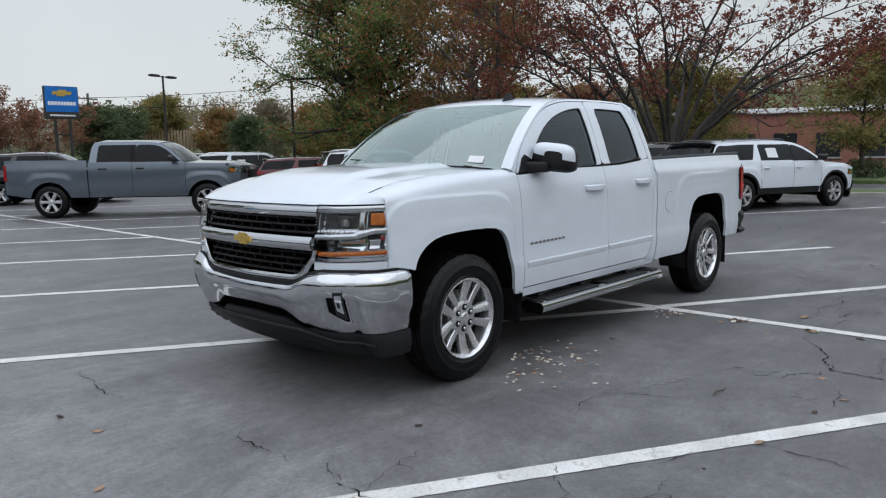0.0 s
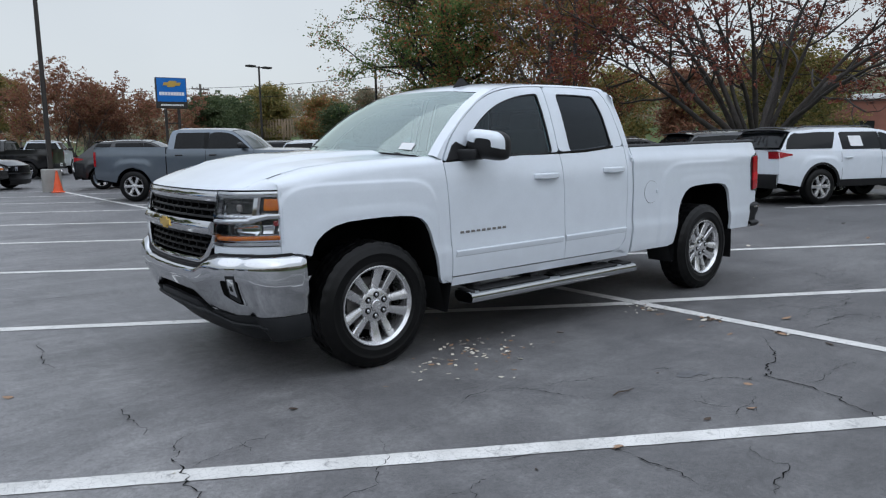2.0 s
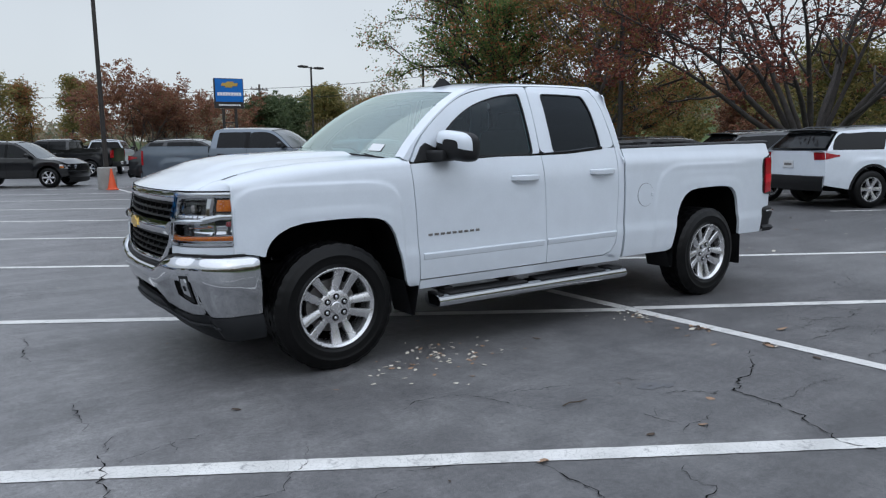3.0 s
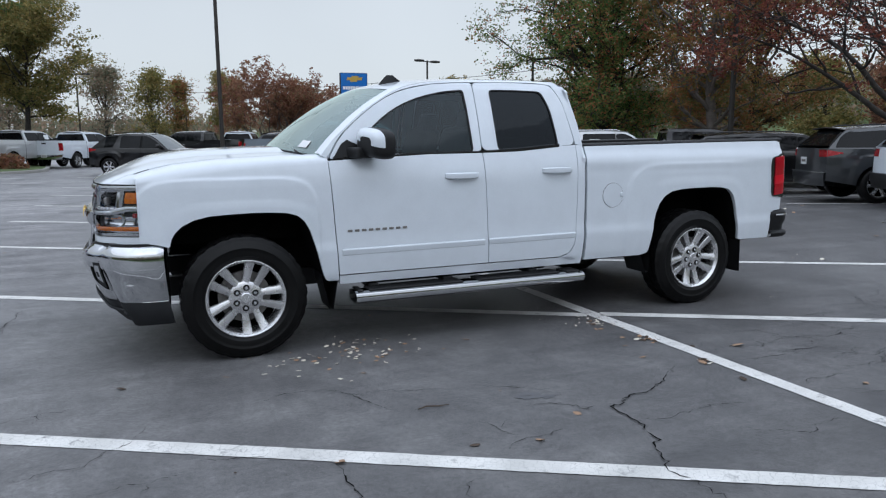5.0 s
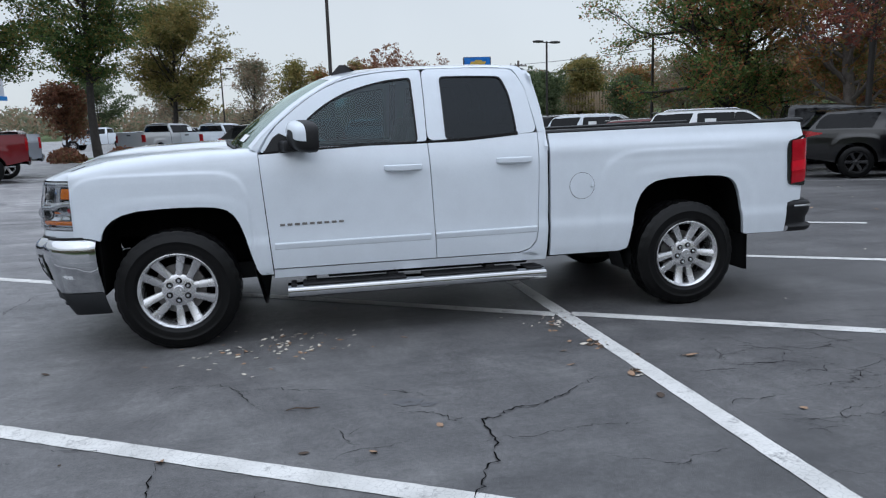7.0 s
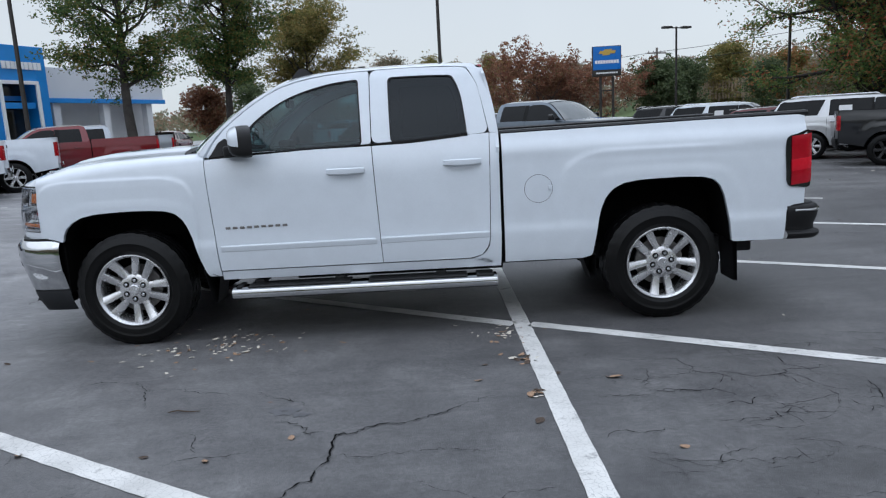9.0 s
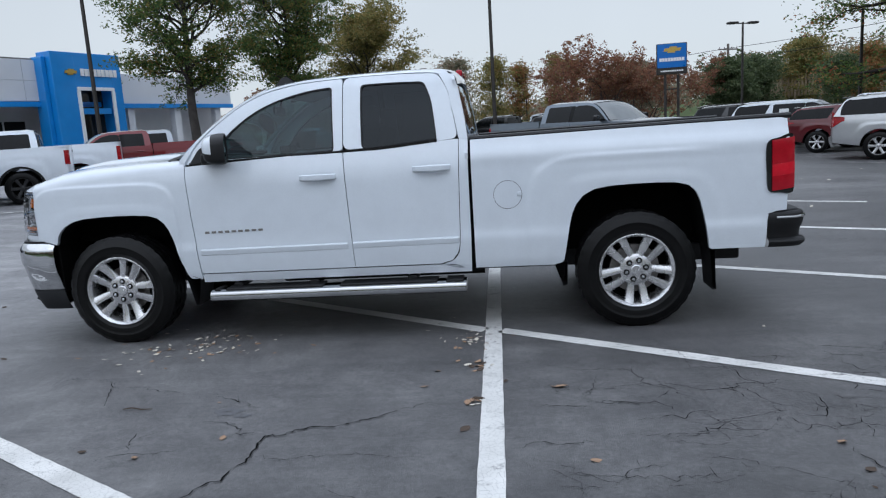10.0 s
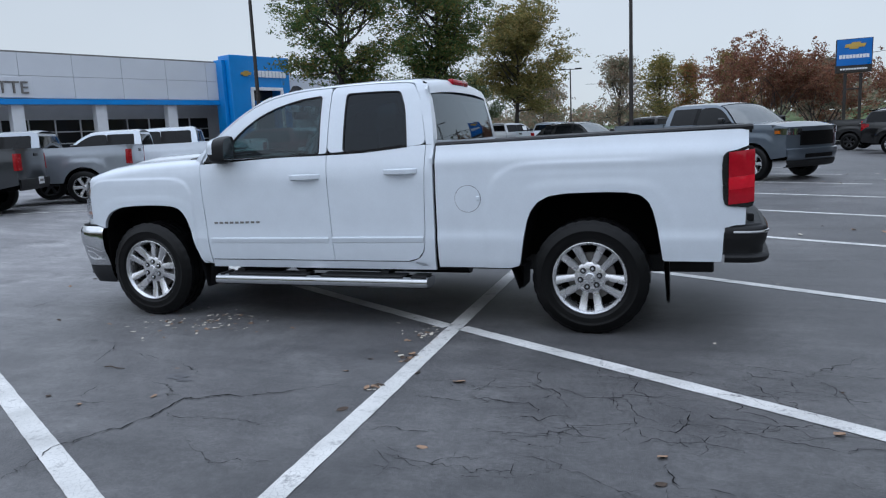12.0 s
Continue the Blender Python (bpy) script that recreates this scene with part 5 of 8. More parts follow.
seat(1.50, -0.42, 0.52, 0.58, truck, "front_seat")
seat(1.50, 0.42, 0.52, 0.58, truck, "front_seat")
seat(2.07, 0.0, 1.45, 0.50, truck, "rear_seat")
bm = bmesh.new()
tube(bm, [(1.02, 0.0, 1.72), (1.0, 0, 1.66)], 0.01, 6)
box(bm, (0.99, 0, 1.625), (0.03, 0.24, 0.07), bevel=0.012)
part("rear_view_mirror", bm, PLASTIC, truck)
bm = bmesh.new()
rows = []
for z in (1.316, 1.338, 1.360):
    x = float(np.interp(z, [1.285, 1.372, 1.462], [0.520, 0.60, 0.70]))
    w = cab(z) - 0.018
    rows.append([(x - bow(x) * (1 - abs(q) ** 2.4) - 0.004, q * w, z + crown(x) * (1 - abs(q) ** 2.4) + 0.004) for q in (-0.80, -0.74, -0.68)])
grid(bm, rows)
sticker = part("paper_sticker", bm, PAPER, truck, "small white paper sticker on the windshield")
bm = bmesh.new()
grid(bm, [[(x - 0.02, q * (cab(z) - 0.06), z - 0.03) for q in np.linspace(-1, 1, 9)] for x, z in ST if x >= 1.1])
part("headliner", bm, SEAT, truck)

# ---- the other parked vehicles ----
PAINTS = {
    "grey": paint("grey_metallic_paint", (0.125, 0.150, 0.180), 0.7),
    "silver": paint("silver_paint", (0.30, 0.325, 0.36), 0.6),
    "pale_silver": paint("pale_silver_paint", (0.50, 0.51, 0.52), 0.5),
    "white": WHITE_PAINT,
    "black": paint("black_paint", (0.004, 0.004, 0.0045)),
    "charcoal": paint("charcoal_paint", (0.012, 0.013, 0.015), 0.1),
    "slate": paint("slate_paint", (0.040, 0.043, 0.047), 0.35),
    "red": paint("red_paint", (0.135, 0.005, 0.009), 0.1),
    "dark_red": paint("dark_red_paint", (0.095, 0.005, 0.009), 0.1),
}
BLACK_ALLOY = surface("black_alloy", (0.02, 0.02, 0.021), (0.035, 0.035, 0.037), 9, 0.35, 0.4, bump=0.0)
# pale base colour: the sky's reflection on far panes is put into it
PANE_SKY = surface("windshield_sky_tone", (0.09, 0.10, 0.10), (0.13, 0.14, 0.14), 2, 0.06, bump=0.0, rvar=0.02, spec=1.0)
PLATE = surface("number_plate", (0.55, 0.56, 0.57), (0.66, 0.67, 0.68), 10, 0.5, bump=0.0)

TAIL_RED = surface("far_red_lens", (0.16, 0.003, 0.006), (0.36, 0.006, 0.010), 9, 0.25, bump=0.06, coat=0.15, spec=0.25)

STYLES = {
    # wb wheelbase, fo and ro overhangs, w half width, r wheel, sill, belt, hood, roof; ax/hx foot and head of the windshield, rx/tx head and foot of the back window
    "pickup": dict(wb=3.74, fo=0.98, ro=1.16, w=1.0, r=0.40, sill=0.50, belt=1.32, hood=1.30, nose=1.22, roof=1.87, ax=0.50, hx=1.16, rx=2.72, tx=2.80, bed=1.40, panes=((0.30, 1.72), (1.83, 2.62)), tail=(0.92, 1.30), bump=0.72),
    "midsize_pickup": dict(wb=3.34, fo=0.88, ro=1.15, w=0.95, r=0.40, sill=0.52, belt=1.27, hood=1.22, nose=1.10, roof=1.79, ax=0.45, hx=1.10, rx=2.36, tx=2.44, bed=1.36, panes=((0.28, 1.55), (1.65, 2.25)), tail=(0.92, 1.27), bump=0.74),
    "suv": dict(wb=3.07, fo=0.95, ro=1.17, w=0.99, r=0.38, sill=0.38, belt=1.11, hood=1.06, nose=0.93, roof=1.63, ax=0.35, hx=1.22, rx=3.72, tx=4.12, bed=0, panes=((0.42, 1.42), (1.46, 2.50), (2.57, 3.96)), tail=(0.98, 1.13), bump=0.66),
    "big_suv": dict(wb=3.07, fo=0.98, ro=1.30, w=1.02, r=0.40, sill=0.42, belt=1.24, hood=1.22, nose=1.08, roof=1.86, ax=0.42, hx=1.10, rx=3.92, tx=4.24, bed=0, panes=((0.38, 1.50), (1.55, 2.64), (2.74, 4.06)), tail=(0.95, 1.40), bump=0.70),
    "crossover": dict(wb=2.82, fo=0.92, ro=0.96, w=0.95, r=0.36, sill=0.36, belt=1.06, hood=1.0, nose=0.85, roof=1.68, ax=0.35, hx=1.20, rx=2.95, tx=3.58, bed=0, panes=((0.50, 1.42), (1.50, 2.35), (2.45, 3.0)), tail=(0.95, 1.12), bump=0.62),
    "sedan": dict(wb=2.75, fo=0.92, ro=1.02, w=0.90, r=0.33, sill=0.30, belt=0.93, hood=0.90, nose=0.72, roof=1.46, ax=0.30, hx=1.20, rx=2.30, tx=3.10, bed=0, panes=((0.50, 1.38), (1.46, 2.42)), tail=(0.75, 0.95), bump=0.58),
}


def simple_wheel(r, finish_mat, key, cache={}):
    """Shared meshes of a plain wheel, its face towards -y."""
    if key in cache:
        return cache[key]
    w = 0.12
    ty = mesh_of("tyre", lathe([(r * 0.62, -w * 0.8), (r * 0.70, -w), (r * 0.90, -w * 0.96), (r * 0.97, -w * 0.8), (r, -w * 0.6), (r, w * 0.6), (r * 0.95, w * 0.9), (r * 0.62, w * 0.8)], 40), RUBBER, 40)
    rim = mesh_of("wheel", lathe([(r * 0.63, -w * 0.82), (r * 0.645, -w * 0.94), (r * 0.62, -w * 0.94), (r * 0.58, -w * 0.6), (r * 0.57, w * 0.5)], 40), finish_mat, 30)
    bm = bmesh.new()
    for k in range(6):
        m = pose(0, 0, 0, 0, 60 * k, 0)
        rows = []
        for u in (0, 0.5, 1):
            x = r * (0.10 + 0.52 * u)
            hw = r * (0.085 + 0.03 * u)
            y = -w * (0.72 + 0.16 * u)
            rows.append([m @ Vector((x, y + 0.05, -hw)), m @ Vector((x, y, -hw * 0.85)), m @ Vector((x, y - 0.006, 0)), m @ Vector((x, y, hw * 0.85)), m @ Vector((x, y + 0.05, hw))])
        grid(bm, rows, flip=True)
    lathe([(0.0005, -w * 0.80), (r * 0.12, -w * 0.78), (r * 0.17, -w * 0.68), (r * 0.17, -w * 0.3)], 20, bm=bm)
    spokes = mesh_of("spokes", bm, finish_mat, 30)
    bk = mesh_of("wheel_back", lathe([(0.0005, -0.02), (r * 0.58, -0.02), (r * 0.58, 0.02)], 24), VOID, 30)
    cache[key] = (rim, ty, spokes, bk)
    return cache[key]


def vehicle(name, style, colour, m, label, category="car", group="", wheels=None, black_trim=False, papers=(), chrome_trim=False):
    """A parked vehicle: nose towards -x, front axle at the origin, all parts under one empty."""
    S = STYLES[style]
    wb, fo, ro, W, r = S["wb"], S["fo"], S["ro"], S["w"], S["r"]
    sill, belt, hoodz, nosez, roof = S["sill"], S["belt"], S["hood"], S["nose"], S["roof"]
    ax, hx, rx, tx, bedz = S["ax"], S["hx"], S["rx"], S["tx"], S["bed"]
    x0, x1 = -fo, wb + ro
    mat = PAINTS[colour]
    root = thing(name, m, label, category, group)
    bf, br, ex = (0.17, 0.10, 3.6) if bedz else (0.24, 0.12, 2.5)

    def hw(x, z):
        y = W * float(np.interp(z, [sill - 0.1, sill, sill + 0.2, belt - 0.35, belt - 0.12, belt + 0.02, belt + 0.15], [0.90, 0.93, 0.965, 0.97, 0.965, 0.935, 0.915]))
        for c in (0, wb):
            y += 0.022 * flare(x, z, c, r, r * 1.5, r * 1.65)
        if x < -0.35:
            y -= 0.35 * (-0.35 - x) ** 2
        if x > wb + 0.5:
            y -= 0.16 * (x - wb - 0.5) ** 2
        return y

    def gh(z):
        k = (z - belt) / (roof - belt)
        return W * (0.935 - 0.20 * k - 0.06 * k * k)

    def arch(c):
        R = r * 1.19
        return [(c + R * 1.0 * math.cos(a), r + R * math.sin(a) * 1.02) for a in np.linspace(math.pi * 1.06, -math.pi * 0.06, 22)]

    xs_, xe = x0 + bf, x1 - br
    low = [(xs_, sill + 0.06)] + [(x, max(z, sill)) for x, z in arch(0)] + [(x, max(z, sill)) for x, z in arch(wb)] + [(xe, sill + 0.10)]
    if bedz:
        top = [(xs_, nosez), (xs_ + 0.3, hoodz - 0.02), (ax, belt - 0.01), (tx + 0.02, belt + 0.03), (tx + 0.06, bedz), (xe, bedz + 0.02)]
    else:
        top = [(xs_, nosez), (xs_ + 0.35, hoodz - 0.015), (ax, belt - 0.02), (wb * 0.6, belt), (tx - 0.3, belt + 0.04), (xe, belt + 0.05)]
    # pair bottom and top by x so that the columns stay upright
    lo = resample(low, 110)
    tp = np.array(top)
    hi = np.array([(x, np.interp(x, tp[:, 0], tp[:, 1])) for x in lo[:, 0]])
    bm = bmesh.new()
    for s in (-1, 1):
        ruled(bm, lo, hi, lambda x, z: (x, s * hw(x, z), z), 10, flip=s > 0)
    # nose and tail
    zt = nosez
    for xb, sg, ztop, bw in ((x0, 1, nosez, bf), (x1, -1, (bedz + 0.02 if bedz else belt + 0.05), br)):
        xedge = xs_ if sg > 0 else xe
        rows = []
        for z in np.linspace(sill + 0.06, ztop, 9):
            rows.append([(xb + sg * bw * abs(q) ** ex, q * hw(xedge, z), z) for q in np.linspace(-1, 1, 17)])
        grid(bm, rows, flip=sg > 0)
    # hood
    rows = []
    for u in np.linspace(0, 1, 10):
        row = []
        for q in np.linspace(-1, 1, 17):
            xa = x0 + bf * abs(q) ** ex
            xb = ax - 0.16 * (1 - q * q)
            x = xa + (xb - xa) * u
            z = float(np.interp(max(x, xs_) if abs(q) > 0.99 else xs_ + (ax - xs_) * u, tp[:, 0], tp[:, 1]))
            row.append((x, q * hw(max(x, xs_), z), z + 0.055 * (1 - q * q) * smoothstep(0, 0.35, u)))
        rows.append(row)
    grid(bm, rows)
    # greenhouse: sides, roof
    rear_drop = 0.055 if bedz else 0.10
    RL = curve_pts([(ax, belt - 0.02), (ax + (hx - ax) * 0.55, belt - 0.02 + (roof - belt) * 0.60), (hx, roof - 0.075), (hx + 0.35, roof - 0.035), ((hx + rx) / 2, roof - 0.025), (rx - 0.30, roof - rear_drop + 0.03), (rx, roof - rear_drop), (tx, belt + 0.03)], 5)
    def roofline(x):
        return float(np.interp(x, RL[:, 0], RL[:, 1]))
    xa = np.concatenate([np.linspace(ax, hx, 7), np.linspace(hx, rx, 10)[1:], np.linspace(rx, tx, 6)[1:]])
    for s in (-1, 1):
        a = np.array([(x, np.interp(x, tp[:, 0], tp[:, 1]) - 0.01) for x in xa])
        b = np.array([(x, roofline(x)) for x in xa])
        ruled(bm, a, b, lambda x, z: (x, s * gh(z), z), 5, flip=s > 0)
    def span(x, lift, bowed):
        z = roofline(x)
        return [(x - bowed * (1 - q * q), q * gh(z), z + lift * (1 - abs(q) ** 2.5)) for q in np.linspace(-1, 1, 15)]
    grid(bm, [span(x, 0.05, 0.10 * (1 - min((x - hx) / 0.8, 1))) for x in np.linspace(hx, rx, 10)])
    if bedz:
        # cab back down to the bed, bed floor and inner walls
        rows = [[(x, q * gh(max(z, belt)), z) for q in np.linspace(-1, 1, 9)] for x, z in ((rx, roofline(rx)), (tx, belt + 0.03), (tx, bedz - 0.3))]
        grid(bm, rows)
        rows = [[(x, -W * 0.92, bedz), (x, -W * 0.80, bedz), (x, -W * 0.80, bedz - 0.30), (x, W * 0.80, bedz - 0.30), (x, W * 0.80, bedz), (x, W * 0.92, bedz)] for x in (tx + 0.05, xe)]
        grid(bm, rows)
    else:
        rows = [[(x, q * hw(xe, belt), z) for q in np.linspace(-1, 1, 9)] for x, z in ((tx, belt + 0.03), (x1 - 0.03, belt + 0.045))]
        grid(bm, rows)
    bmesh.ops.remove_doubles(bm, verts=bm.verts, dist=0.001)
    body = part("body", bm, mat, root, "", 38)
    # underside and arches, their shade put into the near-black colour
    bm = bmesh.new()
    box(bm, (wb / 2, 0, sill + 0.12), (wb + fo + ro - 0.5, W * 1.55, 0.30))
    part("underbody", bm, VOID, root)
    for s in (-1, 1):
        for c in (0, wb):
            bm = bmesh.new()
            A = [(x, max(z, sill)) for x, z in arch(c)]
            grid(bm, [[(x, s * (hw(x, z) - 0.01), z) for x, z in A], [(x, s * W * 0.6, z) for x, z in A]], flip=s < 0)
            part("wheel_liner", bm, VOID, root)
            if black_trim:
                bm = bmesh.new()
                o = [(c + (x - c) * 1.13, r + (z - r) * 1.11) for x, z in A]
                grid(bm, [[(x, s * (hw(x, z) + 0.006), z) for x, z in A], [(x, s * (hw(x, z) + 0.008), max(z, sill)) for x, z in o]], flip=s < 0)
                flange(bm, (0, -s * 0.01, 0))
                part("arch_trim", bm, PLASTIC, root)
        if black_trim:
            bm = bmesh.new()
            rows = [[(x, s * (hw(x, z) + 0.007), z) for x in np.linspace(r * 1.2, wb - r * 1.2, 12)] for z in (sill - 0.01, sill + 0.08, sill + 0.14)]
            grid(bm, rows, flip=s < 0)
            part("sill_trim", bm, PLASTIC, root)
        # side panes
        for k, (pa, pb) in enumerate(S["panes"]):
            def zt_(x):
                return roofline(x) - 0.06
            zlo = belt + 0.025
            xa_ = np.linspace(pa, pb, 14)
            pts_t = [(x, min(max(zt_(x - 0.02), zlo + 0.01), roof - 0.105)) for x in xa_]
            lean = 0.20 if (k == 2 and not bedz) else 0.0
            lo_ = np.array([(x + lean * (pb - x) / (pb - pa), zlo + (0.02 * k if not bedz else 0.01 * k)) for x in xa_])
            hi_ = np.array(pts_t)
            hi_[-1] = hi_[-1] - (0.02, 0.03)
            bm = bmesh.new()
            ruled(bm, lo_, hi_, lambda x, z: (x, s * (gh(z) + 0.006), z), 4, flip=s > 0)
            flange(bm, (0, -s * 0.012, 0))
            part("side_window", bm, DARK_PANE, root, "dark tinted side window")
            if k == 0:
                # dark pillar between the doors' glass
                pn = S["panes"][1][0]
                bm = bmesh.new()
                zs = np.linspace(zlo, min(roofline(pb) - 0.06, roof - 0.105), 5)
                grid(bm, [[(x, s * (gh(z) + 0.003), z) for x in (pb - 0.01, pn + 0.01)] for z in zs], flip=s < 0)
                part("door_pillar", bm, GRILLE_BLACK, root)
            if k + 1 < len(S["panes"]):
                # shut line of the door below
                xg = (pb + S["panes"][k + 1][0]) / 2
                bm = bmesh.new()
                grid(bm, [[(xg - 0.004, s * (hw(xg, z) + 0.002), z), (xg + 0.004, s * (hw(xg, z) + 0.002), z)] for z in np.linspace(sill + 0.08, belt, 8)], flip=s < 0)
                part("door_gap", bm, VOID, root)
            if k < 2:
                bm = bmesh.new()
                hx_ = pb - 0.14
                box(bm, (hx_, s * (hw(hx_, belt - 0.13) + 0.018), belt - 0.13), (0.20, 0.03, 0.035), bevel=0.01)
                part("door_handle", bm, CHROME if chrome_trim else (mat if colour != "grey" else GLOSS_BLACK), root)
        bm = bmesh.new()
        grid(bm, [[(0.5, s * (hw(0.5, z) + 0.002), z), (0.508, s * (hw(0.5, z) + 0.002), z)] for z in np.linspace(sill + 0.08, belt - 0.03, 8)], flip=s < 0)
        part("door_gap", bm, VOID, root)
        if bedz:
            bm = bmesh.new()
            grid(bm, [[(tx + 0.02, s * (hw(tx, z) + 0.003), z), (tx + 0.045, s * (hw(tx, z) + 0.003), z)] for z in np.linspace(sill, bedz - 0.01, 8)], flip=s < 0)
            part("cab_gap", bm, VOID, root)
        # mirror
        bm = bmesh.new()
        box(bm, (ax + 0.30, s * (W + 0.10), belt + 0.10), (0.13, 0.20, 0.15), rot=Euler((0, 0, s * 0.25)).to_matrix(), bevel=0.04, seg=3)
        box(bm, (ax + 0.28, s * (W - 0.02), belt + 0.05), (0.08, 0.12, 0.05), bevel=0.01)
        part("mirror", bm, GLOSS_BLACK, root)
        # lamps
        t0, t1 = S["tail"]
        bm = bmesh.new()
        depth_x = 0.05 if bedz else 0.30
        def wrap(u, z):
            if u < 0.55:
                t = u / 0.55
                x = xe - depth_x * (1 - t)
                return (x, s * (hw(x, z) + 0.008), z)
            t = (u - 0.55) / 0.45
            q = 1 - t * (0.17 if bedz else 0.26)
            return (x1 - br * q ** ex + 0.010, s * q * (hw(xe, z) + 0.006), z)
        tm = t0 + (t1 - t0) * 0.55
        rows = [[wrap(u, tm + (z - tm) * (1.0 if bedz else 0.25 + 0.75 * smoothstep(0.0, 0.7, u))) for u in np.linspace(0, 1, 13)] for z in np.linspace(t0, t1, 5)]
        grid(bm, rows, flip=s > 0)
        flange(bm, (-0.01, -s * 0.015, 0))
        part("tail_lamp", bm, TAIL_RED, root, "red tail lamp")
        bm = bmesh.new()
        zb, za = nosez - 0.04, nosez - (0.18 if style != "sedan" else 0.13)
        def fwrap(u, z):
            if u > 0.5:
                t = (u - 0.5) / 0.5
                x = xs_ + 0.26 * t
                return (x, s * (hw(x, z) + 0.008), z)
            t = u / 0.5
            q = 0.62 + 0.38 * t
            return (x0 + bf * q ** ex - 0.012, s * q * (hw(xs_, z) + 0.006), z)
        rows = [[fwrap(u, z + 0.02 * u) for u in np.linspace(0, 1, 13)] for z in np.linspace(za, zb, 4)]
        grid(bm, rows, flip=s < 0)
        flange(bm, (0.012, -s * 0.012, 0))
        hlo = part("headlamp", bm, CHROME, root, "clear headlamp with amber corner")
        bm = bmesh.new()
        grid(bm, [[fwrap(u, z + 0.02 * u) for u in np.linspace(0.74, 0.97, 5)] for z in np.linspace(za + 0.02, zb - 0.05, 3)], flip=s < 0)
        bmesh.ops.translate(bm, verts=bm.verts, vec=(0, s * 0.004, 0))
        part("amber_marker", bm, AMBER, hlo)
    # windshield, back window
    bm = bmesh.new()
    rows = []
    for x in np.linspace(ax + 0.02, hx - 0.01, 7):
        z = roofline(x)
        k = (x - ax) / (hx - ax)
        rows.append([(x - (0.17 - 0.07 * k) * (1 - q * q), q * (gh(z) - 0.05), z + 0.035 * k * (1 - q * q) + 0.004) for q in np.linspace(-1, 1, 13)])
    grid(bm, rows)
    part("windshield", bm, PANE_SKY, root, "windshield with pale sky reflection in its colour")
    bm = bmesh.new()
    za, zb = (belt + 0.10, roof - 0.12)
    rows = []
    for z in np.linspace(za, zb, 5):
        x = float(np.interp(z, [belt + 0.03, roof - 0.06], [tx, rx]))
        rows.append([(x + 0.012 + 0.03 * (1 - q * q), q * (gh(z) - 0.08), z) for q in np.linspace(-1, 1, 11)])
    grid(bm, rows, flip=True)
    flange(bm, (-0.05, 0, 0))
    part("rear_window", bm, DARK_PANE, root, "dark tinted rear window")
    if not bedz:
        bm = bmesh.new()
        rows = [[(x, q * gh(roof - 0.05), z + 0.03 * (1 - q * q)) for q in np.linspace(-1, 1, 11)] for x, z in ((x1 * 0 + rx - 0.05, roof - 0.045), (rx + 0.14, roof - 0.055), (rx + 0.15, roof - 0.075), (rx + 0.0, roof - 0.09))]
        grid(bm, rows)
        part("spoiler", bm, GLOSS_BLACK if colour in ("black", "white") else mat, root)
        for s in (-1, 1):
            bm = bmesh.new()
            tube(bm, [(hx + 0.25, s * (gh(roof - 0.05) - 0.06), roof - 0.015), (hx + 0.35, s * (gh(roof - 0.05) - 0.06), roof + 0.025), (rx - 0.4, s * (gh(roof - 0.05) - 0.06), roof + 0.02), (rx - 0.25, s * (gh(roof - 0.05) - 0.06), roof - 0.02)], 0.016, 6)
            part("roof_rail", bm, CHROME if chrome_trim else GLOSS_BLACK, root)
    # grille, bumpers, plate
    bm = bmesh.new()
    gz0, gz1 = nosez - 0.42, nosez - 0.10
    rows = [[(x0 + bf * abs(q) ** ex - 0.008, q * hw(xs_, z), z) for q in np.linspace(-0.66, 0.66, 13)] for z in np.linspace(gz0, gz1, 4)]
    grid(bm, rows, flip=True)
    flange(bm, (0.02, 0, 0))
    gr = part("grille", bm, GRILLE_BLACK, root, "black grille")
    for z in (gz0 + 0.10, gz0 + 0.20, gz1 - 0.02):
        bm = bmesh.new()
        rows = [[(x0 + bf * abs(q) ** ex - 0.016, q * hw(xs_, zz), zz) for q in np.linspace(-0.58, 0.58, 13)] for zz in (z - 0.014, z + 0.014)]
        grid(bm, rows, flip=True)
        flange(bm, (0.012, 0, 0))
        part("grille_bar", bm, CHROME if chrome_trim else GRILLE_BLACK, gr)
    bz = S["bump"]
    for xb, sg, bw, edge, zlo_ in ((x0, 1, bf, xs_, sill - 0.12), (x1, -1, br, xe, sill - 0.02)):
        bm = bmesh.new()
        rows = []
        zs_ = [(0.0, bz), (0.05, bz - 0.01), (0.06, bz - 0.10), (0.04, bz - 0.2), (0.01, zlo_)]
        if sg > 0:
            zs_ = [(0.0, sill + 0.24), (0.035, sill + 0.22), (0.045, sill + 0.10), (0.030, sill + 0.02), (0.0, sill - 0.03)]
        for o, z in zs_:
            rows.append([(xb + sg * (bw * abs(q) ** ex - o), q * (hw(edge, max(z, sill)) + 0.012), z) for q in np.linspace(-1, 1, 21)])
        grid(bm, rows, flip=sg < 0)
        flange(bm, lambda co: Vector((0.05 * sg, -0.06 * co.y, 0)))
        part("front_bumper" if sg > 0 else "rear_bumper", bm, CHROME if (bedz and sg < 0 and colour in ("silver", "white", "pale_silver", "red")) else (PLASTIC if ((bedz and colour != "grey") or black_trim) else mat), root, "", 40)
    # dark lower valance under the front bumper, with an air slot
    bm = bmesh.new()
    rows = [[(x0 + bf * abs(q) ** ex - o, q * (hw(xs_, sill) + 0.004), z) for q in np.linspace(-1, 1, 21)] for o, z in ((0.022, sill - 0.025), (0.015, sill - 0.10), (-0.03, sill - 0.17), (-0.10, sill - 0.19))]
    grid(bm, rows, flip=True)
    part("valance", bm, PLASTIC, root)
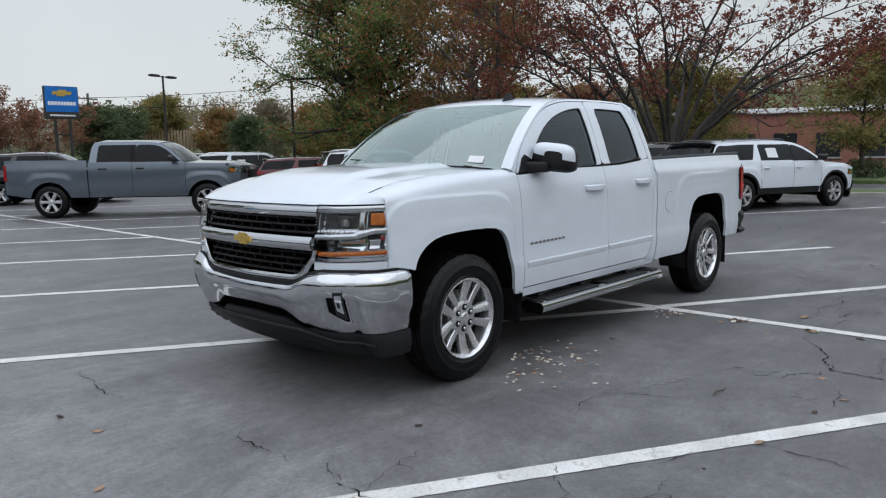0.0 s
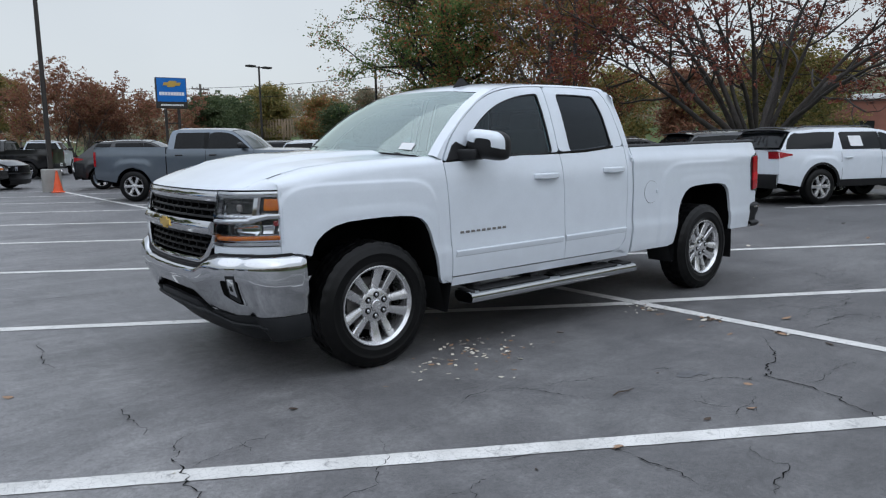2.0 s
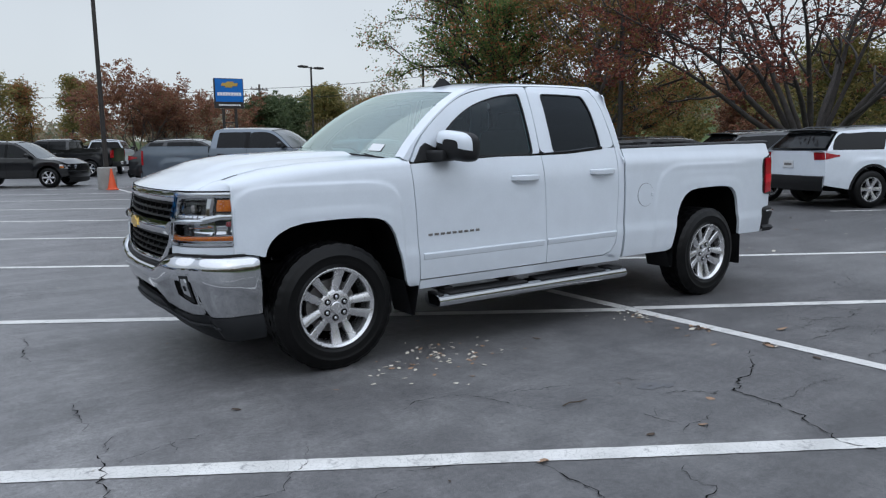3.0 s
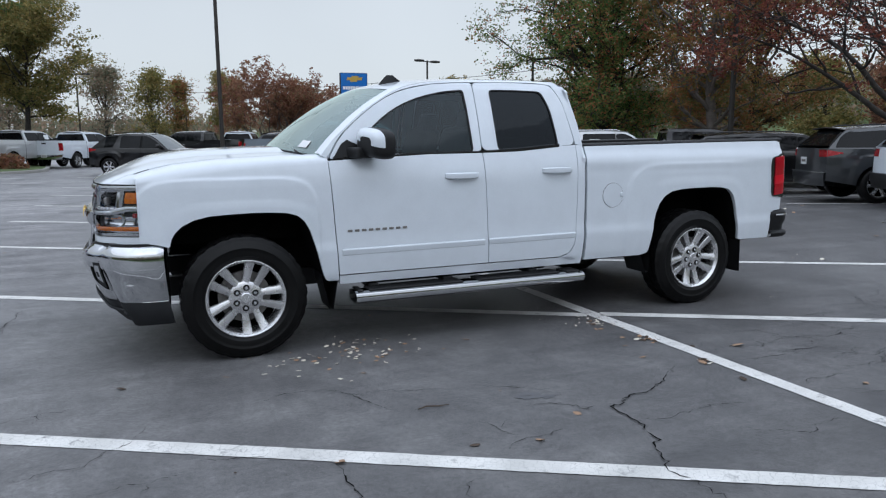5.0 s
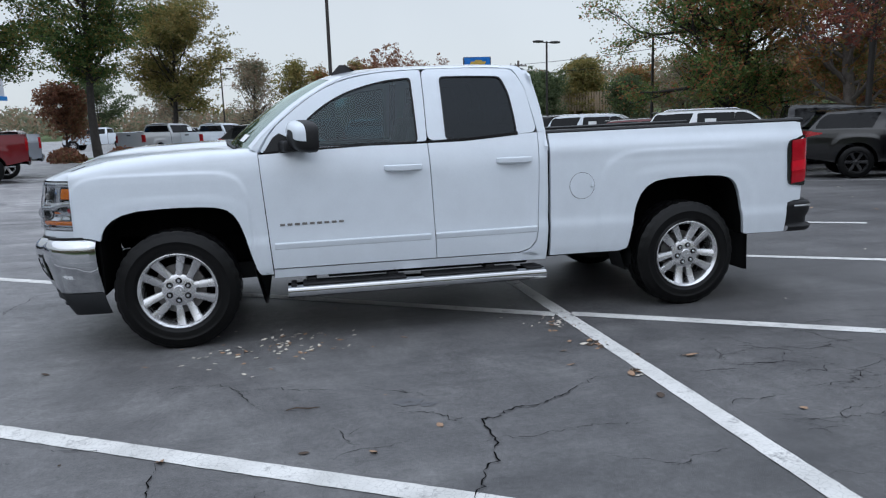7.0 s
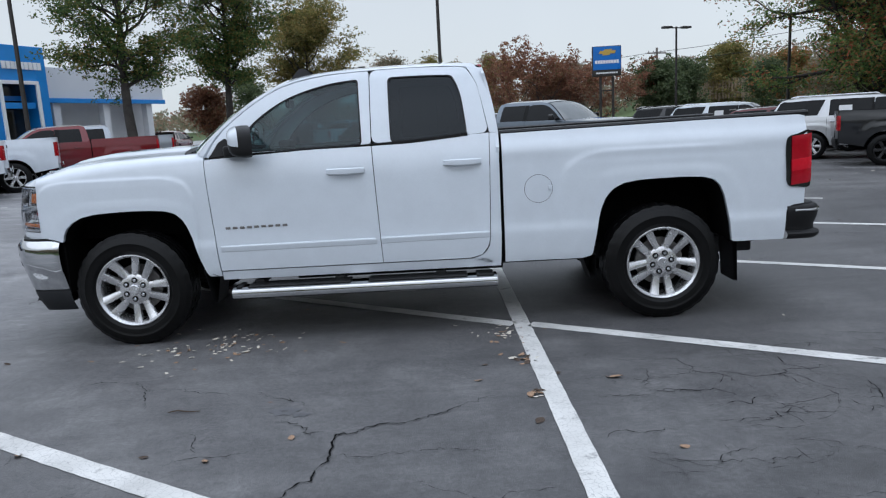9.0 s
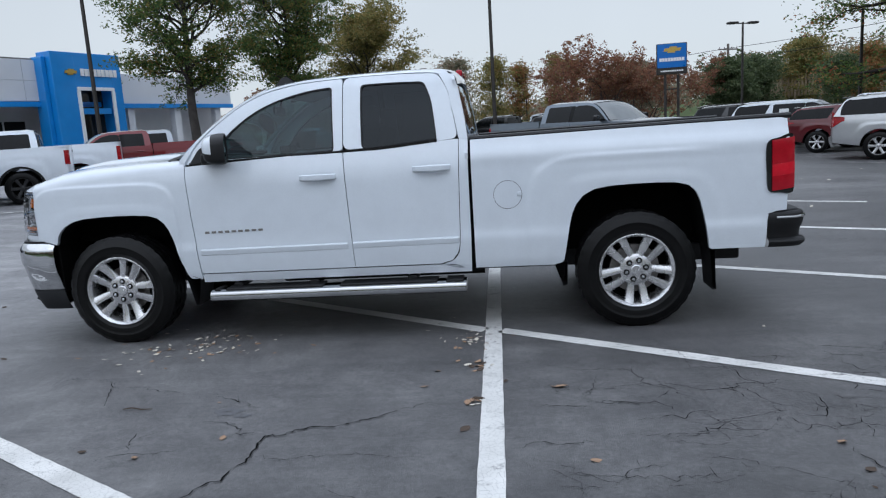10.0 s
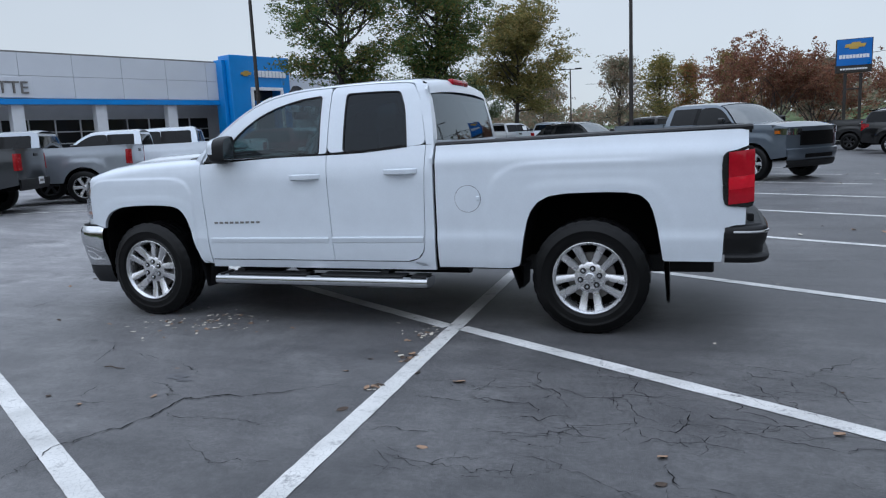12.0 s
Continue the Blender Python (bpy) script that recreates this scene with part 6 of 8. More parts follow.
    if bedz:
        bm = bmesh.new()
        rows = [[(x0 + bf * abs(q) ** ex - 0.052, q * hw(xs_, z), z) for q in np.linspace(-0.55, 0.55, 13)] for z in (sill + 0.02, sill + 0.11)]
        grid(bm, rows, flip=True)
        flange(bm, (0.02, 0, 0))
        part("air_slot", bm, GRILLE_BLACK, root)
    bm = bmesh.new()
    box(bm, (x1 + (0.012 if not bedz else 0.06), 0, bz - 0.06 if bedz else (belt + bz) / 2), (0.012, 0.31, 0.155), bevel=0.003)
    pl = part("number_plate", bm, PLATE, root, "pale number plate with a plain bar")
    bm = bmesh.new()
    box(bm, (x1 + (0.019 if not bedz else 0.067), 0, bz - 0.06 if bedz else (belt + bz) / 2), (0.004, 0.22, 0.05))
    part("plate_bar", bm, STEEL, pl)
    if bedz:
        bm = bmesh.new()
        box(bm, (x1 + 0.004, 0, bedz - 0.12), (0.02, 0.24, 0.07), bevel=0.008)
        part("tailgate_handle", bm, PLASTIC, root)
    for k, s in papers:
        pa, pb = S["panes"][k]
        xm = (pa + pb) / 2 + 0.12
        z = belt + 0.22
        bm = bmesh.new()
        rows = [[(xm + dx, s * (gh(zz) + 0.020), zz) for dx in (-0.17, 0.17)] for zz in (z - 0.11, z + 0.11)]
        grid(bm, rows, flip=s > 0)
        flange(bm, (0, -s * 0.003, 0))
        part("price_sheet", bm, PAPER, root, "white paper sheet in the window")
    meshes = simple_wheel(r, wheels or ALLOY, (r, (wheels or ALLOY).name))
    for s in (-1, 1):
        for c in (0, wb):
            wheel = part("wheel", meshes[0], None, root, "wheel with six broad spokes")
            wheel.matrix_basis = pose(c, s * (W - 0.13), r, 0, 0, 0 if s < 0 else 180)
            part("tyre", meshes[1], None, wheel)
            part("spokes", meshes[2], None, wheel)
            part("wheel_back", meshes[3], None, wheel)
    return root




def parked(x, y, heading, style, anchor, s):
    """The pose that puts a tyre's foot at (x, y): anchor 0 front axle, 1 rear; s the side; heading is where the nose points, in degrees from +x."""
    S = STYLES[style]
    rot = pose(0, 0, 0, 0, 0, heading - 180)
    local = Vector((S["wb"] * anchor, s * (S["w"] - 0.05), 0))
    off = rot @ local
    return pose(x - off.x, y - off.y, gz(x, y), 0, 0, heading - 180)


# far row on the other side of the aisle, noses away from the camera
R = -30
vehicle("suv", "suv", "white", parked(13.3, 2.2, -22, "suv", 1, 1), "white family SUV with black lower trim and a window sheet", "suv", "cars in the far row", black_trim=True, papers=((1, 1),))
vehicle("suv", "suv", "slate", parked(13.65, 4.6, R, "suv", 1, 1), "dark grey SUV with silver rims", "suv", "cars in the far row", papers=((0, 1),))
vehicle("suv", "suv", "black", parked(13.7, 8.7, R, "suv", 1, 1), "black SUV with black rims and window sheet", "suv", "cars in the far row", wheels=BLACK_ALLOY, papers=((1, 1),))
vehicle("pickup_truck", "pickup", "charcoal", parked(13.4, 12.3, R, "pickup", 1, 1), "dark charcoal pickup with black rims", "pickup truck", "cars in the far row", wheels=BLACK_ALLOY, papers=((0, 1),))
vehicle("suv", "big_suv", "pale_silver", parked(13.3, 15.7, R, "big_suv", 1, 1), "large pale silver SUV with chrome roof rails", "suv", "cars in the far row", chrome_trim=True, papers=((1, 1),))
vehicle("suv", "suv", "dark_red", parked(13.5, 20.3, R, "suv", 1, 1), "dark red SUV with tinted windows", "suv", "cars in the far row")
vehicle("suv", "big_suv", "white", parked(12.8, 23.9, R, "big_suv", 1, 1), "large white SUV with tinted windows", "suv", "cars in the far row", chrome_trim=True, papers=((1, 1),))
vehicle("suv", "big_suv", "black", parked(12.2, 27.6, R, "big_suv", 1, 1), "large black SUV in the row", "suv", "cars in the far row")
vehicle("pickup_truck", "pickup", "black", parked(11.5, 31.9, R, "pickup", 1, 1), "black pickup with closed tailgate", "pickup truck", "cars in the far row", wheels=BLACK_ALLOY)

# the grey crew-cab and those behind it
vehicle("pickup_truck", "pickup", "grey", parked(3.04, 15.05, -43, "pickup", 1, 1), "grey metallic crew-cab pickup with bright alloy wheels", "pickup truck")
vehicle("car", "crossover", "charcoal", parked(3.9, 22.0, R, "crossover", 1, 1), "charcoal crossover behind the grey pickup", "car")
vehicle("car", "crossover", "black", parked(0.85, 24.6, R, "crossover", 0, 1), "black crossover with bright alloy wheels", "car")
vehicle("pickup_truck", "pickup", "black", parked(3.6, 34.5, 150, "pickup", 1, -1), "black pickup beyond the lamp post", "pickup truck")
vehicle("pickup_truck", "pickup", "white", parked(5.6, 37.5, 70, "pickup", 1, 1), "white pickup with closed tailgate", "pickup truck")
vehicle("pickup_truck", "pickup", "pale_silver", parked(-6.0, 34.2, 60, "pickup", 1, 1), "silver pickup seen from behind with window sheet", "pickup truck", papers=((0, 1),))
vehicle("pickup_truck", "pickup", "white", parked(-3.4, 36.0, 60, "pickup", 1, 1), "white pickup with chrome rear bumper", "pickup truck")

# row before the showroom, tails towards the aisle
L = 210
vehicle("pickup_truck", "midsize_pickup", "slate", parked(-9.75, 4.95, L, "midsize_pickup", 1, -1), "grey mid-size pickup with chrome bumper", "pickup truck", "pickups before the showroom")
vehicle("pickup_truck", "midsize_pickup", "silver", parked(-9.5, 7.85, L, "midsize_pickup", 1, -1), "silver crew-cab pickup with black-and-silver rims", "pickup truck", "pickups before the showroom")
vehicle("pickup_truck", "midsize_pickup", "white", parked(-9.1, 10.8, L, "midsize_pickup", 1, -1), "white crew-cab pickup with black arch trims and black rims", "pickup truck", "pickups before the showroom", wheels=BLACK_ALLOY, black_trim=True)
vehicle("pickup_truck", "pickup", "white", parked(-9.2, 13.4, L, "pickup", 1, -1), "white pickup with tinted cab windows", "pickup truck", "pickups before the showroom")
vehicle("pickup_truck", "midsize_pickup", "red", parked(-7.6, 16.5, L, "midsize_pickup", 1, -1), "red crew-cab mid-size pickup", "pickup truck", "pickups before the showroom")
vehicle("pickup_truck", "midsize_pickup", "silver", parked(-8.0, 18.9, L, "midsize_pickup", 1, -1), "pale blue-silver pickup at the row's end", "pickup truck", "pickups before the showroom")
# cars on the lot beyond
FAR = [("sedan", "white", -30, 58, 100), ("sedan", "silver", -26, 60, 95), ("crossover", "red", -22, 62, 100), ("pickup", "white", -17, 60, 175), ("sedan", "charcoal", -12, 62, 90), ("crossover", "white", -8, 64, 90), ("sedan", "silver", -4, 66, 80), ("crossover", "charcoal", 0, 66, 95), ("sedan", "white", 4, 64, 100), ("crossover", "silver", 7.5, 62, 85), ("sedan", "black", 11, 66, 90), ("crossover", "dark_red", -17, 47, 95), ("sedan", "white", -20, 46, 100)]
for style, colour, x, y, h in FAR:
    vehicle("car" if style != "pickup" else "pickup_truck", style, colour, pose(x, y, gz(x, y), 0, 0, h - 180), {"sedan": f"distant {colour.replace('_', ' ')} saloon car on the far lot", "crossover": f"distant {colour.replace('_', ' ')} crossover on the far lot", "pickup": "distant white pickup on the far lot"}[style], "car", "cars on the far lot")

# ---- trees ----
GREEN_RED = leafy("leaves_green_turning", [(0.25, (0.060, 0.116, 0.036)), (0.45, (0.121, 0.201, 0.055)), (0.60, (0.213, 0.252, 0.075)), (0.70, (0.352, 0.175, 0.071)), (0.82, (0.377, 0.099, 0.055))])
RUST = leafy("leaves_rust", [(0.22, (0.115, 0.131, 0.045)), (0.42, (0.223, 0.182, 0.061)), (0.60, (0.350, 0.182, 0.069)), (0.8, (0.313, 0.101, 0.054))])
DEEP_RED = leafy("leaves_deep_red", [(0.2, (0.085, 0.040, 0.030)), (0.5, (0.170, 0.050, 0.038)), (0.75, (0.270, 0.095, 0.055))])
GREEN = leafy("leaves_green", [(0.2, (0.034, 0.072, 0.021)), (0.45, (0.077, 0.137, 0.039)), (0.62, (0.149, 0.181, 0.051)), (0.78, (0.235, 0.161, 0.046))])
OLIVE = leafy("leaves_olive_yellow", [(0.2, (0.097, 0.116, 0.039)), (0.5, (0.220, 0.200, 0.064)), (0.75, (0.336, 0.245, 0.084))])
# the next two are lightened: distance haze put into the leaf colour
CRAPE = leafy("leaves_brown_red", [(0.2, (0.121, 0.068, 0.048)), (0.45, (0.254, 0.109, 0.068)), (0.6, (0.315, 0.146, 0.085)), (0.78, (0.206, 0.169, 0.085))])
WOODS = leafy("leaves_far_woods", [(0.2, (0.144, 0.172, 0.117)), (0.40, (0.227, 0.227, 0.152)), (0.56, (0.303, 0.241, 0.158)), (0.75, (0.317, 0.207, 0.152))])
EVERGREEN = leafy("leaves_evergreen", [(0.2, (0.048, 0.074, 0.034)), (0.5, (0.085, 0.118, 0.052)), (0.75, (0.140, 0.165, 0.078))])


def leaf_cards(name, centres, sizes, material, rng, flat=0.0):
    """Many small folded leaves, each its own island, as one mesh."""
    n = len(centres)
    c, s = np.asarray(centres), np.asarray(sizes)[:, None]
    a = rng.normal(size=(n, 3))
    a[:, 2] *= 1 - flat
    a /= np.linalg.norm(a, axis=1)[:, None]
    b = np.cross(a, rng.normal(size=(n, 3)))
    b /= np.linalg.norm(b, axis=1)[:, None] + 1e-9
    up = np.cross(a, b)
    w = rng.uniform(0.42, 0.62, size=(n, 1))
    pts = np.stack([c - a * s, c + b * s * w + up * s * 0.18, c + a * s, c - b * s * w + up * s * 0.18], 1).reshape(-1, 3)
    idx = np.arange(n * 4).reshape(-1, 4)
    me = bpy.data.meshes.new(name)
    me.from_pydata(pts.tolist(), [], idx.tolist())
    me.materials.append(material)
    return me


def clumps(rng, tips, per_tip, puff, flat):
    """Leaf places: each twig carries a few tight clumps, with gaps between them."""
    n = max(1, per_tip // 9)
    mids = np.repeat(tips, n, 0) + rng.normal(size=(len(tips) * n, 3)) * (puff, puff, puff * flat)
    each = max(4, per_tip // n)
    r = puff * rng.uniform(0.25, 0.55, (len(mids), 1))
    return np.repeat(mids, each, 0) + rng.normal(size=(len(mids) * each, 3)) * np.repeat(r, each, 0) * (1, 1, 0.6)


def grow(rng, start, way, length, radius, depth, spread, out, tips, upright=0.25, kids=(2, 4), bend=0.25, shrink=(0.62, 0.82), first=0.45):
    """Branches as lists of points and radii, splitting until depth runs out."""
    p, d = np.array(start, float), np.array(way, float)
    pts, n = [p.copy()], 5
    for i in range(n):
        d = d + rng.normal(size=3) * bend * 0.5 + np.array([0, 0, upright * 0.25])
        d /= np.linalg.norm(d)
        p = p + d * length / n
        pts.append(p.copy())
    rad = [radius * (1 - 0.45 * i / n) for i in range(n + 1)]
    out.append((pts, rad))
    if depth <= 1:
        tips.extend(pts[2:])
    if depth == 0:
        return
    for k in range(rng.integers(kids[0], kids[1] + 1)):
        t = rng.uniform(first, 1.0) if k else 1.0
        j = min(int(t * n), n)
        side_way = rng.normal(size=3)
        side_way -= d * (side_way @ d)
        side_way /= np.linalg.norm(side_way) + 1e-9
        a = spread * rng.uniform(0.6, 1.2)
        nd = d * math.cos(a) + side_way * math.sin(a)
        grow(rng, pts[j], nd, length * rng.uniform(*shrink), rad[j] * 0.68, depth - 1, spread, out, tips, upright, kids, bend, shrink, first)


def tree(name, x, y, seed, label, leaf, trunk_h=2.0, stems=1, lean=0.2, length=2.6, radius=0.16, depth=4, spread=0.6, upright=0.3, per_tip=14, puff=0.45, size=0.085, bark=None, kids=(2, 3), z=0.0, droop=0.0, category="tree", group="", keep=1.0, trim=None):
    rng = np.random.default_rng(seed)
    root = thing(name, pose(x, y, z), label, category, group)
    out, tips = [], []
    if stems == 1:
        top = np.array([0, 0, trunk_h])
        out.append(([np.array([0, 0, -0.1]), np.array([0.02, 0.03, trunk_h * 0.5]), top], [radius * 1.45, radius * 1.05, radius]))
        starts = [top] * 5
        leans = [lean * rng.uniform(0.5, 1.5) for _ in starts]
    else:
        starts = [np.array([math.cos(2 * math.pi * k / stems) * 0.18, math.sin(2 * math.pi * k / stems) * 0.18, -0.05]) for k in range(stems)]
        leans = [lean * rng.uniform(0.6, 1.3) for _ in starts]
    for k, (st, ln) in enumerate(zip(starts, leans)):
        a = 2 * math.pi * (k + rng.uniform(-0.2, 0.2)) / len(starts)
        d = np.array([math.sin(ln) * math.cos(a), math.sin(ln) * math.sin(a), math.cos(ln)])
        grow(rng, st, d, length * rng.uniform(0.85, 1.15) * (1.0 if stems == 1 else 1.35), radius * (0.75 if stems == 1 else 0.6), depth, spread, out, tips, upright, kids)
    bm_v, bm_f, base = [], [], 0
    for pts, rad in out:
        seg = 8 if rad[0] > 0.09 else (5 if rad[0] > 0.03 else 3)
        for i, p in enumerate(pts):
            d = pts[min(i + 1, len(pts) - 1)] - pts[max(i - 1, 0)]
            d = d / (np.linalg.norm(d) + 1e-9)
            u = np.cross(d, (0.3, 0.9, 0.1))
            u /= np.linalg.norm(u) + 1e-9
            v = np.cross(d, u)
            for k in range(seg):
                t = 2 * math.pi * k / seg
                bm_v.append(p + (u * math.cos(t) + v * math.sin(t)) * rad[i])
        for i in range(len(pts) - 1):
            for k in range(seg):
                a, b = base + i * seg + k, base + i * seg + (k + 1) % seg
                bm_f.append((a, b, b + seg, a + seg))
        base += len(pts) * seg
    part("trunk", from_arrays("trunk", bm_v, bm_f, bark or BARK, 60), None, root)
    tips = np.array(tips)
    if keep < 1.0:
        tips = tips[rng.random(len(tips)) < keep]
    c = clumps(rng, tips, per_tip, puff, 0.7)
    c[:, 2] -= droop * np.hypot(c[:, 0], c[:, 1])
    if trim:
        c = c[c[:, 2] > trim]
    sz = rng.uniform(0.6, 1.3, len(c)) * size
    part("crown", leaf_cards("crown", c, sz, leaf, rng), None, root)
    return root


def oval_tree(name, x, y, seed, label, leaf, height=8.0, reach=3.2, low=1.8, radius=0.17, limbs=34, per_tip=16, puff=0.38, size=0.065, bark=None, z=0.0, rise=0.75, category="tree", fork=False):
    """A street tree: a leader with limbs all the way up, longest in the lower middle, leaves along their outer parts."""
    rng = np.random.default_rng(seed)
    root = thing(name, pose(x, y, z), label, category)
    out, tips = [], []
    lead = [np.array([0.12 * math.sin(0.7 * h + seed), 0.12 * math.cos(0.9 * h + seed), h]) - (0, 0, 0.1) for h in np.linspace(0, height * 0.9, 9)]
    out.append((lead, [radius * (1.25 - 1.12 * i / 8) for i in range(9)]))
    for k in range(limbs):
        t = (k + rng.uniform(0, 1)) / limbs
        h = low + (height * 0.9 - low) * t
        prof = (math.sin(math.pi * (0.16 + 0.80 * t)) ** 0.8) * rng.uniform(0.65, 1.1)
        a = 2.4 * k + rng.uniform(-0.4, 0.4)
        el = rise * (0.55 + 0.75 * t) * rng.uniform(0.7, 1.25)
        d = np.array([math.cos(a) * math.cos(el), math.sin(a) * math.cos(el), math.sin(el)])
        f = min(h / (height * 0.9) * 8, 7.99)
        st = lead[int(f)] * (1 - f % 1) + lead[int(f) + 1] * (f % 1)
        grow(rng, st, d, reach * prof * 0.75, radius * 0.42 * (1 - 0.6 * t), 2, 0.55, out, tips, 0.12, (2, 4), 0.3, (0.45, 0.7), 0.25)
        tips.extend(out[-1][0][2:])
    part("trunk", tubes_mesh("trunk", out, bark or BARK), None, root)
    tips = np.array(tips)
    c = clumps(rng, tips, per_tip, puff, 0.6)
    part("crown", leaf_cards("crown", c, rng.uniform(0.6, 1.3, len(c)) * size, leaf, rng, 0.35), None, root)
    return root


def tubes_mesh(name, runs, bark):
    """Branches given as runs of points and radii, as one mesh."""
    bm_v, bm_f, base = [], [], 0
    for pts, rad in runs:
        seg = 9 if rad[0] > 0.09 else (6 if rad[0] > 0.03 else 3)
        for i, p in enumerate(pts):
            d = pts[min(i + 1, len(pts) - 1)] - pts[max(i - 1, 0)]
            d = d / (np.linalg.norm(d) + 1e-9)
            u = np.cross(d, (0.3, 0.9, 0.1))
            u /= np.linalg.norm(u) + 1e-9
            v = np.cross(d, u)
            for k in range(seg):
                t = 2 * math.pi * k / seg
                bm_v.append(p + (u * math.cos(t) + v * math.sin(t)) * rad[i])
        for i in range(len(pts) - 1):
            for k in range(seg):
                a, b = base + i * seg + k, base + i * seg + (k + 1) % seg
                bm_f.append((a, b, b + seg, a + seg))
        base += len(pts) * seg
    return from_arrays(name, bm_v, bm_f, bark, 60)


def vase_tree(name, x, y, seed, label, leaf, limbs=15, fork=1.15, reach=7.6):
    """A short trunk from which thick limbs fan out and arch, leaves in flat sprays on the outer twigs, some hanging low."""
    rng = np.random.default_rng(seed)
    root = thing(name, pose(x, y, -0.15), label, "tree")
    out, tips = [], []
    out.append(([np.array([0, 0, -0.1]), np.array([0.03, 0, 0.6]), np.array([0, 0.02, fork + 0.15])], [0.34, 0.27, 0.26]))
    for k in range(limbs):
        a = 2 * math.pi * k * 0.382 + rng.uniform(-0.25, 0.25)
        lean = 0.14 + 0.74 * ((k + 0.5) / limbs) ** 0.8
        ln = reach * rng.uniform(0.85, 1.1)
        d = np.array([math.sin(lean) * math.cos(a), math.sin(lean) * math.sin(a), math.cos(lean)])
        p = np.array([0.16 * math.cos(a), 0.16 * math.sin(a), fork - 0.25])
        pts, n = [p.copy()], 12
        for i in range(n):
            sway = rng.normal(size=3) * 0.07
            d = d + sway + np.array([d[0], d[1], -0.25]) * 0.050 * (i / n) * (1 + 2 * lean)
            d /= np.linalg.norm(d)
            p = p + d * ln / n
            pts.append(p.copy())
        r0 = 0.112 * rng.uniform(0.75, 1.2)
        rad = [r0 * (1 - 0.88 * (i / n) ** 0.8) for i in range(n + 1)]
        out.append((pts, rad))
        for i in range(5, n + 1):
            for _ in range(1 if i < 9 else 2):
                w = rng.normal(size=3)
                w[2] = w[2] * 0.5
                dd = (pts[i] - pts[i - 1]) / (ln / n)
                w -= dd * (w @ dd)
                w /= np.linalg.norm(w) + 1e-9
                q = rng.uniform(0.5, 1.0)
                grow(rng, pts[i], dd * math.cos(q) + w * math.sin(q), rng.uniform(1.0, 2.1) * (1.15 - 0.4 * i / n), rad[i] * 0.55 + 0.008, 2, 0.6, out, tips, -0.06 if lean > 0.7 else 0.10, (2, 3), 0.35, (0.5, 0.75), 0.3)
    part("trunk", tubes_mesh("trunk", out, BARK_DARK), None, root)
    tips = np.array(tips)
    tips = tips[tips[:, 2] > 2.6]
    tips = tips[rng.random(len(tips)) < np.clip(0.06 + 0.09 * np.hypot(tips[:, 0], tips[:, 1]), 0.05, 0.50)]
    c = clumps(rng, tips, 10, 0.22, 0.5)
    part("crown", leaf_cards("crown", c, rng.uniform(0.6, 1.3, len(c)) * 0.062, leaf, rng, 0.4), None, root)
    return root


# behind the far row
vase_tree("tree", 20.4, 7.3, 11, "vase-shaped tree with dark fanning limbs and sparse deep red leaves", DEEP_RED)
oval_tree("tree", 18.4, 14.4, 21, "broad tree turning orange and red, with pale forked trunk", RUST, 9.5, 3.9, 1.6, 0.19, 40, 17, 0.30, 0.060, BARK_GREY, -0.2, 0.95)
oval_tree("tree", 17.9, 20.2, 32, "large dense green tree turning red at the edges", GREEN_RED, 11.0, 4.9, 1.5, 0.26, 66, 27, 0.34, 0.062, BARK_DARK, -0.2, 0.50)
oval_tree("tree", 22.5, 16.5, 43, "tall tree with rust-red leaves behind the car row", RUST, 10.0, 4.4, 1.6, 0.2, 40, 13, 0.36, 0.072, None, -0.2, 0.8)
oval_tree("tree", 26.5, 9.5, 44, "small tree with yellow-green leaves beyond the row", OLIVE, 5.2, 2.6, 1.0, 0.12, 24, 10, 0.42, 0.08, None, -0.2, 0.6)
oval_tree("tree", 19.6, 32.3, 65, "small bushy green tree", EVERGREEN, 3.8, 1.3, 0.7, 0.08, 22, 10, 0.26, 0.065)
oval_tree("tree", 34.0, 11.0, 66, "young tree with light green leaves", OLIVE, 5.2, 2.2, 1.0, 0.09, 24, 10, 0.35, 0.08)
oval_tree("tree", 31.0, 3.6, 67, "young tree with light green leaves", OLIVE, 5.6, 2.3, 1.2, 0.09, 24, 10, 0.35, 0.08)
# by the showroom and on the island
oval_tree("tree", -10.9, 25.2, 71, "tall green tree with open forked branches", GREEN, 11.5, 3.3, 3.5, 0.20, 42, 24, 0.32, 0.066, BARK_DARK, 0.15, 0.70)
oval_tree("tree", -8.4, 31.6, 72, "green tree on the grass island", GREEN, 11.0, 3.2, 3.6, 0.19, 42, 24, 0.34, 0.072, BARK_DARK, 0.15, 0.70)
oval_tree("tree", -5.8, 39.4, 73, "tree turning yellow-brown on the island", OLIVE, 8.5, 3.3, 2.6, 0.15, 40, 22, 0.32, 0.076, BARK_DARK, 0.1, 0.72)
oval_tree("tree", -10.4, 33.6, 75, "small dark red tree on the island", CRAPE, 3.8, 1.4, 1.3, 0.07, 18, 10, 0.26, 0.075, None, 0.1)
# round the sign
tree("tree", 10.6, 57.5, 81, "wide many-stemmed tree with brown-red leaves", CRAPE, stems=8, lean=0.75, length=2.2, radius=0.14, depth=4, spread=0.5, upright=0.25, per_tip=14, puff=0.34, size=0.095)
tree("tree", 14.8, 58.5, 82, "wide many-stemmed tree with brown-red leaves", CRAPE, stems=7, lean=0.75, length=2.0, radius=0.13, depth=4, spread=0.5, upright=0.25, per_tip=14, puff=0.34, size=0.095)
oval_tree("tree", 1.5, 84.0, 83, "distant tree in yellow-brown autumn leaf", OLIVE, 9.5, 3.2, 1.5, 0.18, 30, 6, 0.50, 0.13, None, 0, 0.9)
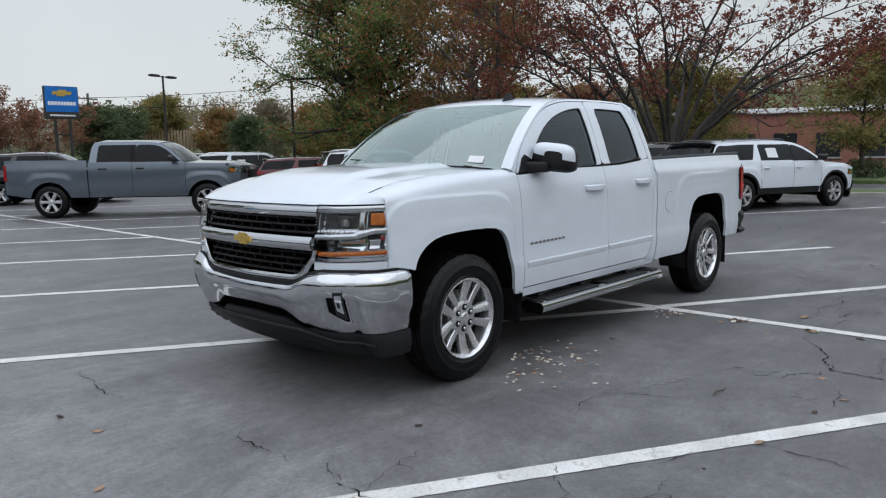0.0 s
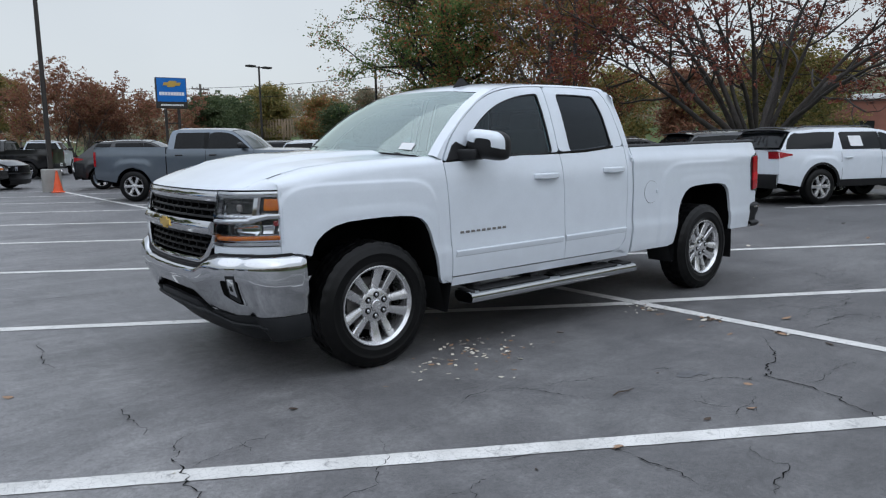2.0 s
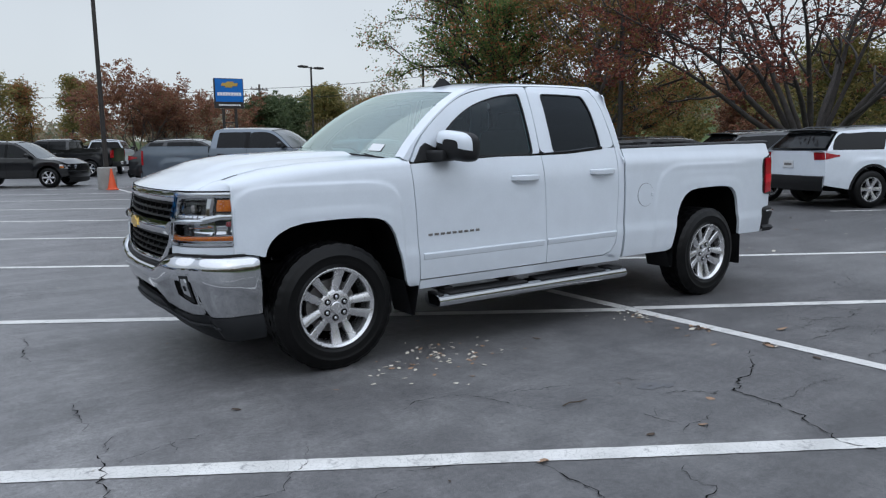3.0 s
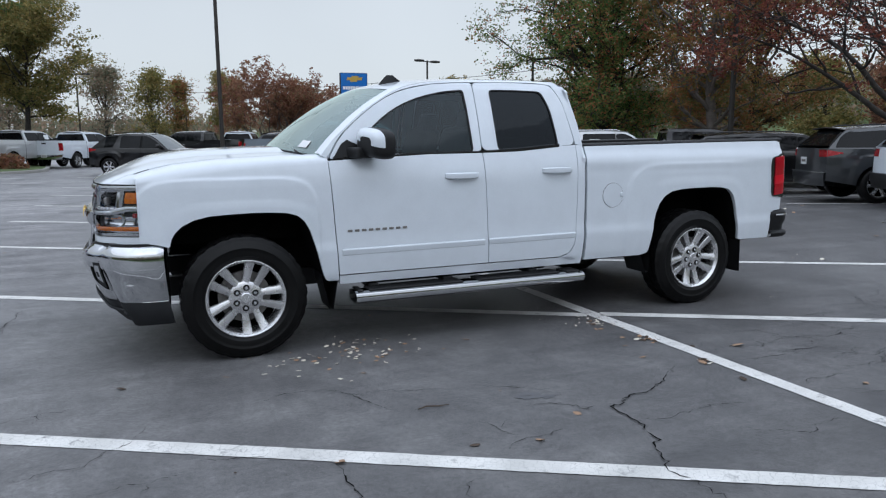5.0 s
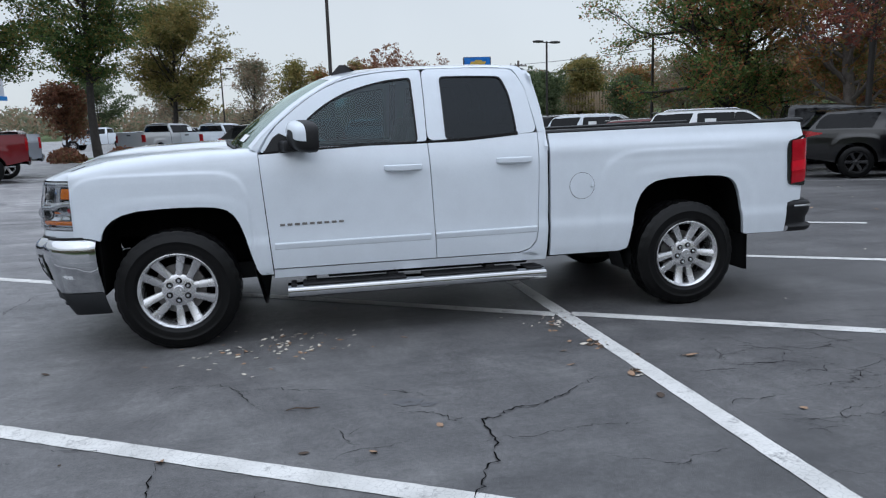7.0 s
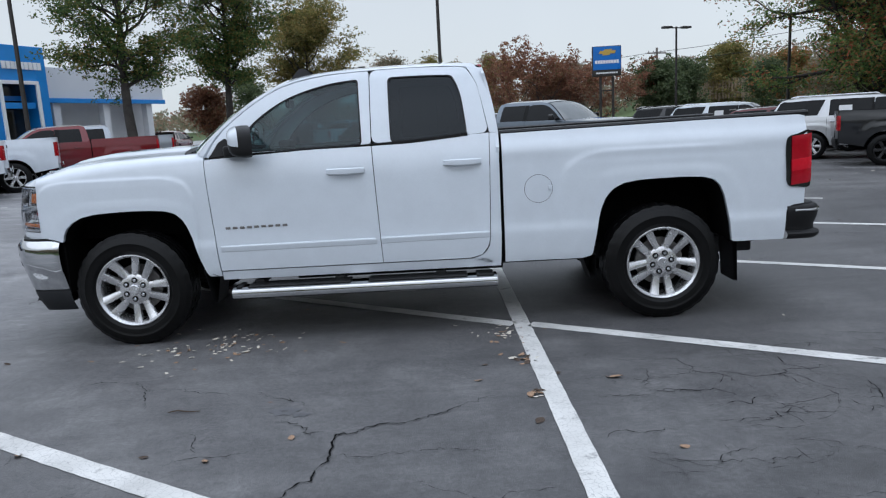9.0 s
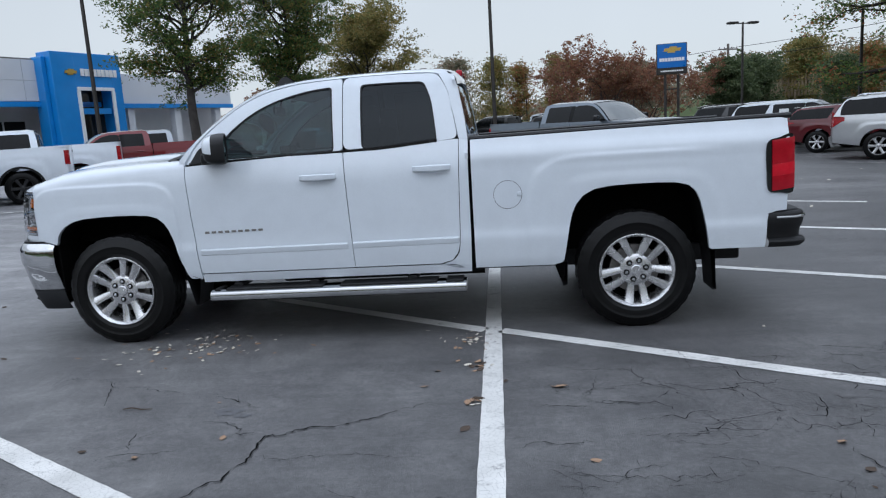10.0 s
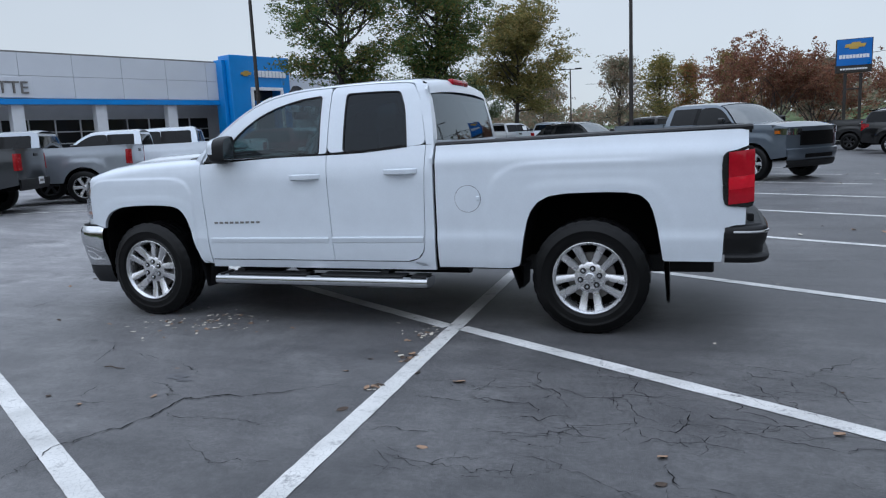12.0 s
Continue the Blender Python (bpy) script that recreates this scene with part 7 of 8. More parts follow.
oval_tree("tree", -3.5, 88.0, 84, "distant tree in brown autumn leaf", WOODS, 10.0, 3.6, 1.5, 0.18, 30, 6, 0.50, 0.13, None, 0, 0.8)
oval_tree("tree", 4.6, 90.0, 90, "distant tree in orange-brown autumn leaf", RUST, 9.0, 2.6, 1.5, 0.16, 26, 6, 0.45, 0.13, None, 0, 1.0)
oval_tree("tree", 8.6, 80.0, 85, "slender distant tree with thin orange leaves", OLIVE, 9.5, 1.5, 2.5, 0.12, 22, 6, 0.4, 0.12, BARK_GREY, 0, 1.1)
oval_tree("tree", 10.6, 82.0, 86, "slender distant tree with thin orange leaves", RUST, 9.0, 1.4, 2.5, 0.12, 22, 6, 0.4, 0.12, BARK_GREY, 0, 1.1)
oval_tree("tree", 31.0, 66.0, 87, "distant yellow-green tree on the bank", OLIVE, 7.6, 2.8, 1.2, 0.15, 26, 14, 0.5, 0.13)
oval_tree("tree", 22.0, 59.0, 88, "dark evergreen tree behind the sign", EVERGREEN, 5.6, 2.2, 0.8, 0.14, 24, 14, 0.45, 0.12)
oval_tree("tree", 25.4, 62.0, 89, "dark evergreen tree behind the sign", EVERGREEN, 5.8, 2.4, 0.8, 0.14, 24, 14, 0.45, 0.12)
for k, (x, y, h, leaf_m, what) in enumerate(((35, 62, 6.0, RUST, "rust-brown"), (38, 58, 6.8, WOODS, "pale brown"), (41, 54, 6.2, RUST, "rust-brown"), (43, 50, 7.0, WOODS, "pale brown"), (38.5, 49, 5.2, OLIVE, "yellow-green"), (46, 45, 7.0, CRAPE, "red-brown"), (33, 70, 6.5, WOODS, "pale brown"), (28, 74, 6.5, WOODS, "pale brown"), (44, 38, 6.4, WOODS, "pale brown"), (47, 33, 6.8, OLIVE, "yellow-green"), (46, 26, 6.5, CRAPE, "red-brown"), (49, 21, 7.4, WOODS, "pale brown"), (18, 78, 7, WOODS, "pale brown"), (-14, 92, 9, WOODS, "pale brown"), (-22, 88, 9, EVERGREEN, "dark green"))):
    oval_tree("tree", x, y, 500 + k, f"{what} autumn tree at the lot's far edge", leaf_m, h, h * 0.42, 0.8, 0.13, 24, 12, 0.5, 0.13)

# ---- wooded hills round the lot, closing the view ----


def ridge(az):
    """Distance and height of the wooded ridge by direction, in degrees from +y towards +x."""
    d = float(np.interp(az, [-180, -90, -60, -30, 0, 20, 40, 60, 80, 120, 180], [75, 80, 150, 230, 300, 190, 140, 105, 95, 80, 75]))
    h = float(np.interp(az, [-180, -90, -60, -30, 0, 12, 25, 40, 60, 80, 120, 180], [7, 6, 4, 3, 3, 4.5, 9, 8, 8, 9, 7, 7]))
    return d, h


bm = bmesh.new()
rows = []
for k, u in enumerate((0.0, 0.25, 0.5, 0.75, 1.0, 1.4)):
    row = []
    for a in range(-180, 181, 4):
        d, h = ridge(a)
        dd = d * (0.68 + 0.32 * u + (0.3 if u > 1 else 0))
        t = min(u, 1.0)
        z = -0.3 + h * (t * t * (3 - 2 * t)) * (1 + 0.12 * math.sin(a * 0.35) + 0.08 * math.sin(a * 0.9))
        row.append((dd * math.sin(radians(a)), dd * math.cos(radians(a)), z))
    rows.append(row)
grid(bm, rows, flip=True)
tagged(part("hillside", bm, GRASS), "low hills covered with autumn woods", "hill", kind="structure")
rng = np.random.default_rng(5)
cen, siz = [], []
# the last 500 stand unseen behind the camera, added for dark reflections
for i in range(1750):
    a = rng.uniform(-75, 100) if i < 1250 else rng.uniform(100, 285)
    a = (a + 180) % 360 - 180
    d, h = ridge(a)
    u = rng.uniform(0.25, 1.05)
    dd = d * (0.68 + 0.32 * u)
    t = min(u, 1.0)
    z = h * (t * t * (3 - 2 * t)) - 0.5
    tall = rng.uniform(3.5, 7.5) * (min(d / 150, 1.2) if i < 1250 else 1.3)
    n = 90
    q = rng.normal(size=(n, 3))
    q /= np.linalg.norm(q, axis=1)[:, None]
    q *= rng.uniform(0.55, 1.0, (n, 1)) * np.array([tall * 0.36, tall * 0.36, tall * 0.45])
    q += (dd * math.sin(radians(a)), dd * math.cos(radians(a)), z + tall * 0.55)
    cen.append(q)
    siz.append(rng.uniform(0.22, 0.48, n) * (d / 170 if i < 1250 else 1.3))
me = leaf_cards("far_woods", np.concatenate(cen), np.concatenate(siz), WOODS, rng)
tagged(part("far_woods", me, None), "pale autumn woods on the hills, haze in their colour", "woods", kind="stuff")

# ---- lamp posts, sign, showroom, small things on the lot ----
BLUE = surface("blue_panel", (0.012, 0.20, 0.56), (0.018, 0.24, 0.64), 1.5, 0.35, bump=0.03, coat=0.3)
SIGN_BLUE = surface("sign_blue", (0.008, 0.13, 0.46), (0.012, 0.16, 0.54), 2, 0.3, bump=0.0)
SIGN_WHITE = surface("sign_white", (0.70, 0.71, 0.72), (0.78, 0.79, 0.80), 8, 0.5, bump=0.0)
PANEL_GREY = surface("wall_panel", (0.56, 0.58, 0.62), (0.63, 0.65, 0.69), 0.7, 0.45, fine=20, bump=0.03, island=0.15)
COLUMN = surface("column_stucco", (0.58, 0.59, 0.61), (0.66, 0.67, 0.69), 2, 0.8, fine=60, bump=0.2)
SHOP_GLASS = surface("shop_glass", (0.012, 0.014, 0.016), (0.03, 0.033, 0.036), 0.4, 0.06, bump=0.0)
BRICK = surface("far_brick", (0.20, 0.085, 0.060), (0.28, 0.12, 0.085), 1.2, 0.85, fine=30, bump=0.2)
CONE = surface("cone_orange", (0.62, 0.075, 0.018), (0.78, 0.11, 0.028), 6, 0.5, bump=0.05)
FENCE = surface("weathered_fence", (0.24, 0.18, 0.12), (0.36, 0.28, 0.19), 3, 0.85, bump=0.2)


def lamp_post(x, y, height, heads, label, base=0.0, r=0.075, turn=0.0):
    """A square tapered post with flat box heads on short arms."""
    root = thing("lamp_post", pose(x, y, 0, 0, 0, turn), label, "lamp post", "lamp posts")
    bm = bmesh.new()
    rows = [[(sx * k * 1.0, sy * k * 1.0, z) for sx, sy in ((-1, -0.7), (-0.7, -1), (0.7, -1), (1, -0.7), (1, 0.7), (0.7, 1), (-0.7, 1), (-1, 0.7))] for z, k in ((base, r), (height * 0.5, r * 0.85), (height, r * 0.7))]
    vs = grid(bm, rows, closed=True)
    bm.faces.new(vs[-1])
    part("post", bm, POLE, root)
    if base:
        part("footing", lathe([(0.0005, base), (0.27, base), (0.30, base - 0.03), (0.30, -0.05)], 28, "z"), CONCRETE, root, "round concrete footing")
    for a in heads:
        bm = bmesh.new()
        m = pose(0, 0, 0, 0, 0, a)
        box(bm, m @ Vector((0.22, 0, height - 0.06)), (0.36, 0.05, 0.05), rot=m.to_3x3(), bevel=0.008)
        part("arm", bm, POLE, root)
        bm = bmesh.new()
        box(bm, m @ Vector((0.60, 0, height - 0.03)), (0.52, 0.34, 0.10), rot=m.to_3x3(), bevel=0.025)
        head = part("lamp_head", bm, POLE, root)
        bm = bmesh.new()
        box(bm, m @ Vector((0.60, 0, height - 0.085)), (0.40, 0.26, 0.012), rot=m.to_3x3(), bevel=0.003)
        part("lens", bm, PANE_SKY, head)
    return root


lamp_post(2.37, 22.0, 8.6, (0, 180), "dark bronze lamp post on a round concrete footing", 0.75)
lamp_post(17.3, 12.4, 8.6, (60, 240), "dark bronze lamp post behind the car row", 0.6)
lamp_post(-13.3, 21.6, 8.6, (0, 180), "dark bronze lamp post before the showroom", 0.6)
lamp_post(16.4, 23.6, 4.9, (), "slim dark post by the trees", 0.4, 0.06)
lamp_post(14.9, 32.8, 5.75, (20, 200), "dark lamp post with two flat heads", 0.4, 0.06)
lamp_post(-4.0, 49.9, 5.95, (10, 190), "dark lamp post with two flat heads", 0.4, 0.06)
lamp_post(5.5, 90.0, 8.0, (0,), "distant dark lamp post", 0.4, 0.08)

# traffic cone before the footing
cone = thing("traffic_cone", pose(2.42, 21.4, 0), "orange traffic cone standing on the asphalt", "traffic cone")
part("cone", lathe([(0.165, 0.03), (0.15, 0.045), (0.115, 0.20), (0.075, 0.42), (0.035, 0.66), (0.028, 0.70), (0.02, 0.705), (0.0005, 0.705)], 24, "z"), CONE, cone)
bm = bmesh.new()
box(bm, (0, 0, 0.016), (0.36, 0.36, 0.03), bevel=0.01)
part("foot", bm, CONE, cone)

# dealer sign on two posts; its brand is shown as plain shapes
sign = thing("pylon_sign", pose(14.0, 44.6, 0, 0, 0, -6), "blue pylon sign with gold emblem on two steel posts", "sign")
bm = bmesh.new()
box(bm, (0, 0, 5.03), (1.96, 0.34, 2.02), bevel=0.03)
cab_ = part("cabinet", bm, POLE, sign)
bm = bmesh.new()
box(bm, (0, -0.178, 5.23), (1.86, 0.02, 1.54), bevel=0.004)
part("blue_face", bm, SIGN_BLUE, cab_)
bm = bmesh.new()
plate(bm, [(a * 5.4, b * 5.6 + 5.62) for a, b in [(-0.10, -0.018), (-0.045, -0.018), (-0.055, -0.036), (0.035, -0.036), (0.045, -0.018), (0.10, -0.018), (0.115, 0.018), (0.055, 0.018), (0.065, 0.036), (-0.025, 0.036), (-0.035, 0.018), (-0.085, 0.018)]], lambda a, b, o: (a, -0.188 - o, b), 0.02, flip=True)
part("emblem", bm, GOLD, cab_, "gold slanted cross-shaped emblem")
for k in range(9):
    bm = bmesh.new()
    box(bm, (-0.72 + 0.18 * k, -0.192, 4.98), (0.155, 0.012, 0.22), bevel=0.004)
    part("letter_bar", bm, SIGN_WHITE, cab_, "white bar in place of a letter")
for k in range(10):
    bm = bmesh.new()
    box(bm, (-0.66 + 0.147 * k, -0.176, 4.24), (0.125, 0.012, 0.10), bevel=0.003)
    part("letter_bar", bm, SIGN_WHITE, cab_)
for x in (-0.42, 0.42):
    bm = bmesh.new()
    box(bm, (x, 0, 1.98), (0.17, 0.17, 4.02), bevel=0.015)
    part("post", bm, POLE, sign)
bm = bmesh.new()
box(bm, (0, 0, 3.05), (0.70, 0.10, 0.08), bevel=0.01)
part("cross_bar", bm, POLE, sign)

# showroom: runs from A towards B along u, its front facing the lot
A_, U_ = Vector((-27.2, 14.6, 0)), Vector((0.358, 0.934, 0))
ang = math.degrees(math.atan2(U_.y, U_.x))
show_m = pose(A_.x, A_.y, 0, 0, 0, ang)
shop = thing("showroom", show_m, "long grey showroom with blue band and blue entrance tower", "building")
LEN = 17.0  # along x to the tower; the front faces -y
bm = bmesh.new()
box(bm, (LEN / 2 - 8, 6.2, 3.0), (LEN + 26, 7.0, 6.0))
part("wall", bm, COLUMN, shop)
bm = bmesh.new()
box(bm, (LEN / 2 - 8, 5.0, 6.14), (LEN + 26, 9.8, 0.12))
part("roof", bm, STEEL, shop)
for row, (z0, z1) in enumerate(((4.02, 5.05), (5.065, 6.10))):
    for k in range(-3, 8):
        bm = bmesh.new()
        box(bm, (k * 2.45 - 0.2, 0.0, (z0 + z1) / 2), (2.435, 0.12, z1 - z0), bevel=0.006)
        part("wall_panel", bm, PANEL_GREY, shop)
bm = bmesh.new()
box(bm, (LEN / 2 - 5.5, 1.6, 5.0), (LEN + 17, 3.0, 2.1))
part("canopy_core", bm, COLUMN, shop)
bm = bmesh.new()
box(bm, (LEN / 2 - 5.2, -0.06, 3.86), (LEN + 16.5, 0.20, 0.26), bevel=0.01)
part("blue_band", bm, BLUE, shop)
bm = bmesh.new()
box(bm, (LEN / 2 - 5.2, 1.4, 3.88), (LEN + 16.5, 2.6, 0.10))
part("soffit", bm, COLUMN, shop)
for k in range(-3, 6):
    bm = bmesh.new()
    box(bm, (k * 3.9 - 2.1, 0.25, 1.87), (0.55, 0.45, 3.74), bevel=0.02)
    part("column", bm, COLUMN, shop)
for k in range(-9, 14):
    bm = bmesh.new()
    box(bm, (k * 1.28, 2.64, 1.6), (1.20, 0.05, 3.1))
    w_ = part("shop_window", bm, SHOP_GLASS, shop, "dark shop window")
    for dz in (0.9, 1.9, 2.5, 3.15):
        bm = bmesh.new()
        box(bm, (k * 1.28, 2.60, dz), (1.28, 0.06, 0.06))
        part("window_bar", bm, COLUMN, w_)
    bm = bmesh.new()
    box(bm, (k * 1.28 + 0.64, 2.60, 1.6), (0.07, 0.07, 3.2))
    part("mullion", bm, COLUMN, w_)
# the entrance tower with its portal
T0, T1, TZ = LEN - 0.3, LEN + 3.9, 6.50
bm = bmesh.new()
box(bm, ((T0 + T1) / 2, -0.45, TZ - 0.90), (T1 - T0 - 0.01, 1.06, 1.8), bevel=0.02)
tower = part("entrance_tower", bm, BLUE, shop, "blue entrance tower")
for x, wide, out in ((T0 + 0.66, 1.32, 0.0), (T1 - 0.32, 0.64, 0.0), (T0 - 0.14, 0.26, 0.25)):
    bm = bmesh.new()
    box(bm, (x, -0.45 + out, (TZ - out) / 2), (wide, 1.10 - 1.2 * out, TZ - out), bevel=0.02)
    part("pier", bm, BLUE, tower)
bm = bmesh.new()
for c, sz in ((((T0 + T1) / 2 + 0.34, -1.03, TZ - 1.88), (T1 - T0 - 1.90, 0.12, 0.18)), ((T0 + 1.36, -1.03, 2.26), (0.18, 0.12, 4.54)), ((T1 - 0.68, -1.03, 2.26), (0.18, 0.12, 4.54))):
    box(bm, c, sz, bevel=0.01)
part("portal_trim", bm, SIGN_WHITE, tower)
bm = bmesh.new()
box(bm, ((T0 + T1) / 2 + 0.34, 0.02, 2.33), (T1 - T0 - 1.96, 0.1, 4.66))
part("door_glass", bm, SHOP_GLASS, tower)
bm = bmesh.new()
box(bm, ((T0 + T1) / 2 + 0.34, -0.60, 3.45), (T1 - T0 - 2.26, 0.5, 0.30))
part("door_header", bm, BLUE, tower)
bm = bmesh.new()
plate(bm, [(T0 + 1.02 + a * 3.4, b * 4.2 + TZ - 1.02) for a, b in [(-0.10, -0.018), (-0.045, -0.018), (-0.055, -0.036), (0.035, -0.036), (0.045, -0.018), (0.10, -0.018), (0.115, 0.018), (0.055, 0.018), (0.065, 0.036), (-0.025, 0.036), (-0.035, 0.018), (-0.085, 0.018)]], lambda a, b, o: (a, -1.00 - o, b), 0.06, flip=True)
part("emblem", bm, GOLD, tower, "gold slanted cross-shaped emblem")
for k in range(9):
    bm = bmesh.new()
    box(bm, (T0 + 1.72 + 0.258 * k, -1.03, TZ - 1.02), (0.215, 0.06, 0.38), bevel=0.01)
    part("letter_bar", bm, SIGN_WHITE, tower, "white bar in place of a letter")
# wing beyond the tower
bm = bmesh.new()
box(bm, (T1 + 5.0, 3.2, 4.75), (10.0, 6.0, 1.8), bevel=0.02)
part("wing", bm, PANEL_GREY, shop)
bm = bmesh.new()
box(bm, (T1 + 5.0, 0.15, 3.8), (10.0, 0.2, 0.26), bevel=0.01)
part("blue_band", bm, BLUE, shop)
for k in range(3):
    bm = bmesh.new()
    box(bm, (T1 + 1.5 + 3.6 * k, 0.5, 1.85), (0.5, 0.45, 3.7), bevel=0.02)
    part("column", bm, COLUMN, shop)
bm = bmesh.new()
box(bm, (T1 + 5.0, 4.0, 1.9), (10.0, 4.0, 3.8))
part("wing_wall", bm, COLUMN, shop)
# sign letters on the wall
bm = bmesh.new()
box(bm, (3.8, -0.085, 4.52), (5.2, 0.05, 0.95), bevel=0.01)
board = part("sign_board", bm, PANEL_GREY, shop)
fc = bpy.data.curves.new("letters", "FONT")
fc.body, fc.size, fc.extrude = "TTE", 0.80, 0.04
fc.align_x = "RIGHT"
lt = new("letters", fc)
lt.parent = board
lt.matrix_basis = pose(6.25, -0.13, 4.24, 90, 0, 0)
fc.materials.append(STEEL)

# right: low brick building across the road, hedge, kerb; left: grass island
bm = bmesh.new()
box(bm, (0, 0, 2.0), (26, 8, 4.0))
brick = thing("brick_building", pose(56, 9, 0, 0, 0, -70), "low red-brick building with flat roof across the road", "building")
part("wall", bm, BRICK, brick)
bm = bmesh.new()
box(bm, (0, 0, 4.12), (26.6, 8.6, 0.35), bevel=0.04)
part("roof", bm, SIGN_WHITE, brick)
for k in range(-4, 5):
    bm = bmesh.new()
    box(bm, (k * 2.7, -4.03, 1.7), (1.5, 0.10, 1.7))
    w_ = part("window", bm, SHOP_GLASS, brick, "dark window")
    bm = bmesh.new()
    box(bm, (k * 2.7, -4.07, 0.80), (1.7, 0.14, 0.12), bevel=0.01)
    part("sill", bm, CONCRETE, w_)
bm = bmesh.new()
rows = [[(29 + 0.1 * k, y, z) for y in np.linspace(-40, 60, 30)] for k, z in ((0, -0.02), (0, 0.13), (2, 0.15), (10, 0.17), (60, 0.30))]
grid(bm, rows)
tagged(part("verge", bm, GRASS), "grass verge behind a low kerb", "grass", kind="structure")
island(-8.2, 35.0, 3.6, 6.5, 0.1)
island(-11.2, 25.2, 1.5, 1.5, 0.0, "small round planting bed with soil")
island(13.5, 47.0, 3.0, 5.0, 0.0)
island(19.5, 12.0, 1.6, 13.0, 0.15, "long planting bed with dry grass behind the car row")


def bush(x, y, r, h, seed, mat, label):
    rng = np.random.default_rng(seed)
    root = thing("shrub", pose(x, y, 0.1), label, "shrub", "shrubs")
    q = rng.normal(size=(700, 3))
    q /= np.linalg.norm(q, axis=1)[:, None]
    q[:, 2] = np.abs(q[:, 2])
    c = q * rng.uniform(0.6, 1.05, (700, 1)) * (r, r, h)
    part("foliage", leaf_cards("foliage", c, rng.uniform(0.06, 0.13, 700), mat, rng), None, root)
    bm = bmesh.new()
    for k in range(5):
        a = 1.26 * k
        tube(bm, [(0, 0, -0.1), (0.3 * r * math.cos(a), 0.3 * r * math.sin(a), 0.4 * h), (0.6 * r * math.cos(a), 0.6 * r * math.sin(a), 0.8 * h)], [0.03, 0.02, 0.01], 5)
    part("stems", bm, BARK, root)


for k, (x, y) in enumerate(((-9.6, 31.0), (-7.2, 31.2), (-6.0, 32.6), (-10.4, 33.2))):
    bush(x, y, 0.8, 0.75, 200 + k, CRAPE, "rounded brown shrub on the island")
for k in range(6):
    bush(30.8 + 0.3 * k, -1.0 + 2.3 * k, 1.1, 0.9, 220 + k, EVERGREEN, "clipped dark green hedge shrub")

# bank with wooden fence, utility poles and wires
fence = thing("fence", pose(0, 0, 0), "long pale wooden board fence on the bank", "fence")
for k in range(46):
    t = k / 45
    x, y = 26.0 + 11.5 * t, 67.0 - 6.0 * t
    bm = bmesh.new()
    box(bm, (x, y, 3.3), (0.20, 0.05, 1.9), bevel=0.006)
    part("board", bm, FENCE, fence)
for z in (2.9, 3.8):
    bm = bmesh.new()
    tube(bm, [(26.0, 67.06, z), (37.5, 61.06, z)], 0.06, 4)
    part("rail", bm, FENCE, fence)
for k in range(7):
    t = k / 6
    bm = bmesh.new()
    box(bm, (26.0 + 11.5 * t, 67.1 - 6.0 * t, 1.9), (0.14, 0.14, 4.0), bevel=0.01)
    part("fence_post", bm, FENCE, fence)


def utility_pole(x, y, h):
    root = thing("utility_pole", pose(x, y, 0, 0, 0, 20), "weathered wooden utility pole with cross arm", "utility pole", "utility poles")
    part("pole", tube(bmesh.new(), [(0, 0, -0.2), (0, 0, h)], [0.16, 0.11], 8), BARK_GREY, root)
    bm = bmesh.new()
    box(bm, (0, 0, h - 0.5), (2.2, 0.10, 0.12), bevel=0.01)
    part("cross_arm", bm, BARK_GREY, root)
    for dx in (-0.95, -0.4, 0.4, 0.95):
        part("insulator", lathe([(0.0005, 0.16), (0.035, 0.15), (0.05, 0.08), (0.02, 0.0)], 8, "z"), STEEL, root).matrix_basis = pose(dx, 0, h - 0.44)


utility_pole(24.0, 66.0, 7.6)
utility_pole(44.0, 40.0, 9.6)
utility_pole(58.0, -2.0, 10.0)
for k, (a, b) in enumerate((((24.0, 66.0, 7.2), (44.0, 40.0, 9.2)), ((44.0, 40.0, 9.2), (58.0, -2.0, 9.6)), ((24.0, 66.0, 6.2), (44.0, 40.0, 8.0)), ((44.0, 40.0, 8.0), (58.0, -2.0, 8.2)), ((24.0, 66.0, 7.2), (-10.0, 105.0, 8.0)))):
    a, b = Vector(a), Vector(b)
    bm = bmesh.new()
    tube(bm, [a.lerp(b, t) - Vector((0, 0, 4 * 0.6 * t * (1 - t))) for t in np.linspace(0, 1, 16)], 0.022, 4)
    tagged(part("power_line", bm, PLASTIC), "thin black overhead cable between poles", "cable", "overhead cables")

# ---- wear and litter on the asphalt ----


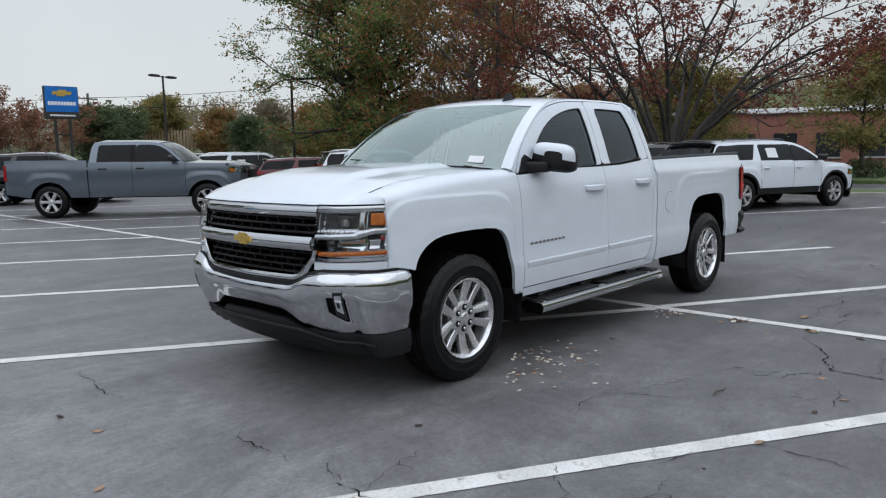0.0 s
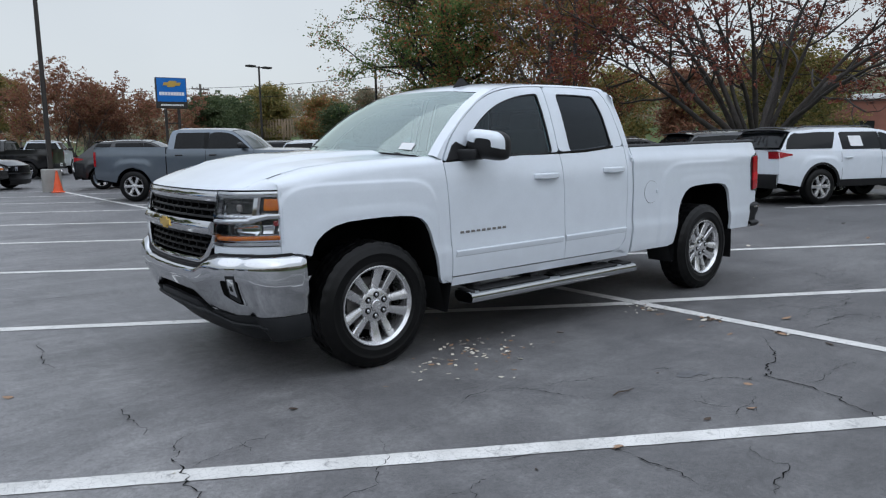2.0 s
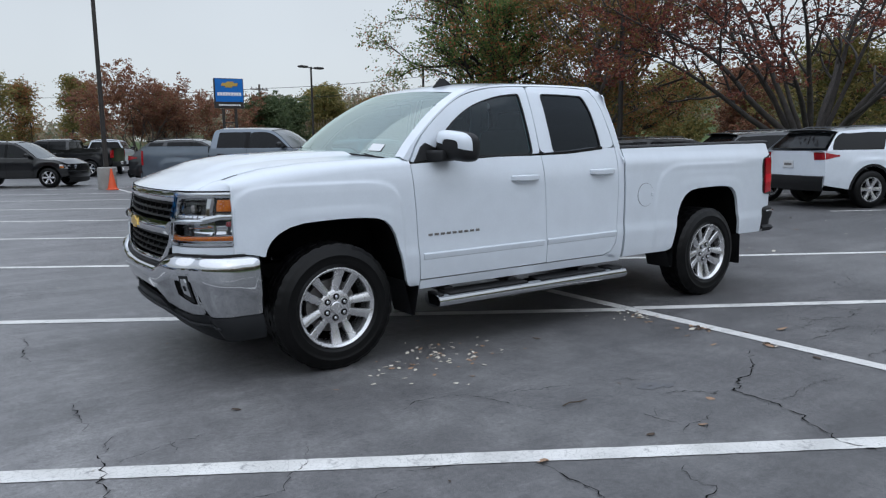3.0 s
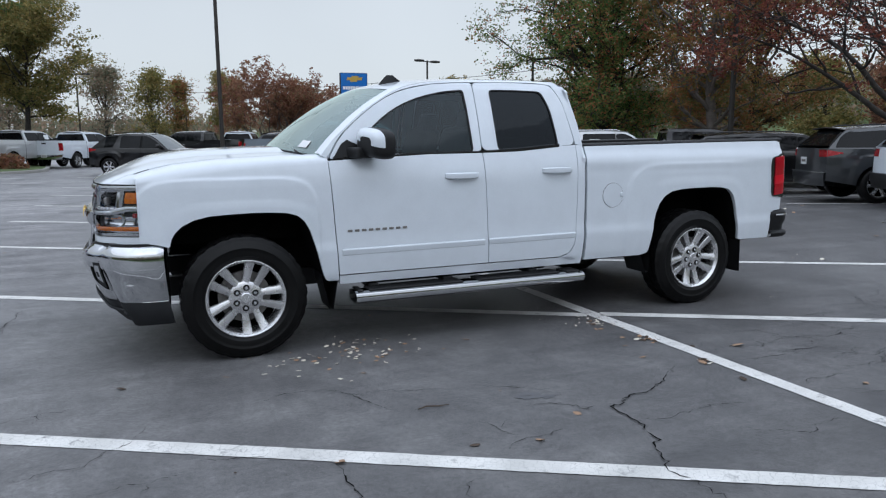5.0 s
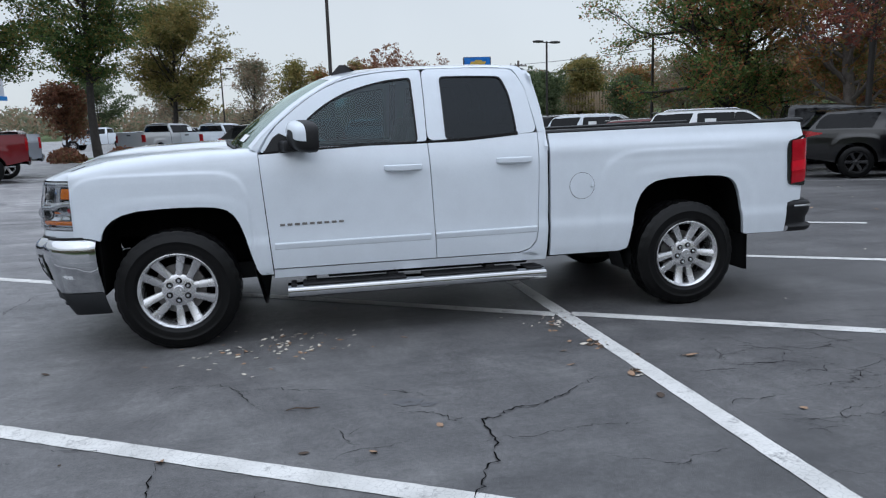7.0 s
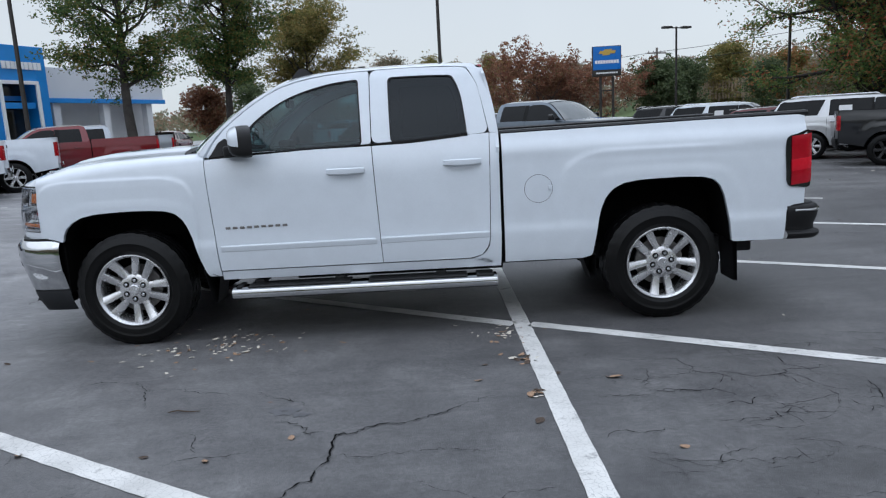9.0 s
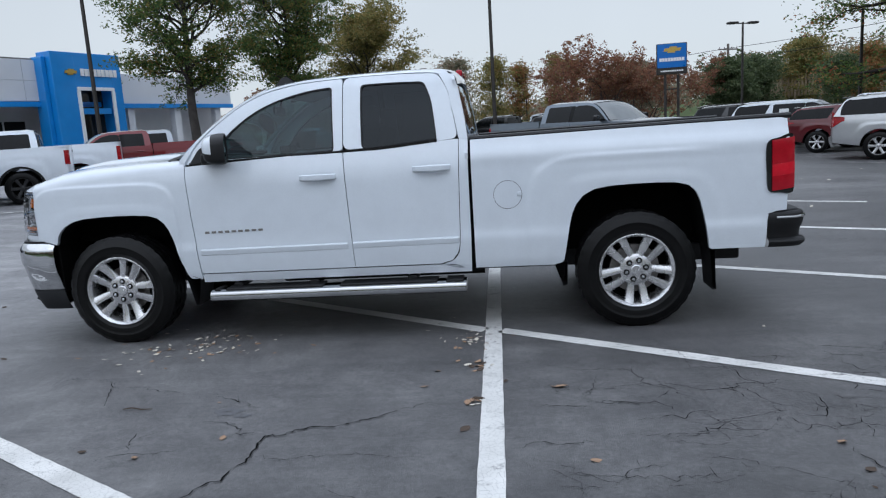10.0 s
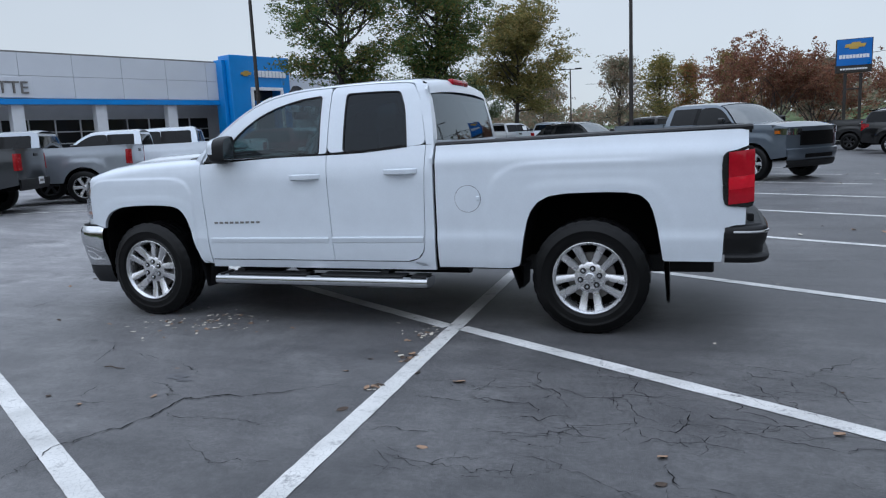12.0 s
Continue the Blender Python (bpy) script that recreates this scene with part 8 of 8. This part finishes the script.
def crack(points, width, seed, name="crack"):
    """A jagged dark gap along the given run of points."""
    rng = random.Random(seed)
    pts = [Vector((x, y, 0)) for x, y in points]
    line, drift = [], Vector((0, 0, 0))
    for a, b in zip(pts, pts[1:]):
        n = max(2, int((b - a).length / 0.022))
        for i in range(n):
            drift += Vector((rng.gauss(0, 1), rng.gauss(0, 1), 0)) * 0.012 - drift * 0.25
            line.append(a.lerp(b, i / n) + drift + Vector((rng.uniform(-1, 1), rng.uniform(-1, 1), 0)) * 0.005)
    line.append(pts[-1])
    rows = [[], []]
    for i, p in enumerate(line):
        d = (line[min(i + 1, len(line) - 1)] - line[max(i - 1, 0)]).normalized()
        side_v = Vector((-d.y, d.x, 0))
        w = 0.8 * width * (rng.uniform(0.05, 0.5) if rng.random() < 0.45 else rng.uniform(0.5, 1.1)) * min(1.0, 0.25 + 2.5 * min(i, len(line) - 1 - i) / len(line))
        for k, sg in ((0, -1), (1, 1)):
            q = p + side_v * sg * w / 2
            rows[k].append((q.x, q.y, 0.006))
    bm = bmesh.new()
    grid(bm, rows)
    return tagged(part(name, bm, CRACK), "dark irregular crack in the asphalt", "crack", "cracks in the asphalt", "structure")


CRACKS = [
    ([(1.44, -3.58), (1.41, -3.33), (1.40, -3.2), (1.54, -3.0), (1.59, -2.82), (1.60, -2.61), (1.76, -2.49), (1.98, -2.44), (2.13, -2.33), (2.37, -2.19)], 0.016),
    ([(1.59, -2.60), (1.44, -2.48), (1.21, -2.37)], 0.010),
    ([(-1.5, -1.9), (-1.45, -1.56), (-1.40, -1.40), (-1.29, -1.2)], 0.012),
    ([(-1.41, -0.56), (-1.47, -0.82), (-1.44, -1.09)], 0.010),
    ([(-1.54, 1.18), (-1.58, 0.7), (-1.59, 0.36)], 0.009),
    ([(0.24, -3.3), (0.52, -3.19), (0.6, -3.0)], 0.010),
    ([(0.12, -2.63), (0.14, -2.8), (0.10, -3.05)], 0.010),
    ([(3.38, -2.46), (3.6, -2.41), (3.75, -2.35)], 0.008),
    ([(3.15, -2.25), (3.43, -2.26)], 0.007),
    ([(3.56, -2.02), (3.78, -2.1), (4.0, -2.02), (4.25, -2.01)], 0.009),
    ([(4.2, -2.78), (4.22, -2.96), (4.2, -3.1)], 0.008),
    ([(4.27, -2.2), (4.28, -2.33), (4.22, -2.48)], 0.009),
    ([(2.77, -2.73), (2.95, -2.70), (3.15, -2.70)], 0.008),
    ([(1.55, -2.80), (2.09, -2.78), (2.4, -2.82)], 0.006),
    ([(3.16, -2.24), (3.5, -2.25), (3.6, -2.38)], 0.008),
    ([(2.0, -3.05), (2.25, -3.19), (2.56, -3.11)], 0.007),
    ([(2.9, -2.95), (3.3, -3.02), (3.7, -2.98)], 0.007),
    ([(3.3, -2.62), (3.75, -2.60), (4.0, -2.66)], 0.006),
    ([(4.4, -2.4), (4.8, -2.5), (5.2, -2.45)], 0.009),
    ([(4.5, -1.4), (4.9, -1.55), (5.4, -1.5)], 0.008),
    ([(-2.4, 2.6), (-1.5, 2.9), (-0.6, 2.7)], 0.010),
    ([(5.2, 1.9), (6.2, 2.1), (7.0, 1.8)], 0.010),
    ([(-6.0, 6.0), (-4.5, 7.2), (-3.2, 7.0), (-2.0, 8.1)], 0.018),
    ([(-7.0, 10.5), (-5.0, 10.1), (-3.5, 11.4)], 0.016),
]
rng = random.Random(31)
for k in range(120):
    x, y = rng.uniform(2.75, 5.8), rng.uniform(-3.7, -1.35)
    if k > 100:
        x, y = rng.uniform(-2.5, 1.5), rng.uniform(-3.0, -1.5)
    a, run = rng.gauss(-0.15, 0.35), []
    for i in range(rng.randint(3, 6)):
        run.append((x, y))
        a += rng.gauss(0, 0.35)
        x, y = x + rng.uniform(0.08, 0.18) * math.cos(a), y + rng.uniform(0.08, 0.18) * math.sin(a)
    CRACKS.append((run, rng.uniform(0.003, 0.0075)))
    if rng.random() < 0.6:
        bx, by = run[len(run) // 2]
        CRACKS.append(([(bx, by), (bx + rng.uniform(-0.08, 0.08), by + rng.uniform(0.06, 0.16) * rng.choice((-1, 1)))], 0.005))
for k, (pts, width) in enumerate(CRACKS):
    crack(pts, width, 300 + k)

# dark stains: thin flat films with lobed outlines
STAIN = surface("oil_stain", (0.080, 0.080, 0.085), (0.105, 0.106, 0.112), 9, 0.42, bump=0.1)
for k, (x, y, r) in enumerate(((1.29, -2.25, 0.05), (1.38, -2.30, 0.03))):
    rng = random.Random(400 + k)
    bm = bmesh.new()
    rows = [[(x + r * f * (1 + 0.25 * math.sin(3 * a + k) + rng.uniform(-0.1, 0.1)) * math.cos(a) * 1.5, y + r * f * (1 + 0.2 * math.sin(5 * a)) * math.sin(a), 0.003) for a in np.linspace(0, 2 * math.pi, 25)[:-1]] for f in (1.0, 0.6, 0.2)]
    grid(bm, rows, closed=True)
    tagged(part("oil_stain", bm, STAIN), "small dark oil stain on the asphalt", "stain", "stains on the asphalt", "structure")

# fallen leaves: pale dry chips by the front wheel, larger brown leaves elsewhere
PALE_LEAF = surface("dry_leaf_pale", (0.42, 0.37, 0.30), (0.68, 0.64, 0.56), 30, 0.8, bump=0.3)
BROWN_LEAF = surface("dry_leaf_brown", (0.20, 0.11, 0.065), (0.42, 0.29, 0.19), 25, 0.8, bump=0.3)
DARK_LEAF = surface("dry_leaf_dark", (0.035, 0.025, 0.02), (0.09, 0.06, 0.04), 25, 0.85, bump=0.3)


def leaf_mesh(name, material, seed):
    """A curled dry leaf one metre long, to be scaled."""
    rng = random.Random(seed)
    rows = []
    for i in range(9):
        u = i / 8
        w = 0.30 * math.sin(math.pi * min(u * 1.05, 1.0)) ** 0.8 + 0.012
        lift = 0.10 * math.sin(math.pi * u * 1.3 + seed) + 0.12
        rows.append([(u - 0.5, -w * rng.uniform(0.85, 1.1), lift + 0.16), (u - 0.5, 0, lift), (u - 0.5, w * rng.uniform(0.85, 1.1), lift + 0.12)])
    bm = bmesh.new()
    grid(bm, rows)
    return mesh_of(name, bm, material)


LEAF = {m.name: [leaf_mesh("fallen_leaf", m, 7 * j + 3) for j in range(3)] for m in (PALE_LEAF, BROWN_LEAF, DARK_LEAF)}
rng = random.Random(77)


def leaf(x, y, size, m):
    ob = part("fallen_leaf", rng.choice(LEAF[m.name]), None)
    ob.matrix_basis = pose(x, y, 0.002 + gz(x, y), rng.uniform(-12, 12), rng.uniform(-10, 10), rng.uniform(0, 360)) @ Matrix.Diagonal((size, size, size * rng.uniform(0.15, 0.55), 1))
    return tagged(ob, {"dry_leaf_pale": "small pale dry leaf lying on the asphalt", "dry_leaf_brown": "brown curled leaf lying on the asphalt", "dry_leaf_dark": "dark withered leaf lying on the asphalt"}[m.name], "leaf", "fallen leaves")


SPOTS = [(3.04, -2.0, 0.095), (2.56, -2.52, 0.075), (1.39, -2.57, 0.055), (3.13, -2.86, 0.055), (1.05, -2.77, 0.05), (0.14, -2.62, 0.06), (4.17, -2.97, 0.06), (4.17, -2.73, 0.06), (4.91, -2.33, 0.07), (-0.75, -1.22, 0.05), (-0.18, -1.25, 0.05), (1.44, -1.12, 0.05), (-2.14, -0.68, 0.06), (-1.88, -0.01, 0.06), (-1.93, 0.37, 0.06), (2.35, -1.7, 0.05), (2.46, -1.53, 0.05), (2.30, -1.95, 0.05), (2.75, -1.9, 0.05), (0.75, -2.70, 0.05)]
for x, y, size in SPOTS:
    leaf(x, y, size, rng.choice((BROWN_LEAF, BROWN_LEAF, DARK_LEAF)))
for k in range(90):
    x, y = rng.gauss(0.66, 0.27), rng.gauss(-1.08, 0.20)
    leaf(x, y, rng.uniform(0.022, 0.046), rng.choice((PALE_LEAF, PALE_LEAF, PALE_LEAF, BROWN_LEAF)))
for k in range(32):
    x, y = 2.50 + rng.gauss(0.05, 0.10), -1.10 + rng.gauss(0, 0.10)
    leaf(x, y, rng.uniform(0.018, 0.05), rng.choice((PALE_LEAF, PALE_LEAF, BROWN_LEAF)))
for k in range(30):
    y = rng.choice((-1.62, -2.18)) + rng.gauss(0, 0.05)
    leaf(2.60 + rng.gauss(0, 0.035), y, rng.uniform(0.025, 0.06), rng.choice((BROWN_LEAF, PALE_LEAF, DARK_LEAF)))
for k in range(80):
    x, y = rng.uniform(-3, 7.5), rng.uniform(-3.6, 8)
    leaf(x, y, rng.uniform(0.012, 0.036), rng.choice((PALE_LEAF, PALE_LEAF, BROWN_LEAF, DARK_LEAF)))
for k in range(45):
    x, y = rng.uniform(5, 12), rng.uniform(-2, 14)
    leaf(x, y, rng.uniform(0.05, 0.10), rng.choice((PALE_LEAF, BROWN_LEAF, PALE_LEAF)))
# a bare twig
bm = bmesh.new()
tube(bm, [(0.67, -2.19, 0.006), (0.72, -2.185, 0.012), (0.78, -2.20, 0.008), (0.84, -2.195, 0.007)], [0.003, 0.004, 0.004, 0.002], 5)
tagged(part("twig", bm, DARK_LEAF), "thin dark twig lying on the asphalt", "twig")
